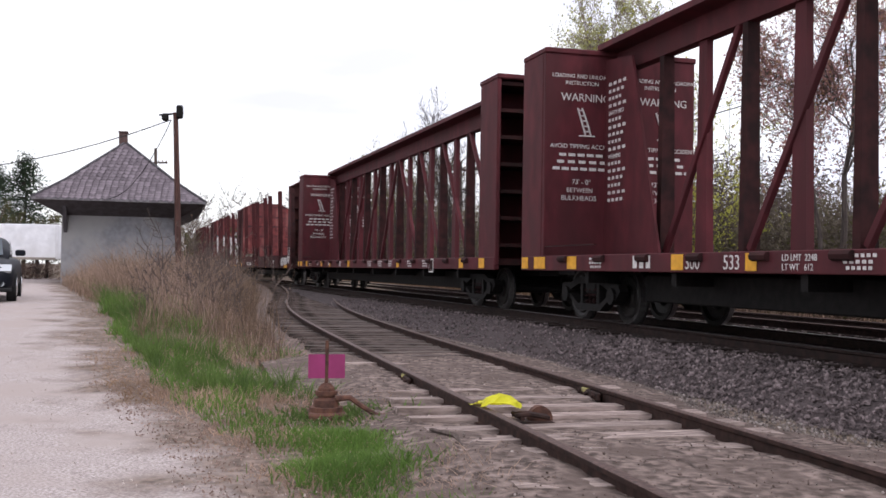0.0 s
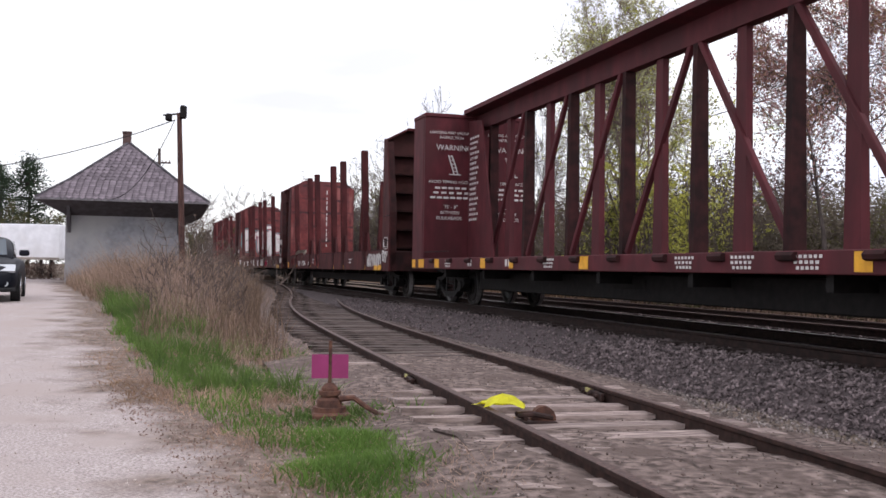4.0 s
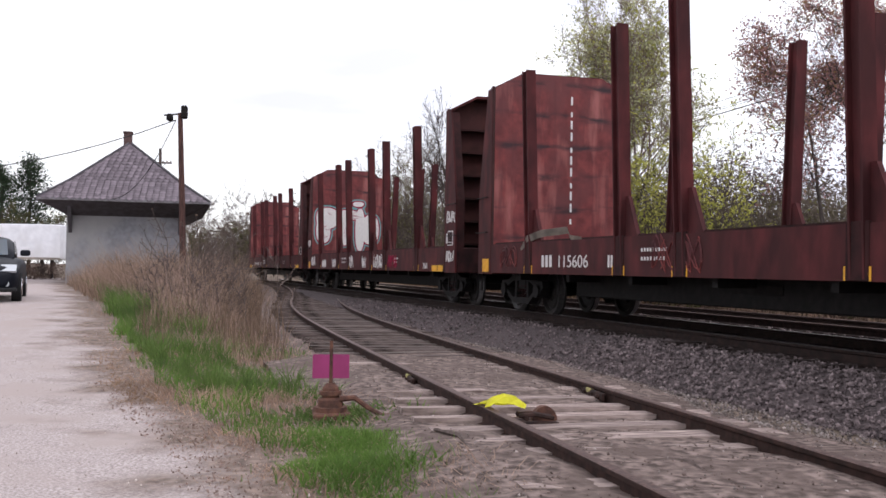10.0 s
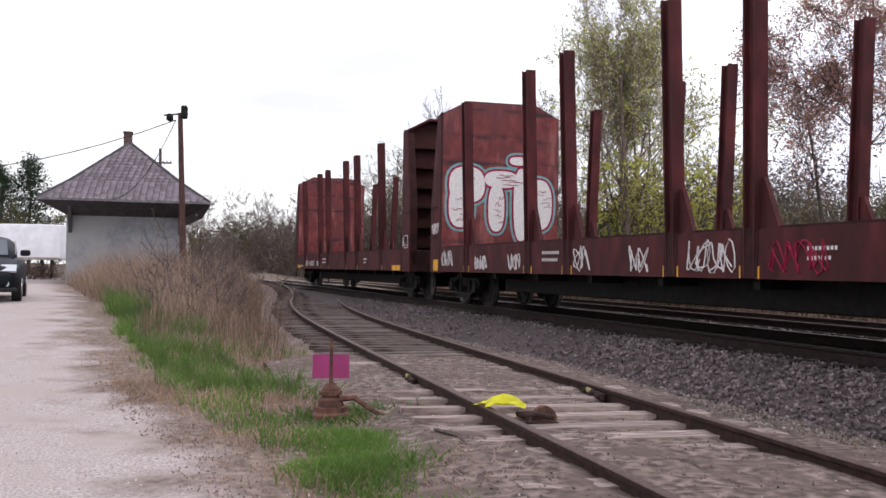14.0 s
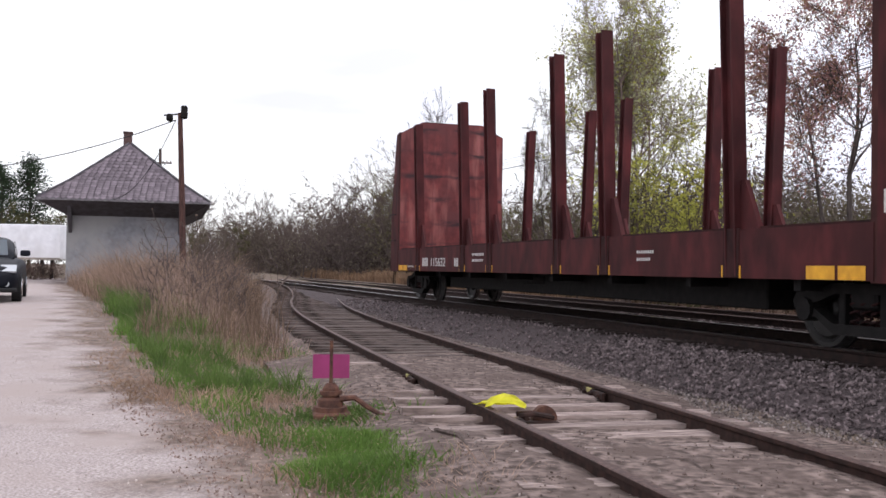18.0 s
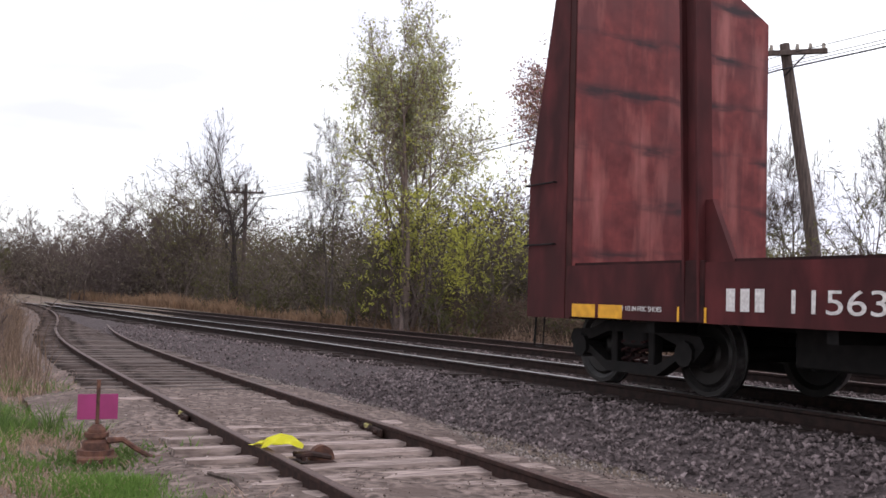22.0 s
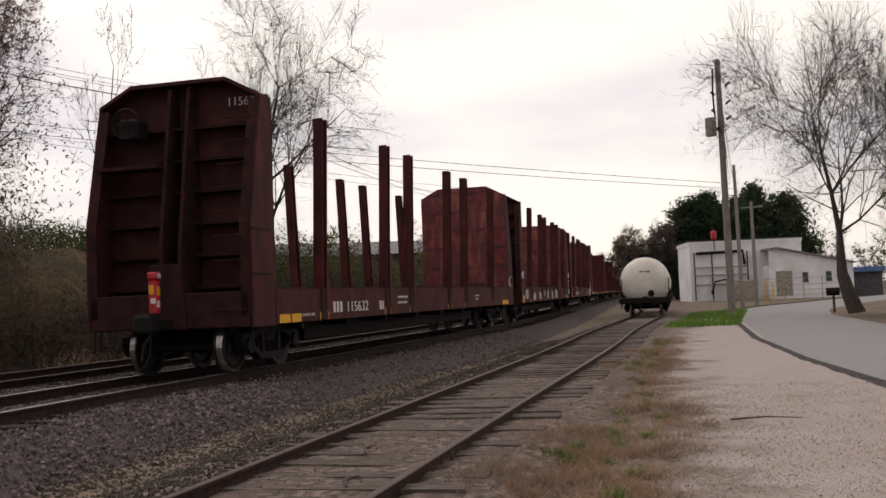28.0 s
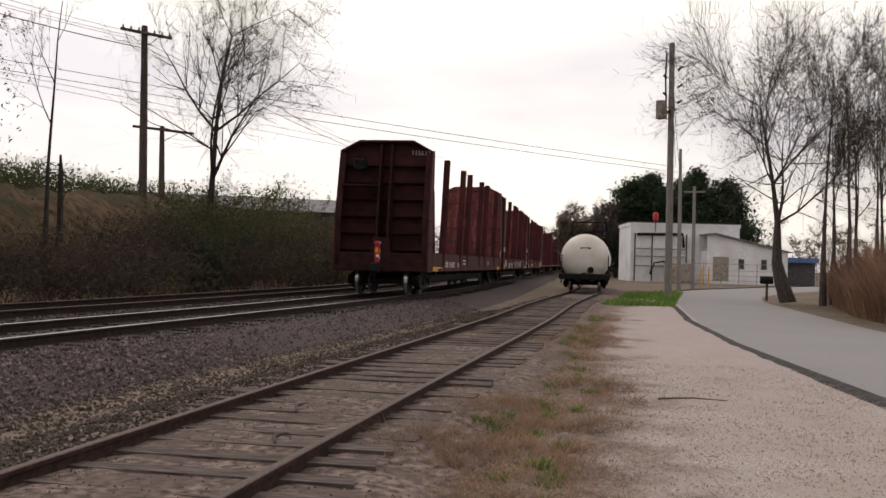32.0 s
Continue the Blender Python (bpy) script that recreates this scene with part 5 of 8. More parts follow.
def tree(name, label, base, height, seed, leaf=None, nleaf=0, lsize=0.09, lscatter=0.12, stems=1, fan=0.25, wild=0.16, up=0.08, r0=0.12, kids=(3, 3, 2), ratio=0.55, bark=None, first=0.35, depth=3, lean=(0, 0), group="", leaf2=None, width=0, per=None, second=2):
    w = Wood(seed, 0.004 + math.hypot(base[0], base[1]) * 0.00012 + max(math.hypot(base[0], base[1]) - 48, 0) * 0.00012)
    b = Vector((0, 0, -0.15))
    for k in range(stems):
        a = 2 * math.pi * k / max(stems, 1) + w.r.uniform(-0.5, 0.5)
        f = fan * w.r.uniform(0.5, 1.0) if stems > 1 else 0
        d = Vector((math.cos(a) * f + lean[0], math.sin(a) * f + lean[1], 1)).normalized()
        hh = height * (1 if k == 0 else w.r.uniform(0.72, 0.97))
        p = b + Vector((math.cos(a), math.sin(a), 0)) * (0.18 if stems > 1 else 0)
        q = p + d * (hh * first)
        rr = r0 * (1 if k == 0 else 0.75)
        mid = p.lerp(q, 0.5) + Vector((w.r.uniform(-.05, .05), w.r.uniform(-.05, .05), 0))
        w.limb(p, mid, rr * 1.15, rr * 0.98, 8)
        w.limb(mid, q, rr * 0.98, rr * 0.88, 8)
        w.grow(q, d, hh * (1 - first), rr * 0.88, depth, wild, up, kids, ratio, 6)
    first = w.shoots(per if per is not None else kids[0], second)
    T = w.tw[0] + w.tw[1]
    top = max(max(p.z for p in w.v), T[:, 2].max())
    wide = np.sort(np.abs(T[:, :2]).max(1))[int(len(T) * 0.985)]
    kz, kx = height / top, (width / 2 / wide) if width else height / top
    for p in w.v:
        g = sstep(0, height * 0.3, p.z * kz)
        p.x, p.y, p.z = p.x * (1 + (kx - 1) * g), p.y * (1 + (kx - 1) * g), p.z * kz
    grow3 = np.array([kx, kx, kz])
    w.tw = [w.tw[0] * grow3, w.tw[1] * grow3]
    t = thing(name, label, "tree", group, "", pose(*base))
    raw("trunk", w.v, w.f, bark or M_BARK, t)
    mesh_np("twig_mass", *w.twig_mesh(first), bark or M_BARK, t)
    if leaf:
        mesh_np("crown", *w.leaves(nleaf * 5, lsize * 0.37, lscatter * 0.3, 4), leaf, t)
        if leaf2:
            mesh_np("crown", *w.leaves(nleaf * 2, lsize * 0.37, lscatter * 0.4, 4), leaf2, t)
    return t


def conifer(name, label, base, height, width, seed, tiers=16, nper=150, material=None, bare=0.25):
    w = Wood(seed)
    w.limb(Vector((0, 0, -0.2)), Vector((0, 0, height * 0.6)), height * 0.018, height * 0.011, 7)
    w.limb(Vector((0, 0, height * 0.6)), Vector((0, 0, height)), height * 0.011, 0.02, 5)
    ends = []
    for i in range(tiers):
        u = i / (tiers - 1)
        z = height * (bare + (1 - bare) * u)
        z0 = z
        for k in range(7):
            z = z0 + height * (1 - bare) / tiers * w.r.uniform(-1.1, 1.1)
            rad = width * (1 - u) ** 0.6 * w.r.uniform(0.45, 1.1) + 0.25
            a = w.r.uniform(0, 6.28)
            e = Vector((math.cos(a) * rad, math.sin(a) * rad, z + rad * w.r.uniform(-0.1, 0.3)))
            w.limb(Vector((0, 0, z)), e, 0.05, 0.015, 3)
            ends.append((z, e))
    g = np.random.default_rng(seed)
    n = nper * tiers * 2
    Z, E = np.array([q[0] for q in ends]), np.array([q[1] for q in ends])
    k = g.integers(0, len(Z), n)
    A = np.stack([np.zeros(n), np.zeros(n), Z[k]], 1)
    C = A + (E[k] - A) * g.random((n, 1)) ** 0.6 + g.normal(size=(n, 3)) * np.array([0.26, 0.26, 0.2]) * (width / 2.5)
    t = thing(name, label, "tree", "", "", pose(*base))
    raw("trunk", w.v, w.f, M_BARKD, t)
    mesh_np("crown", *leaf_tris(C, 0.11 * width / 2.5 * g.uniform(0.6, 1.4, n), g), material or M_PINE, t)
    return t


def woods(name, label, spots, seed, twig, leaf, nleaf, lsize, stems=5, category="woods"):
    """A mass of far trees or brush: many thin stems and leaf clumps in one mesh each. spots: x, y, z, height, spread."""
    w = Wood(seed, 0.003 + math.hypot(spots[0][0], spots[0][1]) * 0.0002)
    R = w.r
    for x, y, z, h, sp in spots:
        for _ in range(stems):
            b = Vector((x + R.gauss(0, sp), y + R.gauss(0, sp), z - 0.3))
            hh = h * R.uniform(0.55, 1.05)
            w.grow(b, Vector((R.uniform(-.25, .25), R.uniform(-.25, .25), 1)).normalized(), hh, max(h * 0.008, 0.006), 2, 0.14, 0.05, (2, 2), 0.42, 4)
    t = thing(name, label, category, "", "stuff")
    raw("stem_mass", w.v, w.f, twig, t)
    mesh_np("twig_mass", *w.twig_mesh(w.shoots(2, 1)), twig, t)
    if nleaf:
        mesh_np("foliage", *w.leaves(int(nleaf * 4), lsize * 0.6, lsize * 0.6), leaf, t)
    return t


def thicket(name, label, line, n, size, material, seed, depth=1.5, category="brush", sprig=None):
    """A dense band of small leaves and sprigs along line: x, y, z, height; its top rises and falls."""
    g = np.random.default_rng(seed)
    L = np.array(line, float)
    n1 = int(n * 2.6)
    i, u = g.integers(0, len(L) - 1, n1), g.random((n1, 1))
    Q = L[i] * (1 - u) + L[i + 1] * u
    h = Q[:, 3] * (0.70 + 0.22 * np.sin(Q[:, 0] * 0.9 + seed) * np.sin(Q[:, 0] * 0.37 + Q[:, 1] * 0.5) + 0.16 * np.sin(Q[:, 0] * 2.9 + Q[:, 1] * 1.7))
    C = np.stack([Q[:, 0] + g.normal(0, depth, n1), Q[:, 1] + g.normal(0, depth, n1), Q[:, 2] + h * g.random(n1) ** 0.85], 1)
    t = thing(name, label, category, "", "stuff")
    mesh_np("foliage", *leaf_tris(C, size * 0.78 * g.uniform(0.5, 1.4, n1), g), material, t)
    n2 = n // 6
    k = g.integers(0, n1, n2)
    D = unit(g.normal(size=(n2, 3)) * 0.5 + np.array([0, 0, 0.8])) * (h[k].reshape(-1, 1) * 0.12 + 0.1)
    mesh_np("twig_mass", *needles(C[k], D, np.full(n2, size * 0.07), g), sprig or M_TWIG, t)
    return t


def blades(name, label, n, area, hrange, material, seed, width=0.012, lean=0.35, zf=None, clump=0, category="grass", grade=None):
    """Grass or weeds: bent blades in one mesh. area(R) gives x, y."""
    R = random.Random(seed)
    vs, fs = [], []
    cx = cy = 0
    for i in range(n):
        if clump == 0 or i % clump == 0:
            cx, cy = area(R)
        x, y = (cx, cy) if clump == 0 else (cx + R.gauss(0, 0.05), cy + R.gauss(0, 0.05))
        z = (zf or ground_z)(x, y) - 0.02
        h = R.uniform(*hrange) * (0.5 + 0.95 * max(noise.noise(Vector((x * 0.55, y * 0.55, 3.3))) + 0.42, 0) + 0.35 * noise.noise(Vector((x * 1.7, y * 1.7, 5.1)))) * (grade(x, y) if grade else 1)
        a = R.uniform(0, 6.28)
        dx, dy = math.cos(a), math.sin(a)
        lx, ly = R.gauss(0, lean) * h, R.gauss(0, lean) * h
        wv = width * R.uniform(0.6, 1.3)
        k = len(vs)
        vs += [(x - dx * wv, y - dy * wv, z), (x + dx * wv, y + dy * wv, z), (x + lx * 0.35 + dx * wv * .8, y + ly * 0.35 + dy * wv * .8, z + h * 0.6), (x + lx * 0.35 - dx * wv * .8, y + ly * 0.35 - dy * wv * .8, z + h * 0.6), (x + lx, y + ly, z + h)]
        fs += [(k, k + 1, k + 2, k + 3), (k + 3, k + 2, k + 4)]
    return tagged(raw(name, vs, fs, material), label, category, "", "stuff")


# ---- the depot side ----
def depot():
    d = thing("depot", "small grey stucco railway depot with a flared slate hip roof", "building", "", "", pose(-47.0, -6.13, 0.36, 0, 0, 5.0))
    # local x towards the tracks' far end, y across; the end wall faces the camera at +x
    wall = part("wall", boxbm((-9, -2.35, -0.6), (2.6, 2.35, 3.25)), M_STUCCO, d, "grey stucco wall streaked with damp")
    # flared hip roof in two pitches
    e0, e1, e2 = 3.35, 4.35, 6.05
    bm = bmesh.new()
    rings = [[(-10.2, -3.36, e0), (3.9, -3.36, e0), (3.9, 3.36, e0), (-10.2, 3.36, e0)],
             [(-8.6, -2.22, e1 - 0.15), (2.6, -2.22, e1 - 0.15), (2.6, 2.22, e1 - 0.15), (-8.6, 2.22, e1 - 0.15)],
             [(-6.6, -0.06, e2), (0.3, -0.06, e2), (0.3, 0.06, e2), (-6.6, 0.06, e2)]]
    vr = [[bm.verts.new(p) for p in r] for r in rings]
    for a, b in zip(vr, vr[1:]):
        for k in range(4):
            bm.faces.new((a[k], a[(k + 1) % 4], b[(k + 1) % 4], b[k]))
    bm.faces.new(vr[2])
    bm.faces.new(vr[0][::-1])
    roof = part("roof", bm, M_SLATE, d, "purple-grey slate hip roof with flared eaves")
    part("fascia", boxbm((3.88, -3.36, 3.27), (3.94, 3.36, 3.37)), M_FASCIA, roof, "weathered grey eaves board")
    part("fascia", boxbm((-10.2, -3.41, 3.25), (3.94, -3.35, 3.37)), M_FASCIA, roof)
    part("fascia", boxbm((-10.2, 3.35, 3.25), (3.94, 3.41, 3.37)), M_FASCIA, roof)
    bm = bmesh.new()
    rim = [bm.verts.new(p) for p in ((-10.1, -3.33, 3.26), (3.87, -3.33, 3.26), (3.87, 3.33, 3.26), (-10.1, 3.33, 3.26))]
    foot = [bm.verts.new(p) for p in ((-9.1, -2.34, 2.72), (2.59, -2.34, 2.72), (2.59, 2.34, 2.72), (-9.1, 2.34, 2.72))]
    for k in range(4):
        bm.faces.new((rim[k], foot[k], foot[(k + 1) % 4], rim[(k + 1) % 4]))
    bm.faces.new(rim)
    bm.faces.new(foot[::-1])
    part("soffit", bm, M_TRIM, roof, "dark sloping boarded soffit")
    part("hip_cap", tubebm([(3.92, -3.38, 3.38), (2.62, -2.24, 4.22), (0.3, -0.06, 6.08)], 0.05, 6), M_TRIM, roof)
    part("hip_cap", tubebm([(3.92, 3.38, 3.38), (2.62, 2.24, 4.22), (0.3, 0.06, 6.08)], 0.05, 6), M_TRIM, roof)
    for s in (-1, 1):
        part("eave_bracket", prismbm([(2.61, 2.72), (3.4, 3.06), (2.61, 2.0)], s * 2.2 - 0.07, s * 2.2 + 0.07), M_TRIM, roof)
    # slates on the hip end that faces the drive
    slate = bmesh.new()
    prism(slate, [(-0.115, 0.0), (0.115, 0.0), (0.115, -0.15), (0.0, -0.29), (-0.115, -0.15)], 0.0, 0.022, "z")
    sme = mesh_of(slate, "slate", M_SLATE)
    def lay(p0, p1, q0, q1, rows):
        for r in range(rows):
            t = (r + 1.0) / rows
            a, b = Vector(p0).lerp(Vector(q0), t), Vector(p1).lerp(Vector(q1), t)
            across = (b - a)
            n = int(across.length / 0.255)
            upv = (Vector(q0) + Vector(q1) - Vector(p0) - Vector(p1)).normalized()
            xa = across.normalized()
            nz = xa.cross(upv)
            for k in range(n):
                c = a + xa * ((k + (0.5 if r % 2 else 0.0) + 0.25) * 0.255) + nz * (0.012 + 0.004 * (k % 2))
                m = Matrix((xa, upv, nz)).transposed().to_4x4()
                m.translation = c
                o = new("slate", sme)
                o.parent = roof
                o.matrix_basis = m
    lay((3.9, -3.36, e0), (3.9, 3.36, e0), (2.6, -2.22, e1 - 0.15), (2.6, 2.22, e1 - 0.15), 8)
    lay((2.6, -2.22, e1 - 0.15), (2.6, 2.22, e1 - 0.15), (0.3, -0.06, e2), (0.3, 0.06, e2), 12)
    part("chimney", boxbm((-0.5, -0.3, 5.4), (0.0, 0.06, 6.58), 0.02), M_BRICK, d, "short dark brick chimney on the ridge")
    part("chimney_cap", boxbm((-0.53, -0.325, 6.58), (0.03, 0.085, 6.64)), M_BRICK, d)
    return d


depot()


def wire(name, label, pts, r=0.012, sag=0.0, parent=None):
    out = []
    for (a, b) in zip(pts, pts[1:]):
        a, b = Vector(a), Vector(b)
        for k in range(12):
            u = k / 12
            out.append(a.lerp(b, u) - Vector((0, 0, sag * 4 * u * (1 - u))))
    out.append(Vector(pts[-1]))
    ob = part(name, tubebm(out, r, 4), M_WIRE, parent)
    return tagged(ob, label, "wire") if parent is None else ob


def pole(label, base, top, r=0.14, material=None, arms=(), name="utility_pole", insul=True):
    t = thing(name, label, "pole")
    part("shaft", tubebm([(base[0], base[1], base[2] - 0.4), tuple((a + b) / 2 for a, b in zip(base, top)), top], [r, r * 0.85, r * 0.68], 10), material or M_POLE, t)
    for (dz, half, ang) in arms:
        c = Vector(top) - Vector((0, 0, dz))
        d = Vector((math.cos(radians(ang)), math.sin(radians(ang)), 0))
        m = Matrix.Translation(c) @ Matrix.Rotation(radians(ang), 4, "Z")
        arm = part("crossarm", boxbm((-half, -r * 0.8 - 0.1, -0.06), (half, -r * 0.8, 0.06), 0.01, m), material or M_POLE, t)
        if insul:
            for k in range(-3, 4):
                if k:
                    c2 = m @ Vector((half * k / 3.3, -r * 0.8 - 0.05, 0.06))
                    part("insulator", tubebm([c2, c2 + Vector((0, 0, 0.13))], [0.05, 0.035], 6), M_CONCL, arm)
        part("brace", tubebm([m @ Vector((half * 0.5, -r, -0.05)), m @ Vector((0, -r, -0.55))], 0.018, 4), M_STEEL, arm)
    return t


lp = pole("leaning wooden pole with two floodlights beside the depot", (-35.9, -2.82, 0.35), (-35.86, -3.06, 6.3), 0.12, M_POLER)
for a in (-0.2, 0.28):
    part("floodlight", boxbm((-35.95, -3.2 + a - 0.11, 6.0 + (0.1 if a > 0 else 0)), (-35.7, -3.2 + a + 0.11, 6.25 + (0.3 if a > 0 else 0)), 0.05), M_STEEL, lp)
part("bracket", tubebm([(-35.86, -3.6, 6.2), (-35.86, -2.8, 6.3)], 0.03, 6), M_STEEL, lp)
wire("service_wire", "black service wire sagging from the pole", [(-35.86, -3.2, 6.05), (-41, -18, 4.6), (-44, -32, 6.5)], 0.016, 1.0)
wire("service_wire", "black service wire dropping to the depot", [(-35.86, -3.2, 6.05), (-43.1, -6.25, 3.74)], 0.014, 0.62)
pole("distant wooden pole with a crossarm", (-79.6, -8.0, 0.3), (-79.6, -8.2, 9.9), 0.16, arms=((1.1, 0.95, 80),))


def trailer():
    t = thing("semi_trailer", "long white box trailer parked beyond the depot", "trailer", "", "", pose(-61, -14.2, 0.25, 0, 0, 83))
    part("box", boxbm((-7, -1.25, 1.05), (3.0, 1.25, 2.98), 0.04), M_WHITEP, t)
    part("side_rail", boxbm((-7, -1.27, 1.0), (3.0, -1.22, 1.14)), M_CONCL, t)
    for x in (-6.2, -5.0):
        part("wheel", tubebm([(x, -1.2, 0.5), (x, -0.9, 0.5)], 0.5, 14), M_RUBBER, t)
        part("wheel", tubebm([(x, 0.9, 0.5), (x, 1.2, 0.5)], 0.5, 14), M_RUBBER, t)
    part("landing_leg", boxbm((1.8, -0.9, -0.1), (1.95, -0.75, 1.1)), M_STEEL, t)
    part("landing_leg", boxbm((1.8, 0.75, -0.1), (1.95, 0.9, 1.1)), M_STEEL, t)


trailer()


def parked_car():
    c = thing("parked_car", "dark blue hatchback parked facing along the gravel drive", "car", "", "", pose(-25.3, -6.58, ground_z(-25, -6.3) + 0.03, 0, 0, 10.5))
    # local +x is the nose
    def loft(stations, n, power):
        """A closed hull through rounded cross-sections: x, half width, bottom, top."""
        bm = bmesh.new()
        rings = []
        for x, hw, z0, z1 in stations:
            ring = []
            for k in range(n):
                a = 2 * math.pi * k / n
                c, q = math.cos(a), math.sin(a)
                ring.append(bm.verts.new((x, hw * math.copysign(abs(c) ** (2 / power), c), (z0 + z1) / 2 + (z1 - z0) / 2 * math.copysign(abs(q) ** (2 / power), q))))
            rings.append(ring)
        for a, b in zip(rings, rings[1:]):
            for k in range(n):
                bm.faces.new((a[k], a[(k + 1) % n], b[(k + 1) % n], b[k]))
        bm.faces.new(rings[0][::-1])
        bm.faces.new(rings[-1])
        bmesh.ops.recalc_face_normals(bm, faces=bm.faces[:])
        return bm
    part("body", loft([(2.16, 0.55, 0.36, 0.60), (2.12, 0.72, 0.26, 0.68), (1.98, 0.84, 0.2, 0.76), (1.6, 0.89, 0.18, 0.87), (0.95, 0.91, 0.18, 0.97), (0.0, 0.91, 0.18, 0.99), (-1.4, 0.91, 0.2, 1.0), (-1.95, 0.86, 0.26, 0.98), (-2.14, 0.7, 0.4, 0.86)], 28, 4.5), M_CARPAINT, c, "glossy dark blue body", True)
    part("cabin", loft([(0.98, 0.74, 0.9, 0.98), (0.5, 0.72, 0.9, 1.2), (0.1, 0.69, 0.9, 1.38), (-0.4, 0.66, 0.9, 1.46), (-1.2, 0.64, 0.9, 1.46), (-1.75, 0.66, 0.9, 1.28), (-2.0, 0.68, 0.9, 1.0)], 28, 3.6), M_CARPAINT, c, "dark blue roof and pillars", True)
    bm = bmesh.new()
    f = [bm.verts.new(p) for p in ((0.93, -0.60, 1.02), (0.93, 0.60, 1.02), (0.16, 0.53, 1.385), (0.16, -0.53, 1.385))]
    bm.faces.new(f)
    bmesh.ops.solidify(bm, geom=bm.faces[:], thickness=-0.012)
    part("windscreen", bm, M_WGLASS, c, "pale reflecting windscreen")
    for s in (-1, 1):
        bm = bmesh.new()
        f = [bm.verts.new(p) for p in ((0.5, s * 0.735, 1.03), (-1.6, s * 0.70, 1.05), (-1.2, s * 0.655, 1.36), (-0.1, s * 0.675, 1.36))]
        bm.faces.new(f)
        bmesh.ops.solidify(bm, geom=bm.faces[:], thickness=0.03)
        part("side_window", bm, M_GLASS, c)
        part("headlight", prismbm([(2.08, 0.62), (2.13, 0.66), (1.86, 0.80), (1.80, 0.72)], s * 0.68 - 0.17, s * 0.68 + 0.15), M_LENS, c, "clear swept-back headlight")
        part("fog_light", tubebm([(2.05, s * 0.64, 0.38), (2.13, s * 0.64, 0.38)], 0.06, 10), M_LENS, c)
        part("mirror", boxbm((0.45, s * 0.95 - 0.11, 1.0), (0.62, s * 0.95 + 0.11, 1.14), 0.03), M_CARPAINT, c)
        for x in (1.4, -1.35):
            w = part("wheel", tubebm([(x, s * 0.72, 0.30), (x, s * 0.92, 0.30)], 0.315, 18), M_RUBBER, c)
            part("rim", tubebm([(x, s * 0.90, 0.30), (x, s * 0.935, 0.30)], 0.2, 14), M_CHROME, w)
    part("grille", boxbm((2.16, -0.5, 0.34), (2.21, 0.5, 0.56), 0.02), M_RUBBER, c)
    part("badge", tubebm([(2.16, 0, 0.66), (2.20, 0, 0.66)], 0.06, 10), M_CHROME, c)
    part("bumper_lip", boxbm((2.0, -0.85, 0.2), (2.22, 0.85, 0.3), 0.03), M_RUBBER, c)


parked_car()

# ---- derail and its target beside the siding ----
dt = thing("derail_target", "faded magenta square target on a rusty low switch stand", "switch stand", "", "", pose(-8.75, 0.55, -0.19))
part("base", boxbm((-0.19, -0.15, -0.02), (0.19, 0.17, 0.05), 0.015), M_IRON, dt)
part("flange", tubebm([(0, 0, 0.04), (0, 0, 0.09)], 0.145, 14), M_IRON, dt)
part("housing", tubebm([(0, 0, 0.08), (0, 0, 0.15), (0, 0, 0.17), (0, 0, 0.25), (0, 0, 0.29)], [0.11, 0.105, 0.075, 0.07, 0.035], 12), M_IRON, dt)
part("collar", tubebm([(0, 0, 0.19), (0, 0, 0.225)], 0.095, 10), M_IRON, dt)
part("spindle", tubebm([(0, 0, 0.25), (0, 0, 0.65)], 0.016, 8), M_IRON, dt)
part("target_plate", boxbm((-0.045, -0.155, 0.33), (-0.037, -0.004, 0.53)), M_MAGENTA, dt, "faded magenta sheet-metal plate")
part("target_plate", boxbm((-0.045, 0.004, 0.33), (-0.037, 0.155, 0.53)), M_MAGENTA, dt, "faded magenta sheet-metal plate")
part("target_plate", boxbm((0.0, -0.155, 0.33), (0.006, 0.155, 0.53)), M_MAGENTA, dt, "faded magenta sheet-metal plate")
part("lever", tubebm([(0.05, 0.08, 0.16), (0.06, 0.2, 0.17), (0.08, 0.3, 0.10), (0.12, 0.42, 0.03), (0.2, 0.7, 0.02)], [0.028, 0.024, 0.022, 0.02, 0.018], 7), M_IRON, dt)
dr = thing("derail", "crumpled yellow derail block lying beside the near rail of the siding", "derail")
bm = bmesh.new()
ny_, nx_ = 7, 6
grid = []
for i in range(nx_ + 1):
    for j in range(ny_ + 1):
        u, v = i / nx_, j / ny_
        z = 0.0 + 0.115 * math.sin(math.pi * min(0.15 + u, 1)) * math.sin(math.pi * (0.12 + 0.8 * v)) + 0.016 * noise.noise(Vector((u * 5, v * 5, 2)))
        if i == nx_ and 2 <= j <= 3:
            z += 0.035
        grid.append(bm.verts.new((-7.76 - 0.34 * u + 0.05 * v, 1.68 + 0.31 * v + 0.04 * math.sin(u * 4), z)))
for i in range(nx_):
    for j in range(ny_):
        a = i * (ny_ + 1) + j
        bm.faces.new((grid[a], grid[a + 1], grid[a + ny_ + 2], grid[a + ny_ + 1]))
bmesh.ops.solidify(bm, geom=bm.faces[:], thickness=0.05)
part("wedge", bm, M_YELLOW, dr, "bright yellow wedge")
part("hinge", prismbm([(2.19 + 0.10 * math.cos(a * math.pi / 10), -0.10 + 0.115 * math.sin(a * math.pi / 10)) for a in range(11)], -7.92, -7.84, "x"), M_IRON, dr, "rusty half-round hinge plate")
part("hinge_plate", boxbm((-7.96, 1.95, -0.125), (-7.74, 2.28, -0.10), 0.006), M_RAIL, dr)
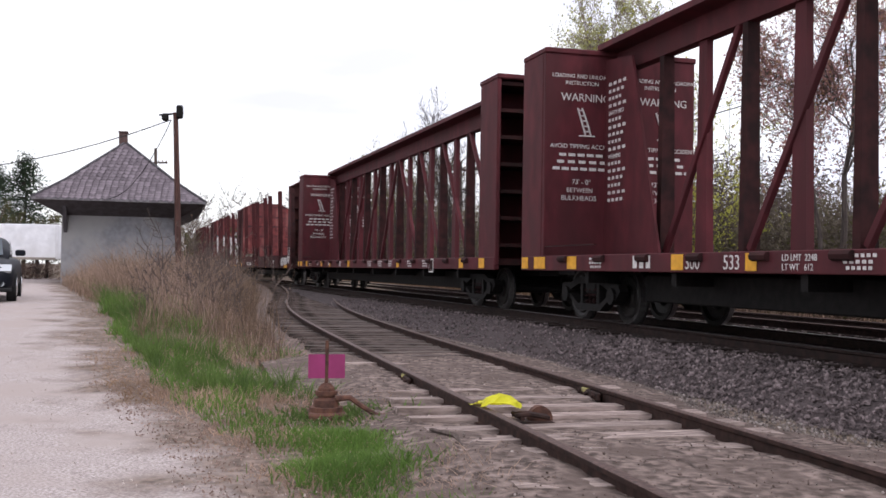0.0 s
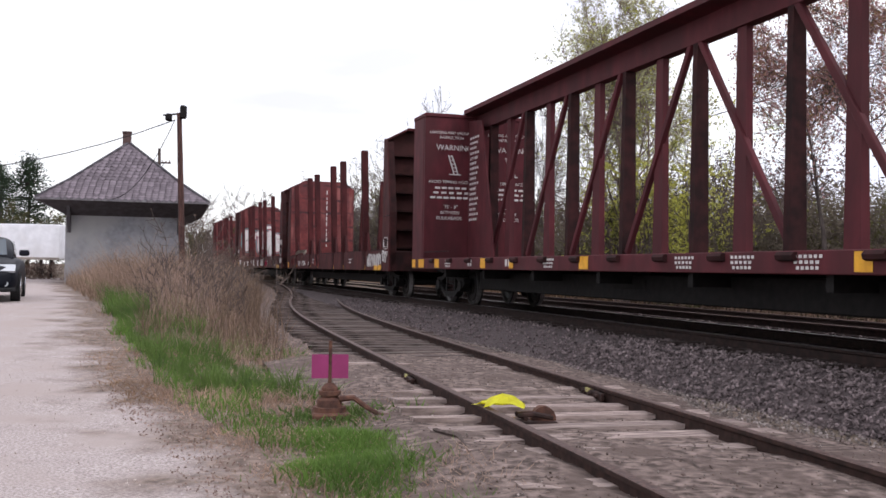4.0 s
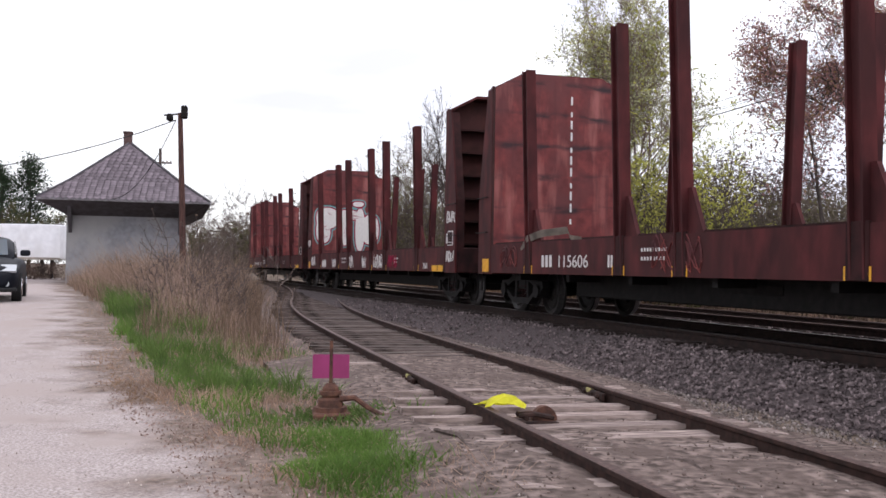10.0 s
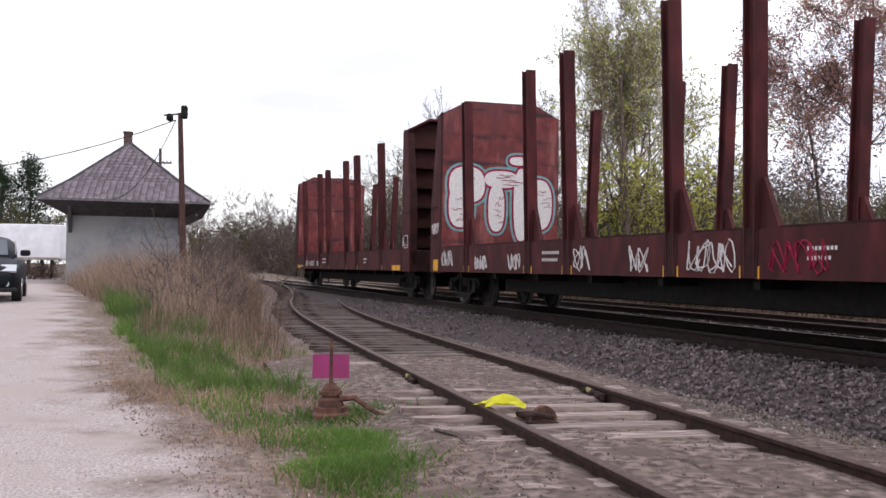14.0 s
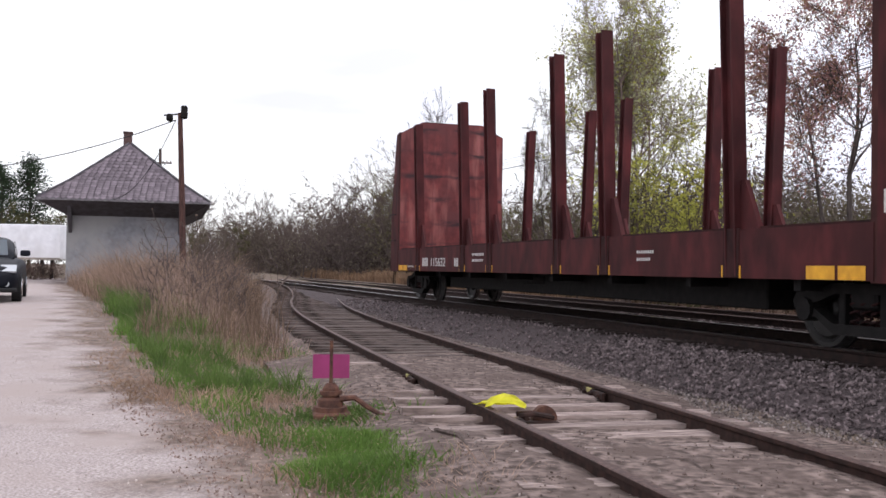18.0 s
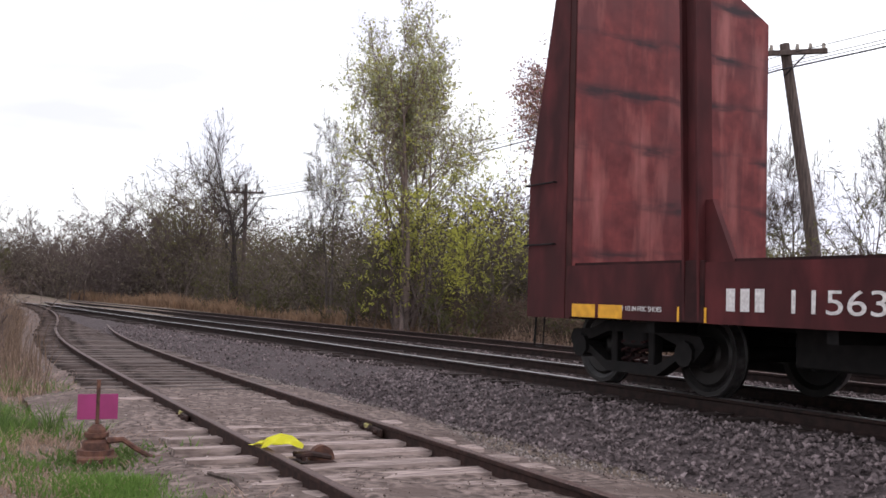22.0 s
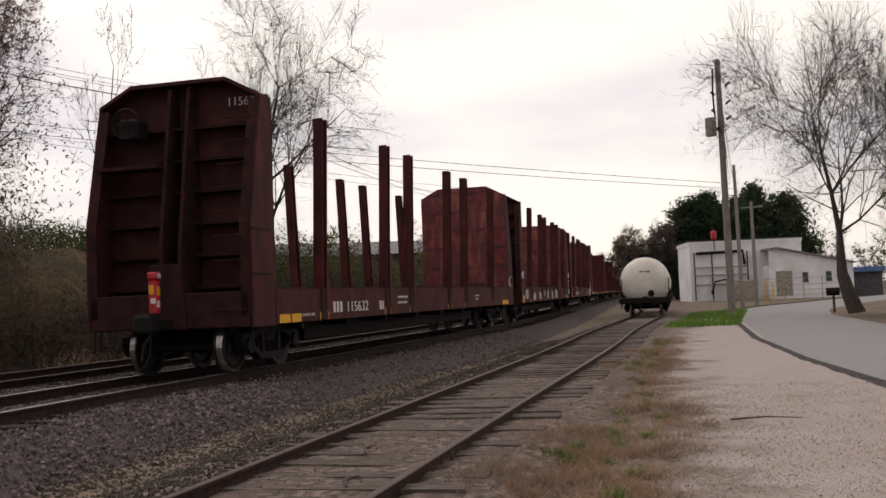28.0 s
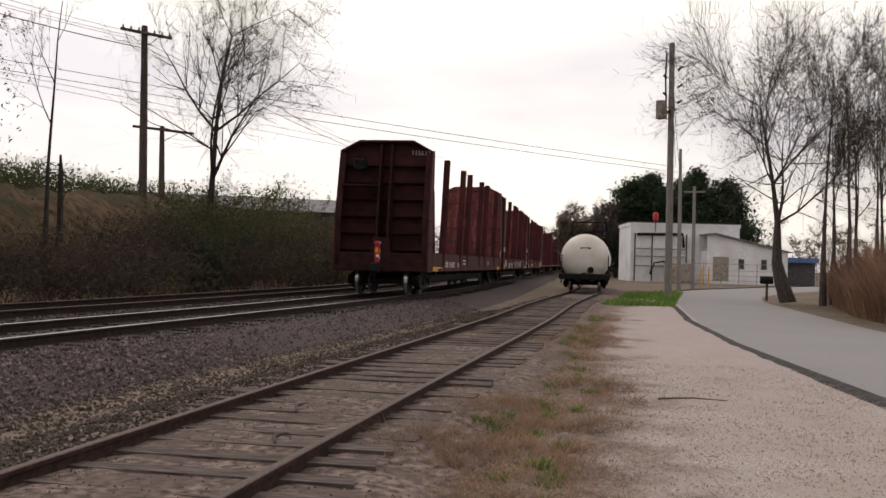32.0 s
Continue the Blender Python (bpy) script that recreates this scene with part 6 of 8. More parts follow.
for q in (-7.70, -7.78):
    part("hinge_arm", tubebm([(q, 1.94, -0.04), (q, 2.06, -0.03), (q, 2.22, -0.06)], 0.018, 6), M_RAIL, dr)
part("hinge_pin", tubebm([(-7.68, 2.0, -0.06), (-7.98, 2.0, -0.06)], 0.02, 6), M_RAIL, dr)
for x, o in ((-10.7, -G), (-9.4, G)):
    cy = siding_y(x)[0] + o
    k = thing("rail_clamp", "yellow-painted joint bar clamped to the siding rail", "rail clamp", "clamps on the siding")
    part("bar", boxbm((x - 0.3, cy + 0.02, -0.12), (x + 0.3, cy + 0.055, -0.045), 0.01), M_RAIL, k)
    part("bar", boxbm((x - 0.3, cy - 0.055, -0.12), (x + 0.3, cy - 0.02, -0.045), 0.01), M_RAIL, k)
    part("paint_mark", boxbm((x - 0.2, cy - 0.058, -0.09), (x - 0.06, cy + 0.058, -0.04), 0.01), M_PALEY, k, "splash of yellow paint")
    for q in (-0.2, 0.0, 0.2):
        part("bolt", tubebm([(x + q, cy - 0.09, -0.08), (x + q, cy + 0.09, -0.08)], 0.02, 6), M_RAIL, k)

# ---- left woods and the trees behind the tracks ----
conifer("pine_tree", "dark tall pine beyond the depot", (-87.6, -21.4, 0), 8.6, 2.9, 5, bare=0.32)
conifer("pine_tree", "dark tall pine beyond the depot", (-88.5, -19.4, 0), 9.3, 3.4, 6, bare=0.30)
woods("far_woods", "brown early-spring brush behind the trailer", [(-75 - 5 * (i % 3), -26 + i * 1.6, 0.3, 4.2, 1.4) for i in range(13)], 41, M_TWIG, M_LEAFD, 5200, 0.2)
woods("far_woods", "hazy brown and green spring woods along the line", [(-112 + (i * 7 % 20), -7 + i * 1.1, 0.2, 6.0 + 1.2 * math.sin(i * 1.9), 1.8) for i in range(18)], 42, M_TWIG, M_HAZE, 7000, 0.2, 7)
woods("far_woods", "purple-brown budding woods along the line", [(-88 + (i * 5 % 14), 4.5 + i * 0.75, 0.2, 6.8 + 1.2 * math.sin(i * 2.3), 1.3) for i in range(12)], 43, M_TWIG, M_PURP, 4200, 0.15, 7)
woods("far_woods", "yellow-green budding thicket along the line", [(-76 + (i * 3 % 8), 8.6 + i * 0.6, 0.2, 8.2 + 1.2 * math.sin(i * 1.7), 0.9) for i in range(7)], 44, M_TWIG, M_LEAFM, 3800, 0.13, 8)
woods("brush", "low mixed brush beyond the second track", [(-70 + i * 1.9, 10.2 + 2.2 * ((i * 7) % 5) / 5, 0.1, 2.6 + 1.2 * math.sin(i * 1.3), 0.9) for i in range(24)], 45, M_TWIG, M_LEAFD, 5200, 0.12, category="brush")
woods("brush", "dense grey-brown thicket below the yard", [(-30 + i * 1.1, 15.2 + 1.5 * ((i * 3) % 4) / 4, 0.2, 2.5 + 0.8 * math.sin(i * 2.1), 0.7) for i in range(15)], 46, M_TWIG, M_LEAFD, 5500, 0.09, 8, category="brush")
tree("tree", "bare tree with a dark straight trunk and fine twigs", (-54, 10.0, 0.2), 10.6, 3, M_LEAFR, 120, 0.07, stems=2, fan=0.25, r0=0.24, kids=(3, 3, 3), bark=M_BARKD, width=5.6)
pole("weathered telegraph pole among bare trees", (-56.4, 10.9, 0.2), (-56.2, 10.8, 7.2), 0.14, arms=((0.5, 1.1, 60),))
tree("tree", "slim grey tree with sparse pale buds", (-38.5, 10.9, 0.2), 8.6, 4, M_LEAFW, 900, 0.06, stems=2, fan=0.2, r0=0.1, kids=(3, 3, 3), bark=M_BARK, width=3.0)
tree("tree", "tall poplar flushing yellow-green low and pale at its crown", (-30.1, 10.9, 0.2), 10.6, 8, M_LEAFW, 2900, 0.135, 0.2, stems=6, fan=0.24, r0=0.13, kids=(4, 3, 3), up=0.12, leaf2=M_LEAFY, width=5.4, bark=M_DEADT)
woods("tree_skirt", "yellow-green leafy shoots round the poplar's foot", [(-30.6, 11.0, 0.1, 4.6, 0.7), (-29.1, 11.6, 0.1, 5.6, 0.7), (-28.4, 12.1, 0.1, 4.2, 0.6)], 47, M_TWIG, M_LEAFY, 2400, 0.115, 8, category="shrub")
tree("tree", "young tree hung with purple-brown buds and a few orange leaves", (-22.3, 13.4, 0.2), 8.2, 9, M_LEAFR, 2500, 0.105, 0.2, stems=2, fan=0.2, r0=0.10, kids=(4, 3, 3), leaf2=M_LEAFO, width=5.4)
pole("leaning dark telegraph pole with one crossarm and glass insulators", (-18.4, 16.9, 1.0), (-19.05, 16.2, 7.4), 0.17, arms=((0.25, 0.95, 50),), name="telegraph_pole")

thicket("thicket", "dense brown and olive spring thicket along the line", [(-118, -9, 0, 6.5), (-104, 0, 0, 6.2), (-92, 5.5, 0, 6.5), (-80, 10, 0, 6.5), (-70, 12.5, 0, 5.0)], 24000, 0.16, M_HAZE, 201, 2.0)
thicket("thicket", "purple-brown twiggy thicket along the line", [(-112, -6, 0, 5.4), (-96, 4, 0, 5.8), (-84, 8.6, 0, 6.2), (-76, 11, 0, 6.0)], 26000, 0.13, M_PURP, 202, 2.0)
thicket("thicket", "purple-brown twiggy thicket beyond the second track", [(-70, 12.5, 0, 6.0), (-54, 13.5, 0, 6.0), (-40, 14.5, 0, 5.6), (-31, 16, 0, 5.8), (-24.5, 17.8, 0, 3.6)], 22000, 0.11, M_PURP, 220, 0.8)
thicket("thicket", "tangled dark thicket beyond the second track", [(-66, 11, 0, 4.0), (-50, 12, 0, 4.0), (-38, 13, 0, 4.2), (-30, 14.5, 0, 4.8), (-24, 16, 0, 3.2), (-19.5, 16.5, 0, 1.4)], 30000, 0.10, M_HAZE, 203, 0.9)
thicket("thicket", "olive undergrowth beyond the second track", [(-66, 13, 0, 5.6), (-48, 14.5, 0, 5.6), (-34, 16, 0, 5.8), (-26, 18.2, 0, 3.8), (-21.5, 19.5, 0.5, 1.8)], 30000, 0.12, M_LEAFO2, 204, 1.0)

thicket("brush", "low brown dead growth below the parked trailer", [(-57, -24, 0.2, 1.0), (-56, -17, 0.2, 1.0), (-54, -10.5, 0.2, 1.1)], 5000, 0.09, M_DRYD, 218, 0.5)
blades("dry_grass", "straw-tan grass along the far side of the line", 7000, lambda R: (lambda x: (x, main_y(x)[0] + SECOND + 2.3 + abs(R.gauss(0, 0.9))))(R.uniform(-90, -28)), (0.25, 0.7), M_DRYO, 219, 0.03, 0.35)

# ---- yard behind the retaining wall ----
def wall_y(x):
    return main_y(x)[0] + 8.0


vs, fs = [], []
wx = frange(-60, 60, 2.0)
for x in wx:
    for j, yo in enumerate((0.10, 0.3, 3, 6, 10, 15, 25, 45, 90, 250)):
        y = wall_y(max(min(x, 40), -40)) + yo
        lift = sstep(-34, -24, x) * sstep(26, 8, x)
        z = -0.15 + lift * (1.34 + 0.61 * sstep(0, 18, yo)) + 0.8 * sstep(18, 60, yo) + 0.02
        z = z if j else -0.4
        vs.append((x, y, z + 0.05 * noise.noise(Vector((x * .5, y * .5, 1)))))
for i in range(len(wx) - 1):
    for j in range(9):
        a = i * 10 + j
        fs.append((a, a + 10, a + 11, a + 1))
tagged(raw("yard_ground", vs, fs, M_YARD, smooth=True), "raised rough yard ground with patchy grass", "ground", "", "structure")
wl_t = thing("retaining_wall", "stained concrete retaining wall below the yard", "wall", "", "structure")
x = -17.2
k = 0
while x < -1.2:
    w = 2.3
    y0, y1 = wall_y(x), wall_y(x + w - 0.02)
    bm = bmesh.new()
    a, b = Vector((x, y0, 0)), Vector((x + w - 0.02, y1, 0))
    d = (b - a).normalized()
    nrm = Vector((-d.y, d.x, 0))
    m = Matrix((d, nrm, Vector((0, 0, 1)))).transposed().to_4x4()
    m.translation = a
    box(bm, (0, 0, -0.3), ((b - a).length, 0.35, 1.22 + 0.04 * math.sin(k * 2.2)), 0.02, m)
    part("panel", bm, M_CONC, wl_t)
    if k == 2:
        part("painted_patch", boxbm((0.35, -0.004, 0.3), (1.75, 0.002, 0.8), 0, m), mat("faded_red_paint", (0.085, 0.032, 0.030), (0.05, 0.03, 0.028), scale=4, bump=0), wl_t, "faded red painted patch")
    x += w
    k += 1
bk = thing("concrete_block", "pale weathered concrete block standing before the wall", "concrete block")
bm = boxbm((-14.75, wall_y(-14) - 0.75, -0.1), (-13.55, wall_y(-14) - 0.05, 0.98), 0.1)
part("block", bm, M_CONCL, bk)
for i in range(4):
    tl = thing("old_timber", "dark old timber stacked beside the concrete block", "timber", "old timbers")
    part("beam", boxbm((-17.0 + 0.1 * (i % 2), wall_y(-16) - 0.55, -0.05 + i * 0.25), (-14.95, wall_y(-16) - 0.25, 0.19 + i * 0.25), 0.02), M_TIED, tl)
blades("grass", "bright spring grass on the edge of the yard", 12000, lambda R: (lambda x: (x, wall_y(x) + 0.3 + abs(R.gauss(0, 4.0))))(R.uniform(-17, -5.5)), (0.06, 0.18), M_GRASS, 51, 0.02, 0.5, lambda x, y: 1.22 + 0.61 * sstep(0, 18, y - wall_y(x)))
blades("dry_grass", "dead tan grass mixed along the edge of the yard", 7000, lambda R: (lambda x: (x, wall_y(x) + 0.1 + abs(R.gauss(0, 2.0))))(R.uniform(-17, 1)), (0.08, 0.3), M_DRYB, 52, 0.014, 0.6, lambda x, y: 1.22 + 0.61 * sstep(0, 18, y - wall_y(x)))
thicket("brush", "brown tangle hiding the foot of the yard slope", [(-34, wall_y(-34) - 0.8, 0, 1.7), (-27, wall_y(-27) - 0.7, 0, 1.7), (-21, wall_y(-21) - 0.6, 0, 1.9), (-17, wall_y(-17) - 0.4, 0, 1.2)], 9000, 0.07, M_BRAM, 211, 0.5)
blades("dry_weeds", "thin brown dead weeds along the foot of the wall", 9000, lambda R: (lambda x: (x, wall_y(x) - 0.1 - abs(R.gauss(0, 0.5))))(R.uniform(-17, 0)), (0.15, 0.9), M_BRAM, 213, 0.008, 0.3, category="weeds")
random.seed(52)
dead = thing("dead_branch", "pale dead branch leaning against the wall", "branch")
part("limb", tubebm([(-13.2, wall_y(-12) - 1.6, 0.05), (-12.2, wall_y(-12) - 0.7, 0.5), (-11.4, wall_y(-11.4) - 0.3, 0.85), (-11.3, wall_y(-11) - 0.1, 1.5), (-11.0, wall_y(-11), 1.9)], [0.06, 0.06, 0.05, 0.04, 0.015], 7), M_LOG, dead)
part("limb", tubebm([(-12.2, wall_y(-12) - 0.7, 0.5), (-12.0, wall_y(-12) - 0.8, 0.1), (-11.7, wall_y(-12) - 0.9, -0.1)], [0.04, 0.03, 0.012], 6), M_LOG, dead)


def stack(x, y, z, nx, nz, sx, sy, sz, material, seed, label, ang=-28):
    """A pile of wrapped pallets of block."""
    random.seed(seed)
    t = thing("block_pile", label, "building blocks", "piles in the yard", "", pose(x, y, z, 0, 0, ang))
    for i in range(nx):
        h = nz[i] if isinstance(nz, (list, tuple)) else nz
        for k in range(h):
            j = random.uniform(-.04, .04)
            o = part("pallet_load", boxbm((i * (sx + 0.08) + j, -sy / 2 + j, k * sz + 0.09), (i * (sx + 0.08) + sx + j, sy / 2 + j, (k + 1) * sz), 0.05), material, t)
            part("pallet", boxbm((i * (sx + 0.08), -sy / 2, k * sz), (i * (sx + 0.08) + sx, sy / 2, k * sz + 0.085)), M_CRATE, o)
    return t


WL = "grey plastic-wrapped pallets of concrete block, stacked"
stack(-17.4, 31.5, 1.8, 1, 3, 1.9, 1.3, 0.98, M_WRAP, 61, WL)
stack(-15.6, 32.6, 1.8, 3, [2, 3, 2], 1.25, 1.1, 0.8, M_WRAP, 62, WL)
stack(-14.6, 31.6, 1.8, 1, 1, 1.0, 1.0, 0.8, M_WRAP, 63, WL)
stack(-11.6, 33.6, 1.85, 1, 1, 0.9, 0.9, 0.7, M_WRAP, 64, WL)
stack(-10.9, 35.2, 1.85, 3, [2, 2, 1], 1.3, 1.1, 0.72, M_CRATE, 65, "brown pallets of paving block, stacked", -15)
stack(-9.0, 33.0, 1.85, 1, 1, 1.8, 1.1, 0.95, M_CRATE, 66, "tan pallet of paving block", -15)
stack(-7.1, 32.4, 1.9, 3, [3, 3, 3], 1.65, 1.2, 0.98, M_WRAP, 67, WL, 2)
stack(-28.8, 30.7, 1.7, 2, [1, 2], 1.2, 1.1, 0.75, M_WRAP, 68, WL)
stack(-30.9, 29.4, 1.6, 2, 1, 1.1, 1.1, 0.7, M_CRATE, 69, "brown pallets of paving block, stacked")
stack(-27.7, 36.8, 1.8, 1, 2, 1.3, 1.1, 0.7, M_WRAP, 70, WL)
stack(-25.1, 38.6, 1.9, 3, [2, 1, 1], 1.2, 1.1, 0.6, M_WRAP, 71, WL)
stack(-32.9, 26.2, 1.4, 2, [2, 1], 1.1, 1.0, 0.75, M_WRAP, 72, WL)
stack(-35.4, 25.4, 1.4, 2, 1, 1.1, 1.0, 0.6, M_WRAP, 73, WL)
stack(-0.5, 40.2, 2.4, 1, 2, 1.3, 1.2, 1.45, M_CRATE, 74, "tall ochre crates in the yard", 5)
# far trees round the yard
for i, (x, y, h, sd) in enumerate(((-53, 53.5, 13.2, 11), (-48, 57.5, 11.0, 12), (-43, 60, 10.0, 13), (-37, 59.3, 12.4, 14), (-34, 63, 11.4, 15), (-28, 66, 12.0, 16), (-24, 69, 12.6, 17), (-58, 50, 12.4, 18))):
    tree("tree", "bare grey spring tree at the back of the yard", (x, y, 1.5), h + 0.6, sd, M_LEAFO if i % 3 == 1 else M_LEAFW, 110, 0.13, 0.25, stems=2, fan=0.3, r0=0.24, kids=(4, 3, 3), ratio=0.6, first=0.2, group="trees behind the yard", width=8.0)
woods("far_woods", "hazy grey-brown treeline behind the yard", [(-75 + i * 3.6, 88 + 6 * ((i * 5) % 4), 1.0, 9.5 + 2.2 * math.sin(i * 1.7), 2.4) for i in range(34)], 48, M_TWIG, M_LEAFO, 7000, 0.3)
woods("far_woods", "olive undergrowth behind the yard", [(-62 + i * 2.6, 58 + 5 * ((i * 5) % 4), 1.5, 4.0 + 1.0 * math.sin(i * 1.7), 1.6) for i in range(24)], 49, M_TWIG, M_HAZE, 9000, 0.22)

thicket("thicket", "brown and olive scrub closing the back of the yard", [(-80, 44, 1, 4), (-62, 58, 1.5, 3.5), (-46, 66, 1.8, 3.2), (-28, 74, 2, 3.2), (-8, 82, 2, 5), (14, 86, 2, 4)], 26000, 0.24, M_HAZE, 205, 2.2)
thicket("thicket", "grey twiggy scrub closing the back of the yard", [(-80, 48, 1, 5.5), (-62, 62, 1.5, 5), (-46, 70, 1.8, 5), (-28, 80, 2, 5), (-8, 92, 2, 7.5), (20, 96, 2, 6.5), (40, 90, 1, 6)], 20000, 0.2, M_DRYD, 206, 2.4)

# ---- opposite the camera: budding tree, bramble bank, bare tree and pole ----
tree("tree", "spreading young tree just breaking bud above the wall", (-3.6, 19.3, 0.9), 7.0, 21, M_LEAFW, 900, 0.05, 0.06, stems=1, wild=0.12, up=0.05, r0=0.14, kids=(4, 3, 3), first=0.27, ratio=0.6, bark=M_BARKD, width=5.0, lean=(-0.1, 0))
bank_spots = [(-2.6 + i * 0.62, wall_y(-2.6 + i * 0.62) + 0.1 + 1.3 * ((i * 7) % 5) / 5, 0.15, 1.6 + 0.35 * math.sin(i * 1.9), 0.45) for i in range(39)]
woods("bramble", "dense dead brown bramble and vines over the bank", bank_spots, 53, M_BRAM, M_BRAM, 14000, 0.075, 11, category="brush")
thicket("bramble", "dense dead brown bramble covering the bank", [(-4.0, wall_y(-4) - 0.1, 0.1, 0.7), (-2, wall_y(-2) + 0.0, 0.1, 1.5), (0.5, wall_y(0.5) + 0.1, 0.1, 2.0), (3, wall_y(3) + 0.3, 0.1, 2.6), (6, wall_y(6) + 0.4, 0.1, 2.7), (14, wall_y(14) + 0.4, 0.1, 2.7), (24, wall_y(24) + 0.4, 0.1, 2.6)], 46000, 0.055, M_BRAM, 207, 0.55, sprig=M_DRYB)
thicket("bramble", "olive shoots threading the brambles", [(1.5, wall_y(1.5) + 0.2, 0.1, 1.6), (6, wall_y(6) + 0.2, 0.1, 2.0), (14, wall_y(14) + 0.3, 0.1, 1.9), (22, wall_y(22) + 0.2, 0.1, 1.8)], 7000, 0.05, M_LEAFD, 221, 0.6)
thicket("brush", "pale olive scrub behind the bramble bank", [(-1, 24, 1.2, 1.9), (3, 27, 1.4, 2.0), (7, 28, 1.3, 1.0), (12, 29, 1.2, 0.9)], 5000, 0.09, M_LEAFM, 222, 1.0)
thicket("brush", "grey-brown twiggy scrub behind the bramble bank", [(-3, 30, 1.4, 3.0), (2, 34, 1.6, 3.0), (6, 38, 1.6, 3.4)], 6000, 0.10, M_HAZE, 223, 1.2)
thicket("brush", "brown twiggy woods closing the view behind the line", [(14.5, 22.5, 0.6, 5.4), (19, 22, 0.6, 6.2), (25, 21.5, 0.8, 6.0)], 15000, 0.10, M_HAZE, 224, 1.0)
thicket("brush", "olive spring woods closing the view behind the line", [(14.5, 24.5, 0.6, 6.2), (19, 24, 0.6, 7.0), (25, 23.5, 0.8, 6.6)], 9000, 0.11, M_LEAFO2, 225, 1.0)
thicket("bramble", "weedy bank top behind the brambles", [(-2, wall_y(-2) + 1.8, 1.0, 1.0), (6, wall_y(6) + 2, 1.0, 1.1), (16, wall_y(16) + 2.2, 1.0, 1.2), (24, wall_y(24) + 2, 0.8, 1.6)], 14000, 0.07, M_LEAFD, 208, 0.9)
strip("bramble_bank", frange(-1.5, 40, 1.0), lambda x: wall_y(min(x, 36)), lambda x: 0.0, [(-1.0, -0.1), (-0.2, 0.25), (0.6, 0.95), (2.0, 1.35), (6, 1.5)], M_BANK, "steep brown bank under dead brambles", "bank")
tree("tree", "bare dark tree with wide crooked limbs", (7.9, 19.3, 0.7), 9.6, 22, None, 0, stems=1, r0=0.2, kids=(5, 4, 4), first=0.40, wild=0.16, up=-0.03, ratio=0.74, bark=M_BARKD, width=11.0)
random.seed(5)
vine = thing("dead_vine", "dead grey-brown vine stems hanging down the trunk", "vine")
for k in range(6):
    a = random.uniform(-1.0, 1.0)
    part("stem", tubebm([(7.9 + a * 0.12, 18.95, 4.2), (7.9 + a * 0.2, 18.7, 2.9), (7.9 + a * 0.5, 17.8, 1.9), (7.9 + a * 1.15, 17.0, 0.7)], [0.018, 0.018, 0.014, 0.006], 5), M_BARK, vine)
pole("tall dark telegraph pole behind a bare tree", (10.2, 21.7, 0.7), (10.75, 21.4, 9.0), 0.19, arms=((0.2, 1.1, 35),), name="telegraph_pole", insul=False)
pole("distant telegraph pole with a wide crossarm", (22.8, 66.2, 1), (22.8, 66.2, 11.2), 0.16, arms=((0.2, 2.2, 0),), insul=False)
# Thin distant uprights built as poles; the head boxes are added.
for i, (x, y, h) in enumerate(((13.5, 119, 26), (16.2, 119, 25), (20.4, 118, 24), (9.5, 119, 19), (10.8, 119, 22), (12.0, 119, 17), (14.8, 119, 17))):
    mt = thing("light_mast", "thin distant upright against the sky", "mast", "masts")
    part("shaft", tubebm([(x, y, 0), (x, y, h)], [0.12, 0.06], 6), M_POLEG, mt)
    part("head", boxbm((x - 0.16, y - 0.1, h - 0.3), (x + 0.16, y + 0.1, h + 0.2), 0.05), M_STEEL, mt)
woods("far_woods", "pale grey bushy trees in the distance", [(2 + i * 1.9, 56 + 3 * (i % 3), 1.2, 6.0 + 1.2 * math.sin(i * 1.4), 1.2) for i in range(9)], 54, M_TWIG, M_LEAFW, 4200, 0.14, 9)
woods("far_woods", "low green distant brush", [(-4 + i * 2.6, 74 + 4 * (i % 3), 1.8, 4.0 + math.sin(i), 1.6) for i in range(16)], 55, M_TWIG, M_LEAFD, 5000, 0.22)
for x0, x1, y, mm, lb in ((18.8, 25.2, 93, M_BLUE, "blue shipping containers in a distant yard"), (27, 34.6, 90, M_ORANGE, "ochre freight container in a distant yard")):
    ct = thing("container", lb, "container", "containers")
    part("box", boxbm((x0, y, 4.6), (x1, y + 2.4, 8.0 if mm is M_ORANGE else 7.6), 0.05), mm, ct)
    bm = bmesh.new()
    q = x0 + 0.2
    while q < x1 - 0.2:
        box(bm, (q, y - 0.05, 4.75), (q + 0.18, y, 7.4))
        q += 0.4
    part("corrugation", bm, mm, ct)
    part("plinth", boxbm((x0, y, 0.5), (x1, y + 2.4, 4.6)), M_CONC, ct)
tree("tree", "leafy willow flushing soft green", (20.6, 30.2, 0.6), 8.0, 24, M_LEAFY, 6500, 0.11, 0.25, stems=4, fan=0.35, r0=0.16, kids=(4, 3, 3), bark=M_BARKD, leaf2=M_LEAFD, width=5.0)
woods("brush", "tangled olive brush behind the telegraph pole", [(11.5 + i * 1.1, 24.5 + 2 * ((i * 3) % 4) / 2, 0.7, 4.4 + math.sin(i * 1.7), 1.0) for i in range(9)], 56, M_TWIG, M_LEAFD, 5200, 0.11, 6, category="brush")
woods("brush", "fresh green shoots at the foot of the bank", [(10.8 + i * 0.7, wall_y(11 + i * 0.7) - 1.3, 0.0, 0.7, 0.4) for i in range(8)], 57, M_TWIG, M_LEAFY, 1500, 0.06, 5, category="brush")
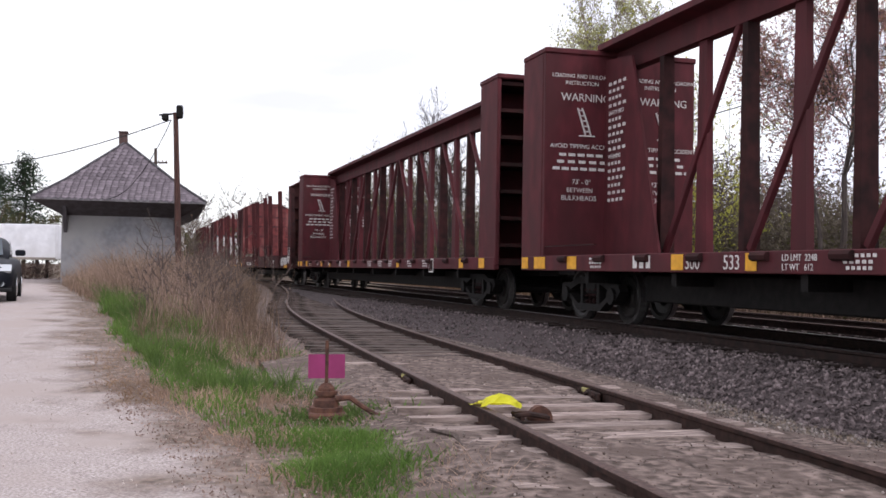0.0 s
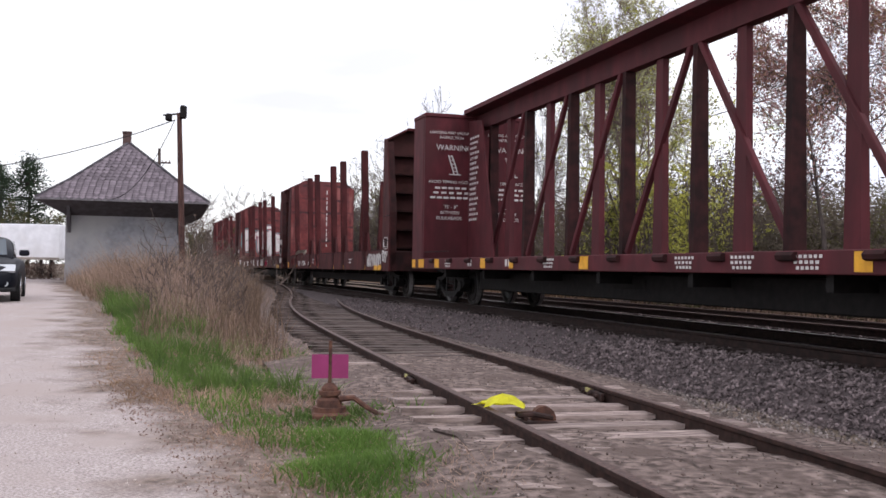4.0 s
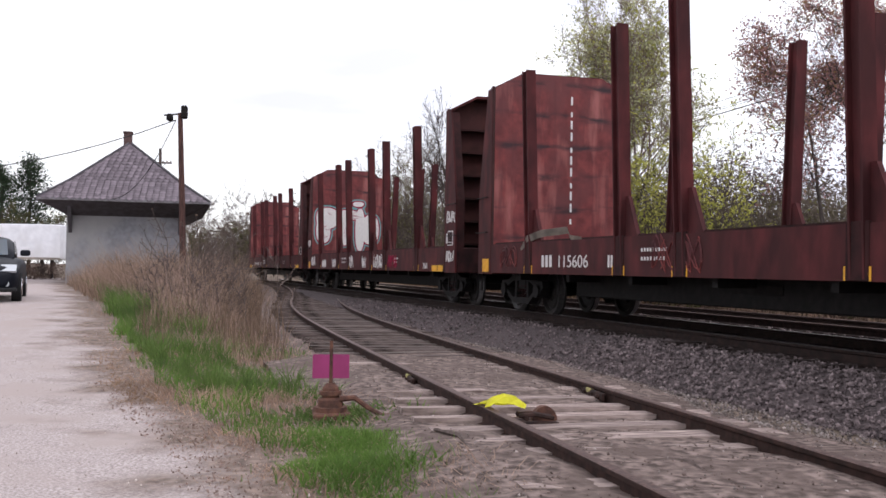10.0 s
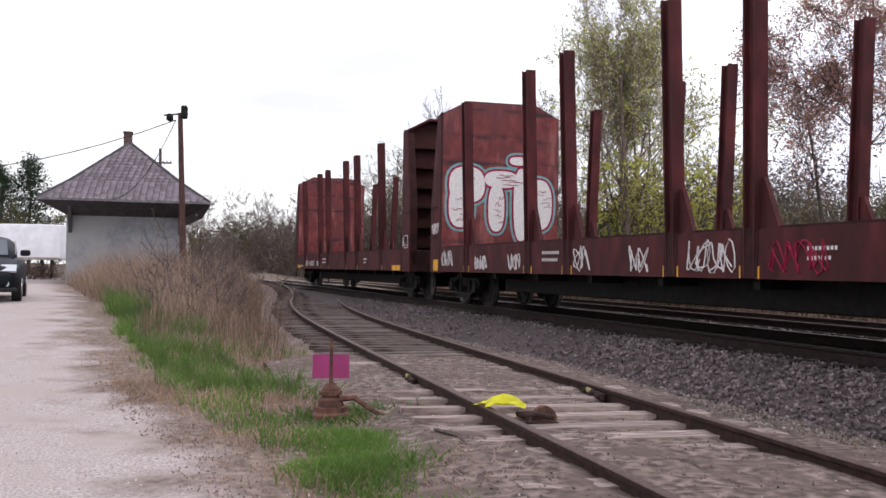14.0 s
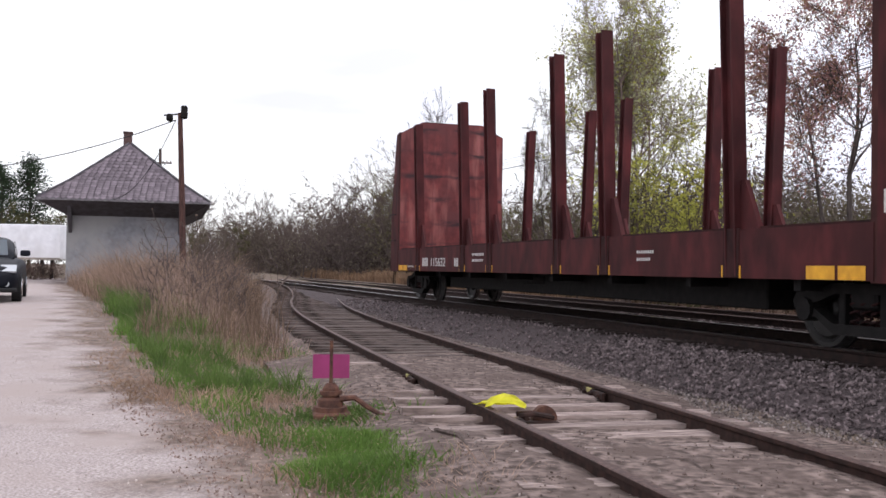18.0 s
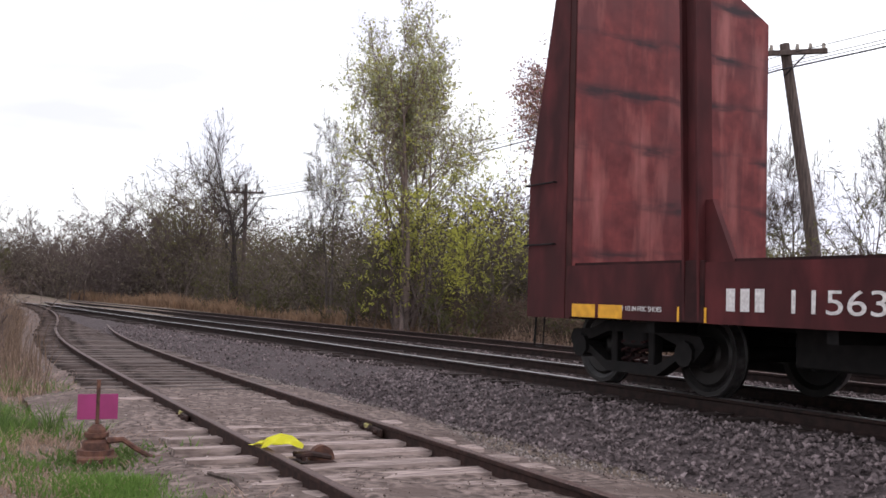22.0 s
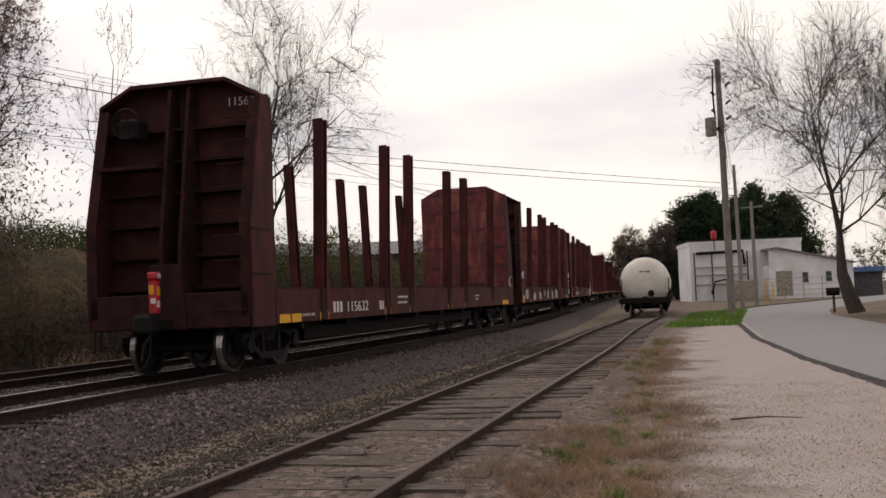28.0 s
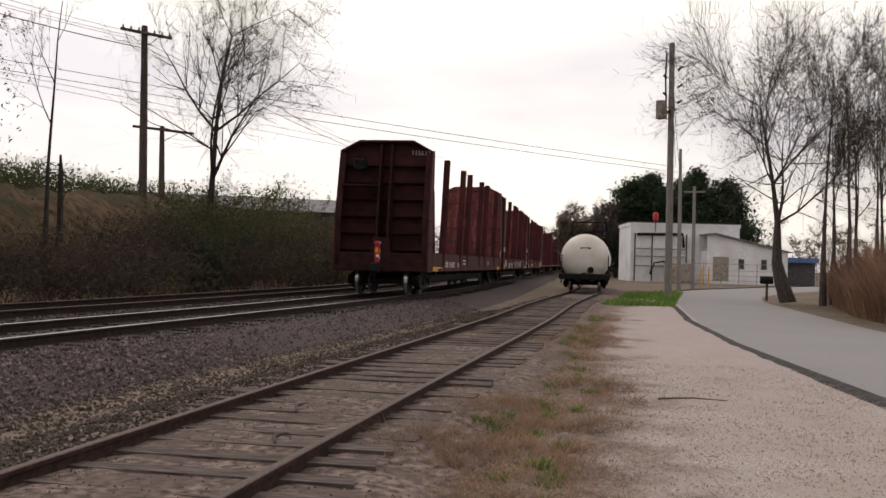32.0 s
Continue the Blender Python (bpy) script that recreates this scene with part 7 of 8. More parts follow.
thicket("brush", "olive and brown spring woods behind the telegraph pole", [(11.5, 25, 0.7, 4.6), (16, 26, 0.7, 5.2), (20, 25.5, 0.7, 5.0), (25, 24.5, 1.5, 4.6)], 13000, 0.12, M_LEAFD, 214, 1.0)
thicket("brush", "brown twiggy woods behind the telegraph pole", [(10.5, 24, 0.7, 3.6), (16, 24.5, 0.7, 4.2), (21, 23, 0.7, 4.6), (25, 22, 1.0, 4.4)], 9000, 0.10, M_HAZE, 215, 0.9)
random.seed(8)
for i in range(60):
    x = random.choice((random.uniform(-11, 3), random.gauss(-4.5, 1.4)))
    y = main_y(x)[0] + SECOND + random.uniform(1.9, 3.4)
    st = thing("dead_branch", "grey dead branch lying by the track", "branch", "dead branches by the track")
    a, l = random.uniform(-0.5, 0.5), random.uniform(0.4, 1.7)
    z = ZM - 0.2 + random.choice((0, 0, 0.05))
    part("limb", tubebm([(x, y, z), (x + l / 2 * math.cos(a), y + l / 2 * math.sin(a), z + random.uniform(0.02, .15)), (x + l * math.cos(a), y + l * math.sin(a), z)], [0.026, 0.021, 0.008], 5), random.choice((M_LOG, M_LOG, M_BARK)), st)
lg = thing("old_tie", "rotten old railway tie lying beside the second track", "timber")
ly = main_y(7.5)[0] + SECOND + 2.0
part("beam", boxbm((6.2, ly - 0.13, ZM - 0.2), (8.9, ly + 0.13, ZM + 0.06), 0.02, Matrix.Translation((0, 0, 0))), M_TIED, lg)

# ---- far end: bank, poles, trees, tank car, factory, road side ----
vs, fs = [], []
bx, by = frange(20, 70, 1.0), frange(18, 46, 1.0)
for x in bx:
    for y in by:
        d = sstep(18.5, 23.5, y) * sstep(20, 27, x) * sstep(66, 48, x)
        vs.append((x, y, -0.3 + d * (4.0 + 0.9 * noise.noise(Vector((x * .22, y * .22, 3))) + 0.35 * noise.noise(Vector((x * .8, y * .8, 4))))))
for i in range(len(bx) - 1):
    for j in range(len(by) - 1):
        a = i * len(by) + j
        fs.append((a, a + len(by), a + len(by) + 1, a + 1))
tagged(raw("sandy_bank", vs, fs, M_SAND, smooth=True), "high eroded sandy bank grown with olive brush", "bank", "", "structure")
thicket("brush", "olive scrub matting the sandy bank", [(22, 23, 2.4, 0.9), (27, 24.5, 3.4, 1.2), (34, 25.5, 3.6, 1.3), (44, 27, 3.6, 1.5), (56, 29, 3.2, 1.8)], 12000, 0.09, M_LEAFG, 209, 1.4)
thicket("brush", "dark brown tangle at the foot of the bank", [(20, 16.4, 0, 1.6), (28, 16.8, 0, 2.1), (36, 17.6, 0, 2.4), (46, 18.6, 0, 3.2), (60, 19.5, 0, 4.0), (80, 21, 0, 5.0)], 26000, 0.09, M_TANGLE, 210, 1.1)
woods("brush", "olive and brown brush on the sandy bank", [(25 + i * 0.9, 24.2 + 3.0 * ((i * 5) % 7) / 7, 3.2, 1.3 + 0.4 * math.sin(i * 1.3), 0.8) for i in range(24)], 58, M_TWIG, M_LEAFD, 5000, 0.09, 6, category="brush")
woods("brush", "brown thicket at the foot of the bank", [(23 + i * 1.15, 16.6 + 2.2 * ((i * 5) % 7) / 7, 0.0, 1.7 + 0.6 * math.sin(i * 1.7) + 0.04 * i, 0.8) for i in range(26)], 59, M_BARKD, M_LEAFO2, 5000, 0.085, 7, category="brush")
thicket("brush", "dark olive bushes crowding the foot of the bank", [(28, 18.0, 0, 3.0), (34, 18.6, 0, 3.6), (40, 20.0, 0, 4.2), (50, 21.5, 0, 4.8)], 11000, 0.10, M_TANGLE, 216, 0.9)
thicket("brush", "deep green bushes below the utility poles", [(33, 18.0, 0, 3.4), (37, 19.2, 0, 4.2), (44, 20.5, 0, 5.2), (52, 21.5, 0, 5.6)], 9000, 0.10, M_LEAFG, 217, 0.8)
woods("evergreen_shrub", "dark green evergreen shrubs at the foot of the bank", [(31.7, 17.0, 0.0, 2.0, 0.5), (33.0, 17.2, 0, 1.8, 0.5), (35, 17.4, 0, 2.2, 0.6)], 60, M_TWIG, M_PINE, 6500, 0.10, 9, category="shrub")
blades("dry_grass", "tufts of straw-coloured grass beside the second track", 5000, lambda R: (lambda x: (x, main_y(x)[0] + SECOND + 3.0 + abs(R.gauss(0, .5))))(R.choice((R.uniform(20, 40), R.uniform(-40, -16)))), (0.2, 0.6), M_DRY, 61, 0.012, 0.3)
for x, y, h, sd in ((18.6, 19.4, 10.2, 25), (20.2, 17.9, 10.6, 26), (17.4, 20.6, 9.0, 29)):
    tree("tree", "slim dark tree hung with small pinkish young leaves", (x, y, 0.6), h, sd, M_LEAFR, 1500, 0.10, 0.2, stems=2, fan=0.2, r0=0.13, kids=(4, 3, 3), bark=M_BARKD, width=4.6, group="pinkish trees by the line")
tree("snag", "thin broken dead tree with a few stub limbs", (24.3, 17.3, 0.0), 10.2, 31, None, 0, stems=1, r0=0.12, kids=(2, 2, 1), first=0.45, wild=0.1, depth=3, bark=M_BARKD, width=3.4)
st = thing("broken_snag", "short broken dead trunk standing beside a dead tree", "tree")
part("trunk", tubebm([(25.0, 17.4, -0.2), (25.06, 17.4, 2.2), (25.0, 17.38, 3.6), (24.93, 17.36, 4.05)], [0.11, 0.09, 0.07, 0.03], 7), M_BARKD, st)
part("stub", tubebm([(25.05, 17.4, 2.7), (25.3, 17.35, 3.1)], [0.03, 0.012], 5), M_BARKD, st)
pole("tall dark utility pole with an angled crossarm", (38.7, 22.9, 2.8), (38.65, 23.05, 11.0), 0.19, arms=((0.35, 1.2, -30),))
pole("shorter dark pole with a thin crossarm before a bare tree", (43.4, 24.7, 3.2), (43.4, 24.8, 7.4), 0.16, arms=((0.2, 1.6, -30),), insul=False)
tree("tree", "large bare tree with pale swelling buds", (37.3, 19.1, 0.2), 14.5, 27, M_LEAFW, 1600, 0.06, 0.1, stems=1, r0=0.27, kids=(5, 4, 3), wild=0.12, up=0.03, first=0.24, ratio=0.62, bark=M_BARKD, width=10.0)
woods("brush", "grey-green thicket beyond the bare tree", [(42 + i * 1.6, 19.5 + 1.5 * (i % 3), 0.0, 4.0 + 0.8 * math.sin(i * 1.6), 1.0) for i in range(12)], 62, M_TWIG, M_LEAFD, 5000, 0.13, 6, category="brush")
wh = thing("warehouse", "long low weathered brown warehouse behind the trees", "building", "", "", pose(90, 40, 0, 0, 0, -60))
part("wall", boxbm((-14, -4, 0), (12, 4, 5.6)), M_CONC, wh)
part("roof", prismbm([(-4.3, 5.6), (4.3, 5.6), (0, 7.0)], -14.4, 12.4, "x"), M_GREYROOF, wh)
for k in range(6):
    part("bay_door", boxbm((-12 + k * 4, -4.06, 0.2), (-9.5 + k * 4, -4.0, 3.4)), M_TRIM, wh)


def tank_car():
    x0 = 53.0
    y0, s0 = siding_y(x0 + 6)
    t = thing("tank_car", "white tank car with a black underframe standing on the siding", "freight car", "", "", pose(x0, siding_y(x0)[0], 0, 0, 0, 4.6))
    bm = bmesh.new()
    n = 28
    prof = [(0.05, 0.0), (0.06, 0.42), (0.13, 0.76), (0.3, 1.06), (0.6, 1.25), (0.9, 1.29), (14.2, 1.29), (14.6, 1.12), (14.9, 0.6), (15.0, 0.0)]
    rings = [[bm.verts.new((x, r * math.cos(2 * math.pi * k / n), 1.72 + r * math.sin(2 * math.pi * k / n))) for k in range(n)] for x, r in prof[1:-1]]
    for a, b in zip(rings, rings[1:]):
        for k in range(n):
            bm.faces.new((a[k], a[(k + 1) % n], b[(k + 1) % n], b[k]))
    bm.faces.new(rings[0][::-1])
    bm.faces.new(rings[-1])
    bmesh.ops.recalc_face_normals(bm, faces=bm.faces[:])
    part("tank", bm, M_TANK, t, "white cylindrical tank with rust streaks", True)
    part("valve_box", tubebm([(7.5, 0, 2.9), (7.5, 0, 3.35)], 0.5, 14), M_STEEL, t)
    rl = part("walkway", boxbm((6.3, -1.0, 3.02), (8.7, 1.0, 3.08)), M_STEEL, t)
    for y in (-1.0, 1.0):
        part("railing", tubebm([(6.3, y, 3.05), (6.3, y, 3.85), (8.7, y, 3.85), (8.7, y, 3.05)], 0.03, 6), M_STEEL, rl)
    part("railing", tubebm([(6.3, -1.0, 3.85), (6.3, 1.0, 3.85)], 0.03, 6), M_STEEL, rl)
    part("end_platform", boxbm((-0.6, -1.3, 0.62), (0.9, 1.3, 0.92), 0.03), M_STEEL, t)
    part("end_platform", boxbm((14.1, -1.3, 0.62), (15.6, 1.3, 0.92), 0.03), M_STEEL, t)
    part("saddle", prismbm([(-1.2, 0.6), (1.2, 0.6), (1.25, 1.4), (0.7, 0.8), (-0.7, 0.8), (-1.25, 1.4)], 0.9, 1.9, "x"), M_STEEL, t)
    part("center_sill", boxbm((0, -0.3, 0.42), (15, 0.3, 0.75)), M_STEEL, t)
    part("drain", tubebm([(-0.05, -0.3, 1.12), (0.25, -0.3, 1.12)], 0.17, 10), M_STEEL, t)
    part("placard", boxbm((-0.62, -0.12, 0.66), (-0.60, 0.12, 0.88), 0.0), M_CONCL, t)
    bm = bmesh.new()
    for r, (w, z) in enumerate(((0.55, 2.2), (0.45, 2.04), (0.38, 1.92))):
        for k in range(5):
            box(bm, (0.08, -w / 2 + k * w / 5, z), (0.10 + 0.02 * r, -w / 2 + (k + .7) * w / 5, z + 0.09))
    part("lettering", bm, M_RUSTD, t, "unreadable dark stencilled lettering")
    for y in (-1.2, 1.2):
        part("ladder", tubebm([(-0.1, y, 0.4), (0.3, y, 1.7), (0.4, y, 1.9)], 0.03, 5), M_STEEL, t)
    truck(t, 1.5)
    truck(t, 13.4)
    coupler(t, -0.5, -1)


tank_car()


def factory():
    f = thing("factory", "white-painted low factory with a grey shed roof and yard fence", "building", "", "", pose(109.5, 7.1, 0.3, 0, 0, -78))
    # local x runs along the front, y away from the camera
    part("wall", boxbm((0, 0, -0.5), (11.4, 9, 5.4)), M_WHITEP, f, "white block wall")
    part("parapet", boxbm((-0.1, -0.05, 5.4), (11.5, 9.1, 5.75)), M_WHITEP, f)
    part("roof", boxbm((-0.12, -0.08, 5.75), (11.52, 9.1, 5.85)), M_TRIM, f)
    low = part("wing_wall", boxbm((7.4, -3.0, -0.5), (15.6, 0, 2.9)), M_WHITEP, f, "white board-clad wing")
    part("wing_roof", prismbm([(7.2, 4.5), (8.2, 4.6), (15.9, 2.85), (15.9, 2.95), (8.2, 4.75), (7.2, 4.65)], -3.4, 0.0), M_GREYROOF, f)
    part("wing_gable", prismbm([(7.4, 2.9), (15.6, 2.9), (8.2, 4.55), (7.4, 4.5)], -3.0, -2.9), M_WHITEP, low)
    for x in (10.6, 12.9):
        w = part("window", boxbm((x, -3.05, 1.2), (x + 0.55, -3.0, 2.1)), M_GLASS, low)
        part("window_frame", boxbm((x - 0.06, -3.07, 1.12), (x + 0.61, -3.04, 1.2)), M_TRIM, w)
    part("overhead_door", boxbm((8.0, -3.05, -0.2), (9.6, -3.0, 2.3)), M_CONCL, low)
    for z in (1.2, 2.2, 3.0):
        part("pipe_rack", tubebm([(0.3, -0.35, z), (5.8, -0.35, z)], 0.08, 6), M_CONCL, f)
    for x in (0.4, 2.2, 4.0, 5.8):
        part("pipe_post", tubebm([(x, -0.35, -0.4), (x, -0.35, 4.6)], 0.07, 6), M_STEEL, f)
    part("duct", tubebm([(0.6, -0.3, 4.5), (5.4, -0.3, 4.6), (5.5, -0.3, 3.2)], 0.16, 8), M_STEEL, f)
    part("conduit", tubebm([(2.0, -0.5, 0.3), (2.4, -0.6, 1.5), (3.4, -0.6, 1.7), (4.2, -0.5, 1.0), (4.4, -0.5, 0.2)], 0.09, 8), M_STEEL, f)
    part("small_shed", boxbm((3.0, -4.6, -0.4), (5.8, -3.2, 1.5), 0.03), M_CONCL, f)
    part("lean_to", boxbm((15.6, -2.6, -0.5), (18.5, 0, 2.4)), M_TRIM, f)
    part("lean_to_canopy", boxbm((15.6, -3.2, 1.9), (18.7, -2.6, 2.4)), M_BLUE, f, "blue awning")
    sig = thing("red_beacon", "bright red beacon on a post over the factory roof", "beacon", "", "", pose(107.9, 4.5, 0))
    part("post", tubebm([(0, 0, 5.0), (0, 0, 6.1)], 0.05, 6), M_STEEL, sig)
    part("lamp", tubebm([(0, 0, 6.05), (0, 0, 6.3), (0, 0, 6.85), (0, 0, 7.05)], [0.12, 0.3, 0.3, 0.2], 10), M_RED, sig)


factory()
fence = thing("chain_fence", "grey wire fence with posts before the factory", "fence")
fx = [(104.5, 3.0 - k * 1.7) for k in range(7)]
for x, y in fx:
    part("post", tubebm([(x, y, -0.3), (x, y, 1.9)], 0.045, 6), M_CONCL, fence)
for z in (0.2, 0.7, 1.2, 1.85):
    part("rail", tubebm([(x, y, z) for x, y in fx], 0.02, 4), M_CONCL, fence)
for i, (y, w) in enumerate(((2.9, 0.9), (-0.2, 0.7))):
    gd = thing("guard_rail", "yellow steel bollard frame before the factory", "barrier", "yellow barriers")
    part("post", tubebm([(100, y, -0.2), (100, y, 1.5), (100, y - w, 1.5), (100, y - w, -0.2)], 0.08, 8), M_PAINTY, gd)
for i in range(7):
    conifer("pine_tree", "dark dense pine behind the factory", (136 + 3 * (i % 2), 8.6 - i * 2.0, 0), 11.6 + 1.3 * math.sin(i * 2.1), 6.4, 80 + i, 16, 500, bare=0.03)
thicket("pine_grove", "dark green pines massed behind the factory", [(141, 9.8, 0, 11.0), (141, 4.0, 0, 14.0), (141, -4.6, 0, 12.0)], 9000, 0.5, M_PINE, 226, 1.4, category="woods", sprig=M_BARKD)
tree("tree", "round grey-brown budding tree beside the line", (129, 15.4, 0), 9.8, 33, M_HAZE, 1800, 0.3, 0.5, stems=3, fan=0.4, r0=0.2, kids=(4, 3, 3), width=7)
tree("tree", "round grey-brown budding tree beside the line", (133, 12.5, 0), 10.4, 34, M_PURP, 1500, 0.3, 0.5, stems=3, fan=0.4, r0=0.2, kids=(4, 3, 3), width=7)
woods("far_woods", "brown far woods at the end of the line", [(170 + 6 * (i % 3), 45 - i * 4.5, 0, 8 + 1.5 * math.sin(i), 3) for i in range(22)], 63, M_TWIG, M_LEAFD, 6000, 0.4)
rp = pole("tall weathered grey utility pole with transformer and cables", (53.0, 1.5, -0.2), (53.0, 1.6, 12.8), 0.2, M_POLEG, insul=False)
part("transformer", tubebm([(52.7, 2.05, 8.9), (52.7, 2.05, 9.8)], 0.28, 12), M_CONCL, rp, "grey transformer can")
part("bracket", boxbm((52.85, 1.6, 9.2), (53.05, 2.0, 9.35)), M_STEEL, rp)
for k, z in enumerate((11.4, 11.0, 10.5, 10.1, 9.7)):
    part("insulator", tubebm([(53, 1.3 + 0.5 * (k % 2), z), (53, 1.05 + 0.95 * (k % 2), z + 0.18)], 0.06, 7), M_STEEL, rp)
part("cable", tubebm([(53.0, 1.85, 12.3), (53.2, 1.9, 11), (53.0, 1.82, 9.5)], 0.05, 6), M_STEEL, rp)
pole("grey utility pole standing near the factory", (75, 1.4, 0), (75, 1.5, 9.9), 0.16, M_POLEG)
pole("grey utility pole standing near the factory", (80, 0.45, 0), (80, 0.5, 7.6), 0.16, M_POLEG, arms=((0.4, 0.8, 80),), insul=False)
tree("tree", "large roadside tree with a fine yellow-green budding crown", (49.4, -4.0, 0), 15.8, 28, M_LEAFM, 1500, 0.075, 0.14, stems=1, wild=0.13, up=0.0, r0=0.34, kids=(6, 4, 3), first=0.2, ratio=0.74, leaf2=M_LEAFW, width=13.5, lean=(0, 0.2), bark=M_BARK)
for i, (x, y, h, sd) in enumerate(((46.6, -5.2, 12.6, 35), (49.0, -5.9, 11.6, 36), (45.0, -6.0, 12.9, 37), (47.6, -6.7, 12.2, 38), (44.6, -7.0, 12.8, 39), (49.2, -8.0, 12.0, 40), (46.4, -7.7, 11.8, 41))):
    tree("tree", "slender bare brown roadside tree", (x, y, 0), h, sd, M_LEAFO, 160, 0.07, 0.1, stems=1 + i % 2, fan=0.18, wild=0.10, up=0.07, r0=0.15, kids=(4, 3, 2), first=0.36, group="roadside trees", bark=M_BARK, width=4.4)
blades("dry_brush", "tall reddish-brown dead weeds along the road", 16000, lambda R: (lambda x: (x, -5.35 - 0.05 * abs(x - 38) - abs(R.gauss(0, 1.3))))(R.uniform(28, 52)), (0.9, 2.3), M_REDWEED, 64, 0.012, 0.3, category="weeds")
blades("dry_brush", "tall tan dead weeds along the road", 9000, lambda R: (lambda x: (x, -5.3 - 0.05 * abs(x - 38) - abs(R.gauss(0, 1.0))))(R.uniform(28, 52)), (0.6, 1.9), M_DRYO, 65, 0.01, 0.3, category="weeds")
blades("grass", "green grass between siding and road", 5000, lambda R: (R.uniform(40, 62), R.uniform(0.9, 3.7)), (0.08, 0.25), M_GRASS, 66, 0.03, 0.4)
mb = thing("mailbox", "dark post box on a leaning wooden post by the road", "mailbox", "", "", pose(55, -3.4, -0.15))
part("post", boxbm((-0.06, -0.06, -0.2), (0.06, 0.06, 0.85)), M_POLE, mb)
part("box", tubebm([(-0.05, -0.3, 1.0), (-0.05, 0.35, 1.0)], 0.2, 10), M_STEEL, mb)
# wires along the line
for k, (dz, dy) in enumerate(((0, 0), (-0.28, 0.0), (-0.05, 0.5))):
    wire("line_wire", "thin telegraph wires strung along the line", [(-56.2, 10.8 + dy, 6.8 + dz), (-19.0, 16.2 + dy, 7.15 + dz), (10.7, 21.4 + dy, 8.75 + dz), (38.6, 23.0 + dy, 10.6 + dz), (95, 28 + dy, 11 + dz)], 0.009, 0.35)
wire("messenger_cable", "lashed black cable strung along the line", [(-56.2, 10.6, 6.3), (-19.0, 16.0, 6.75), (10.7, 21.2, 8.3), (38.6, 22.8, 10.0), (95, 28, 10.4)], 0.02, 0.4)
for k in range(4):
    wire("power_wire", "far power wires crossing above the line", [(30, 60 + k * 3, 14 + k * 1.2), (75, 1.5 + 0.3 * k, 8.2 + 0.4 * k), (53, 1.6, 12.2 + 0.12 * k)] if k < 2 else [(20, 60 + k * 4, 14 + k), (130, 30 + k, 12 + k)], 0.02, 0.6)

# ---- weeds, grass and stones near the camera ----
blades("dry_grass", "matted dead grass on the verge", 16000, lambda R: (lambda x: (x, drive_hi(x) + 0.2 + (siding_y(x)[0] - 1.4 - drive_hi(x)) * R.random()))(-4.5 - abs(R.gauss(0, 7))), (0.03, 0.16), M_DRY, 89, 0.006, 0.8)
def in_verge(R):
    """A spot on the verge, in patches with bare soil between."""
    for _ in range(6):
        x = -4.5 - abs(R.gauss(0, 8.5))
        lo, hi = drive_hi(x) + 0.35, siding_y(x)[0] - 1.5
        y = R.uniform(lo, max(hi, lo + 0.2))
        if noise.noise(Vector((x * 0.9, y * 1.3, 8.0))) > -0.02:
            break
    return x, y


def dry_verge(R):
    """A spot among the dead weeds, thicker in drifts."""
    for _ in range(4):
        x = -13.0 - 33 * R.betavariate(1.35, 1.5)
        lo, hi = drive_hi(x) + (1.0 if x > -16 else 0.6 if x > -22 else 0.3), siding_y(x)[0] - 1.4
        y = lo + (hi - lo) * R.betavariate(1.5, 1.5)
        if noise.noise(Vector((x * 0.8, y * 1.1, 14.0))) > -0.12:
            break
    return x, y


def verge_height(x, y):
    """Weeds stand tall in the middle of the verge, low by the drive and towards the siding."""
    rise = 0.38 + 0.62 * sstep(-11, -20, x)
    return rise * (1 - 0.62 * sstep(siding_y(x)[0] - 3.6, siding_y(x)[0] - 1.5, y)) * (0.5 + 0.5 * sstep(drive_hi(x) + 0.2, drive_hi(x) + 1.5, y))


def far_verge(R):
    x = -24 - 20 * R.random()
    lo, hi = drive_hi(x) + 0.15, siding_y(x)[0] - 2.0
    return x, R.uniform(lo, hi)


blades("tall_dry_weeds", "tall straw-tan dead weeds between drive and siding", 4300, dry_verge, (0.25, 1.1), M_DRY, 90, 0.0045, 0.42, category="weeds", grade=verge_height)
blades("tall_dry_weeds", "tall pinkish-grey dead weeds between drive and siding", 4000, dry_verge, (0.25, 1.2), M_DRYP, 190, 0.0042, 0.5, category="weeds", grade=verge_height)
blades("tall_dry_weeds", "brown dead undergrowth between drive and siding", 3000, dry_verge, (0.1, 0.5), M_DRYB, 191, 0.005, 0.6, category="weeds", grade=verge_height)
blades("tall_dry_weeds", "tall pale dead weeds below the depot", 8000, far_verge, (0.4, 1.35), M_DRY, 192, 0.006, 0.4, category="weeds", grade=verge_height)
blades("tall_dry_weeds", "greyish-brown dead weeds below the depot", 6000, far_verge, (0.4, 1.3), M_DRYB, 193, 0.006, 0.5, category="weeds", grade=verge_height)
blades("dead_brush", "grey-brown dead stems among the weeds", 2000, lambda R: (lambda x: (x, max(siding_y(x)[0] - 1.7 - abs(R.gauss(0, 1.2)), drive_hi(x) + 0.8)))(R.uniform(-36, -14)), (0.3, 1.2), M_DRYB, 91, 0.005, 0.3, category="weeds")
woods("dead_shrub", "tangled leafless shrubs beside the siding", [(-18.5 - i * 1.15, max(siding_y(-18.5 - i * 1.15)[0] - 2.7 - 0.5 * (i % 3), drive_hi(-18.5 - i * 1.15) + 1.2), siding_z(-18 - i) - 0.1, 1.6 + 0.5 * math.sin(i * 2.0), 0.5) for i in range(17)], 92, M_TWIG, M_DRY, 600, 0.03, 7, category="shrub")
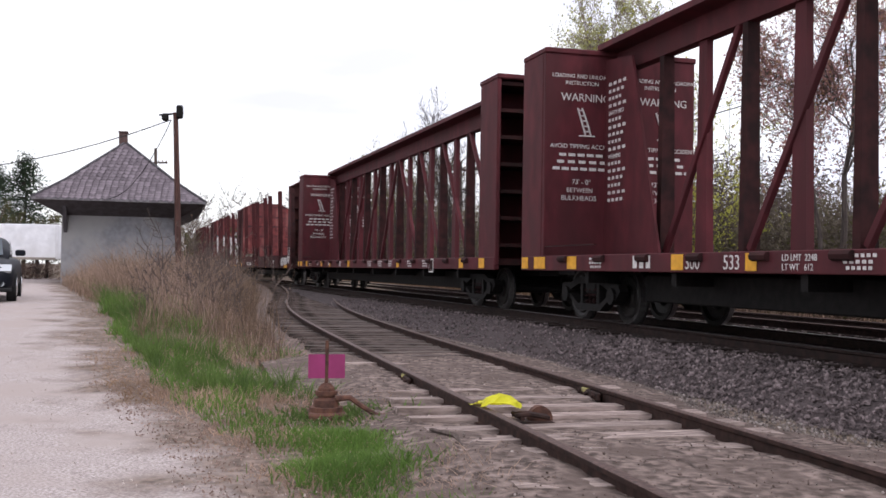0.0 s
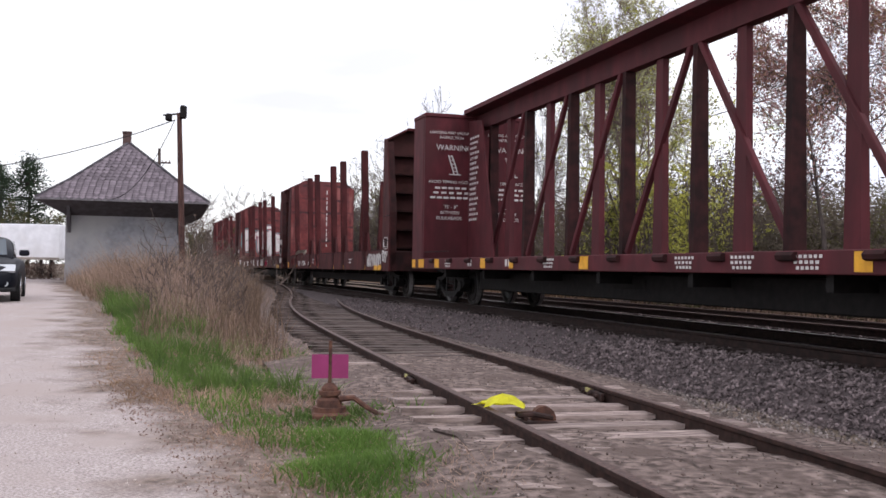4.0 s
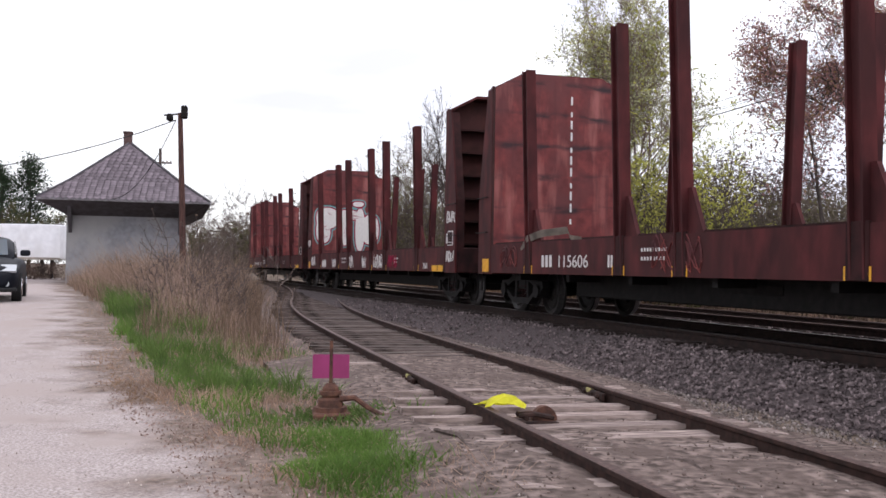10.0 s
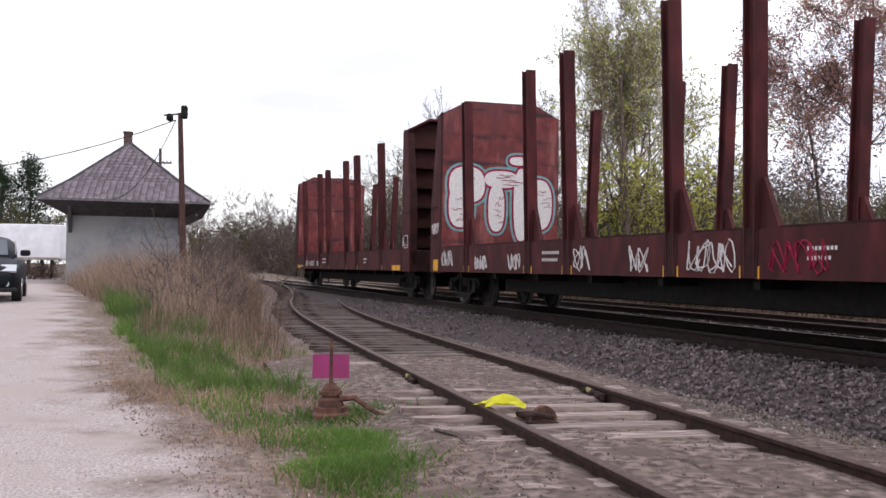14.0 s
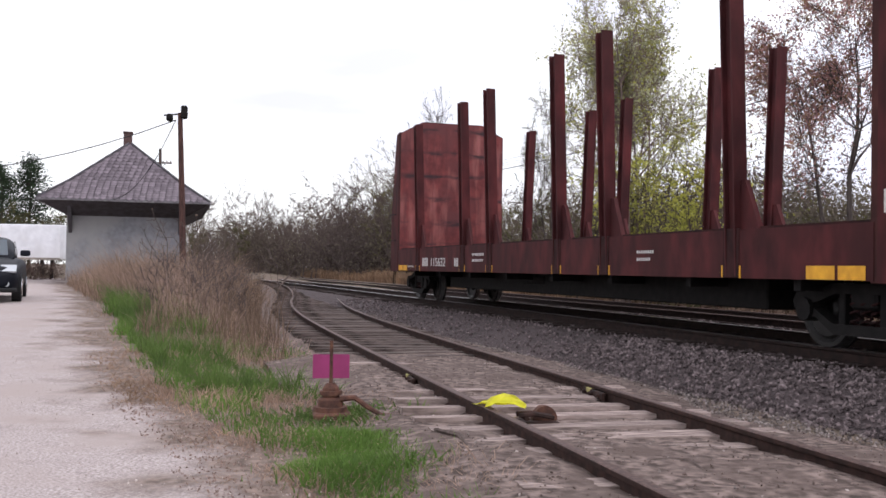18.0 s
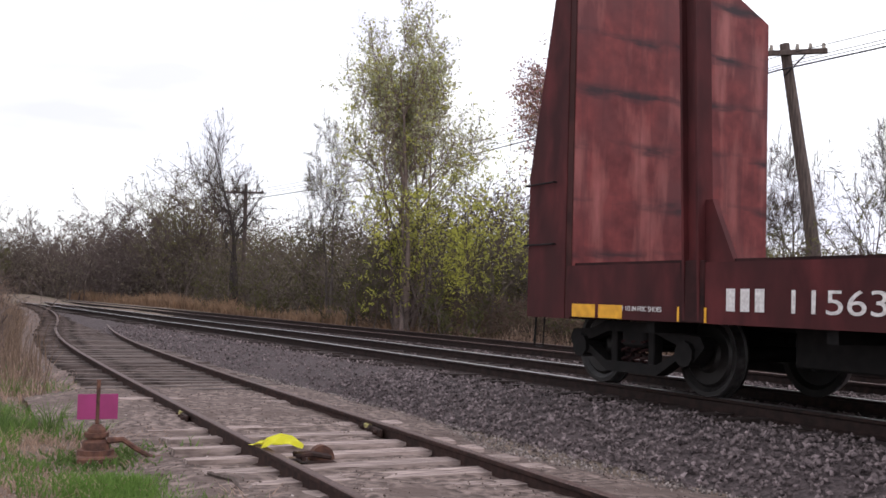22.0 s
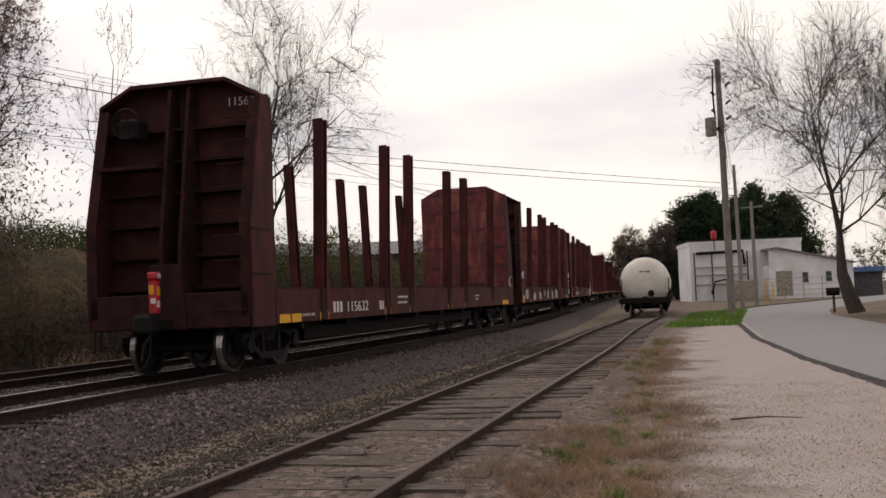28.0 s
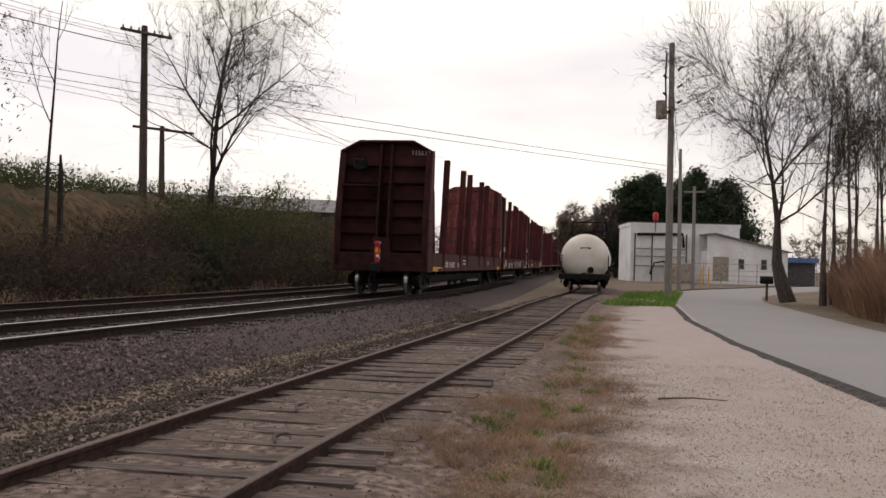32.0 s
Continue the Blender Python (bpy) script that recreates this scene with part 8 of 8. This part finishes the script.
blades("green_grass", "thin fresh grass along the drive's edge", 8000, in_verge, (0.04, 0.22), M_GRASS, 93, 0.007, 0.4)
blades("green_grass", "lush bright green grass tuft beside the derail target", 4600, lambda R: (lambda x: (x, 0.64 - 0.22 * (x + 6.9) * 0.5 + R.gauss(0, 0.2)))(-6.9 + R.gauss(0, 0.55)), (0.06, 0.23), M_GRASS, 94, 0.006, 0.4)
blades("green_grass", "dense green grass among the dead weeds", 9500, lambda R: (lambda x: (x, drive_hi(x) + 0.5 + abs(R.gauss(0, 0.5)) * (1 + 0.03 * abs(x))))(-10.3 - 24 * R.random() ** 1.25), (0.12, 0.42), M_GRASSD, 296, 0.006, 0.45, clump=35)
blades("green_weeds", "leafy green weeds round the switch stand", 900, lambda R: (-8.75 + R.gauss(0, 0.22), 0.62 + R.gauss(0, 0.25)), (0.05, 0.2), M_GRASSD, 297, 0.014, 0.6)
blades("dry_grass", "crushed straw and dead leaves along the drive's edge", 9000, lambda R: (lambda x: (x, drive_hi(x) - 0.15 + abs(R.gauss(0, 0.4))))(-4.6 - abs(R.gauss(0, 6))), (0.02, 0.09), M_DRYO, 298, 0.005, 1.3)
blades("green_grass", "green grass strip beside the drive", 2300, lambda R: (lambda x: (x, drive_hi(x) + 0.4 + abs(R.gauss(0, 0.5))))(-10.5 - 17 * R.random()), (0.06, 0.3), M_GRASS, 95, 0.006, 0.5, clump=25)
blades("dry_grass", "short straw-coloured grass beside the siding", 34000, lambda R: (lambda x: (x, drive_hi(x) - 0.25 + (siding_y(x)[0] - 0.9 - drive_hi(x)) * R.random()))(4.5 + 27 * R.random() ** 1.6), (0.02, 0.1), M_DRYP, 96, 0.006, 1.2)
blades("dry_grass", "straw-pale dead grass tufts beside the siding", 16000, lambda R: (lambda x: (x, drive_hi(x) - 0.2 + (siding_y(x)[0] - 1.0 - drive_hi(x)) * R.random()))(4.5 + 27 * R.random() ** 1.6), (0.03, 0.14), M_DRY, 99, 0.005, 0.9, clump=45)
blades("green_grass", "scattered green tufts beside the siding", 5200, lambda R: (lambda x: (x, drive_hi(x) + 0.2 + (siding_y(x)[0] - 1.6 - drive_hi(x)) * R.random()))(R.uniform(4.5, 30)), (0.04, 0.16), M_GRASS, 97, 0.008, 0.5, clump=60)
blades("dry_grass", "tangled brown dead grass beside the siding", 22000, lambda R: (lambda x: (x, drive_hi(x) + 0.1 + (siding_y(x)[0] - 1.1 - drive_hi(x)) * R.random()))(4.5 + 24 * R.random() ** 1.8), (0.04, 0.2), M_DRYO, 196, 0.004, 0.9, clump=30)
leaves_r = random.Random(98)
lw = Wood(98)
for _ in range(2600):
    x = -4.5 - abs(leaves_r.gauss(0, 5))
    y = drive_hi(x) - 0.3 + abs(leaves_r.gauss(0.0, 0.7))
    lw.leaf(Vector((x, y, ground_z(x, y) + 0.032)), 0.013)
for _ in range(1800):
    x = leaves_r.uniform(4.5, 30)
    y = drive_hi(x) + leaves_r.random() * (siding_y(x)[0] - 1 - drive_hi(x))
    lw.leaf(Vector((x, y, ground_z(x, y) + 0.03)), 0.02)
tagged(raw("leaf_litter", lw.lv, lw.lf, M_DRYP), "brown dead leaves scattered over the verge", "leaves", "", "stuff")


def stones(name, label, n, spot, size, material, seed):
    R = random.Random(seed)
    vs, fs = [], []
    shape = [(1, 0, 0), (-1, 0, 0), (0, 1, 0), (0, -1, 0), (0, 0, 1), (0, 0, -1)]
    tri = [(0, 2, 4), (2, 1, 4), (1, 3, 4), (3, 0, 4), (2, 0, 5), (1, 2, 5), (3, 1, 5), (0, 3, 5)]
    for _ in range(n):
        x, y, z = spot(R)
        k = len(vs)
        s = size * R.uniform(0.55, 1.4)
        q = Euler((R.uniform(0, 6), R.uniform(0, 6), R.uniform(0, 6))).to_matrix()
        sc = (s * R.uniform(.7, 1.3), s * R.uniform(.7, 1.3), s * R.uniform(.5, .9))
        for a in shape:
            p = q @ Vector([c * b * R.uniform(.75, 1.1) for c, b in zip(a, sc)])
            vs.append((x + p.x, y + p.y, z + p.z))
        fs += [(k + a, k + b, k + c) for a, b, c in tri]
    return tagged(raw(name, vs, fs, material), label, "stones", "", "stuff")


def on_bed(R):
    x = R.uniform(-32, 32) if R.random() < 0.45 else R.uniform(-14, 14)
    o = R.choice((R.uniform(-3.2, -0.85), R.uniform(-2.9, -1.2), R.uniform(-0.65, 0.65), R.uniform(0.85, SECOND - 0.85)))
    y = main_y(x)[0] + o
    z = ZM - 0.16
    if o < -1.45:
        z -= 0.13 * min((-1.45 - o) / 0.75, 1) + 0.26 * max(min((-2.2 - o) / 0.8, 1), 0)
    return x, y, z + 0.012


stones("ballast_stones", "loose grey crushed stones of the track bed", 48000, on_bed, 0.0235, M_STONE, 101)
def beside_bed(R):
    x = 1.5 + 30 * R.random() ** 1.5
    a, b = siding_y(x)[0] + 0.95, main_y(x)[0] - 1.9
    y = a + (b - a) * R.random()
    o = y - siding_y(x)[0]
    return x, y, max(ground_z(x, y), dirt_top(x, o) if o < 2.1 else -9) + 0.006


stones("ballast_stones", "small mixed stones between siding and ballast", 15000, lambda R: (lambda x: (x, siding_y(x)[0] + 0.95 + abs(R.gauss(0, 0.85)), -0.15))(R.uniform(-17, 4)), 0.015, M_STONEP, 102)
stones("ballast_stones", "brownish crushed stones spread up to the siding", 28000, beside_bed, 0.021, M_STONEB, 105)
stones("gravel_pebbles", "small pale pebbles on the drive", 9000, lambda R: (lambda x, y: (x, y, ground_z(x, y) + 0.04))(R.choice((-1, 1, 1, 1, 1)) * (4.5 + 13.5 * R.random() ** 1.4), R.uniform(-3.2, 0.9)), 0.0065, M_GRAVEL, 103)
def on_drive(R):
    x = 4.5 + 12 * R.random() ** 1.6
    y = drive_lo(x) + (drive_hi(x) - drive_lo(x)) * R.random()
    return x, y, ground_z(x, y) + 0.038


stones("gravel_pebbles", "mixed tan and grey pebbles strewn over the drive", 14000, on_drive, 0.0085, M_PEBBLE, 107)


def on_siding(R):
    x, o = R.choice((-1, 1)) * (3.5 + 20 * R.random() ** 1.3), R.uniform(-1.7, 1.7)
    return x, siding_y(x)[0] + o, dirt_top(x, o) + 0.003


stones("dirt_clods", "small stones and clods trodden into the siding's dirt", 9000, on_siding, 0.009, M_CLOD, 104)
stones("dirt_clods", "pale chips of stone and wood scattered on the siding", 1500, on_siding, 0.009, M_STONEP, 106)
for x, y, s in ((9.2, 4.6, 0.11), (-11.2, 1.15, 0.07)):
    rk = thing("rock", "single dark rock lying on the ballast", "rock")
    bm = bmesh.new()
    bmesh.ops.create_icosphere(bm, subdivisions=2, radius=s)
    for v in bm.verts:
        v.co = Vector((v.co.x * 1.5, v.co.y, v.co.z * 0.7)) * (1 + 0.25 * noise.noise(v.co * 9))
        v.co += Vector((x, y, ground_z(x, y) + s * 0.5))
    part("stone", bm, M_RAIL, rk)
sk = thing("fallen_stick", "bare fallen stick lying on the gravel drive", "stick")
part("limb", tubebm([(11.9, 0.42, ground_z(12, .3) + 0.06), (12.0, 0.05, ground_z(12, 0) + 0.08), (12.1, -0.35, ground_z(12, -.3) + 0.06)], [0.011, 0.009, 0.004], 6), M_POLE, sk)
for k, (x, o, l) in enumerate(((-6.2, -0.15, 0.55), (9.0, 0.1, 0.6), (7.4, -0.3, 0.5), (-7.4, -1.3, 0.7))):
    sk = thing("fallen_stick", "dry splintered stick lying on the siding", "stick", "sticks on the siding")
    y = siding_y(x)[0] + o
    part("limb", tubebm([(x, y, -0.09), (x + l * 0.5, y + 0.12, -0.08), (x + l, y + 0.1, -0.09)], [0.012, 0.02, 0.006], 5), M_POLE, sk)

motions()
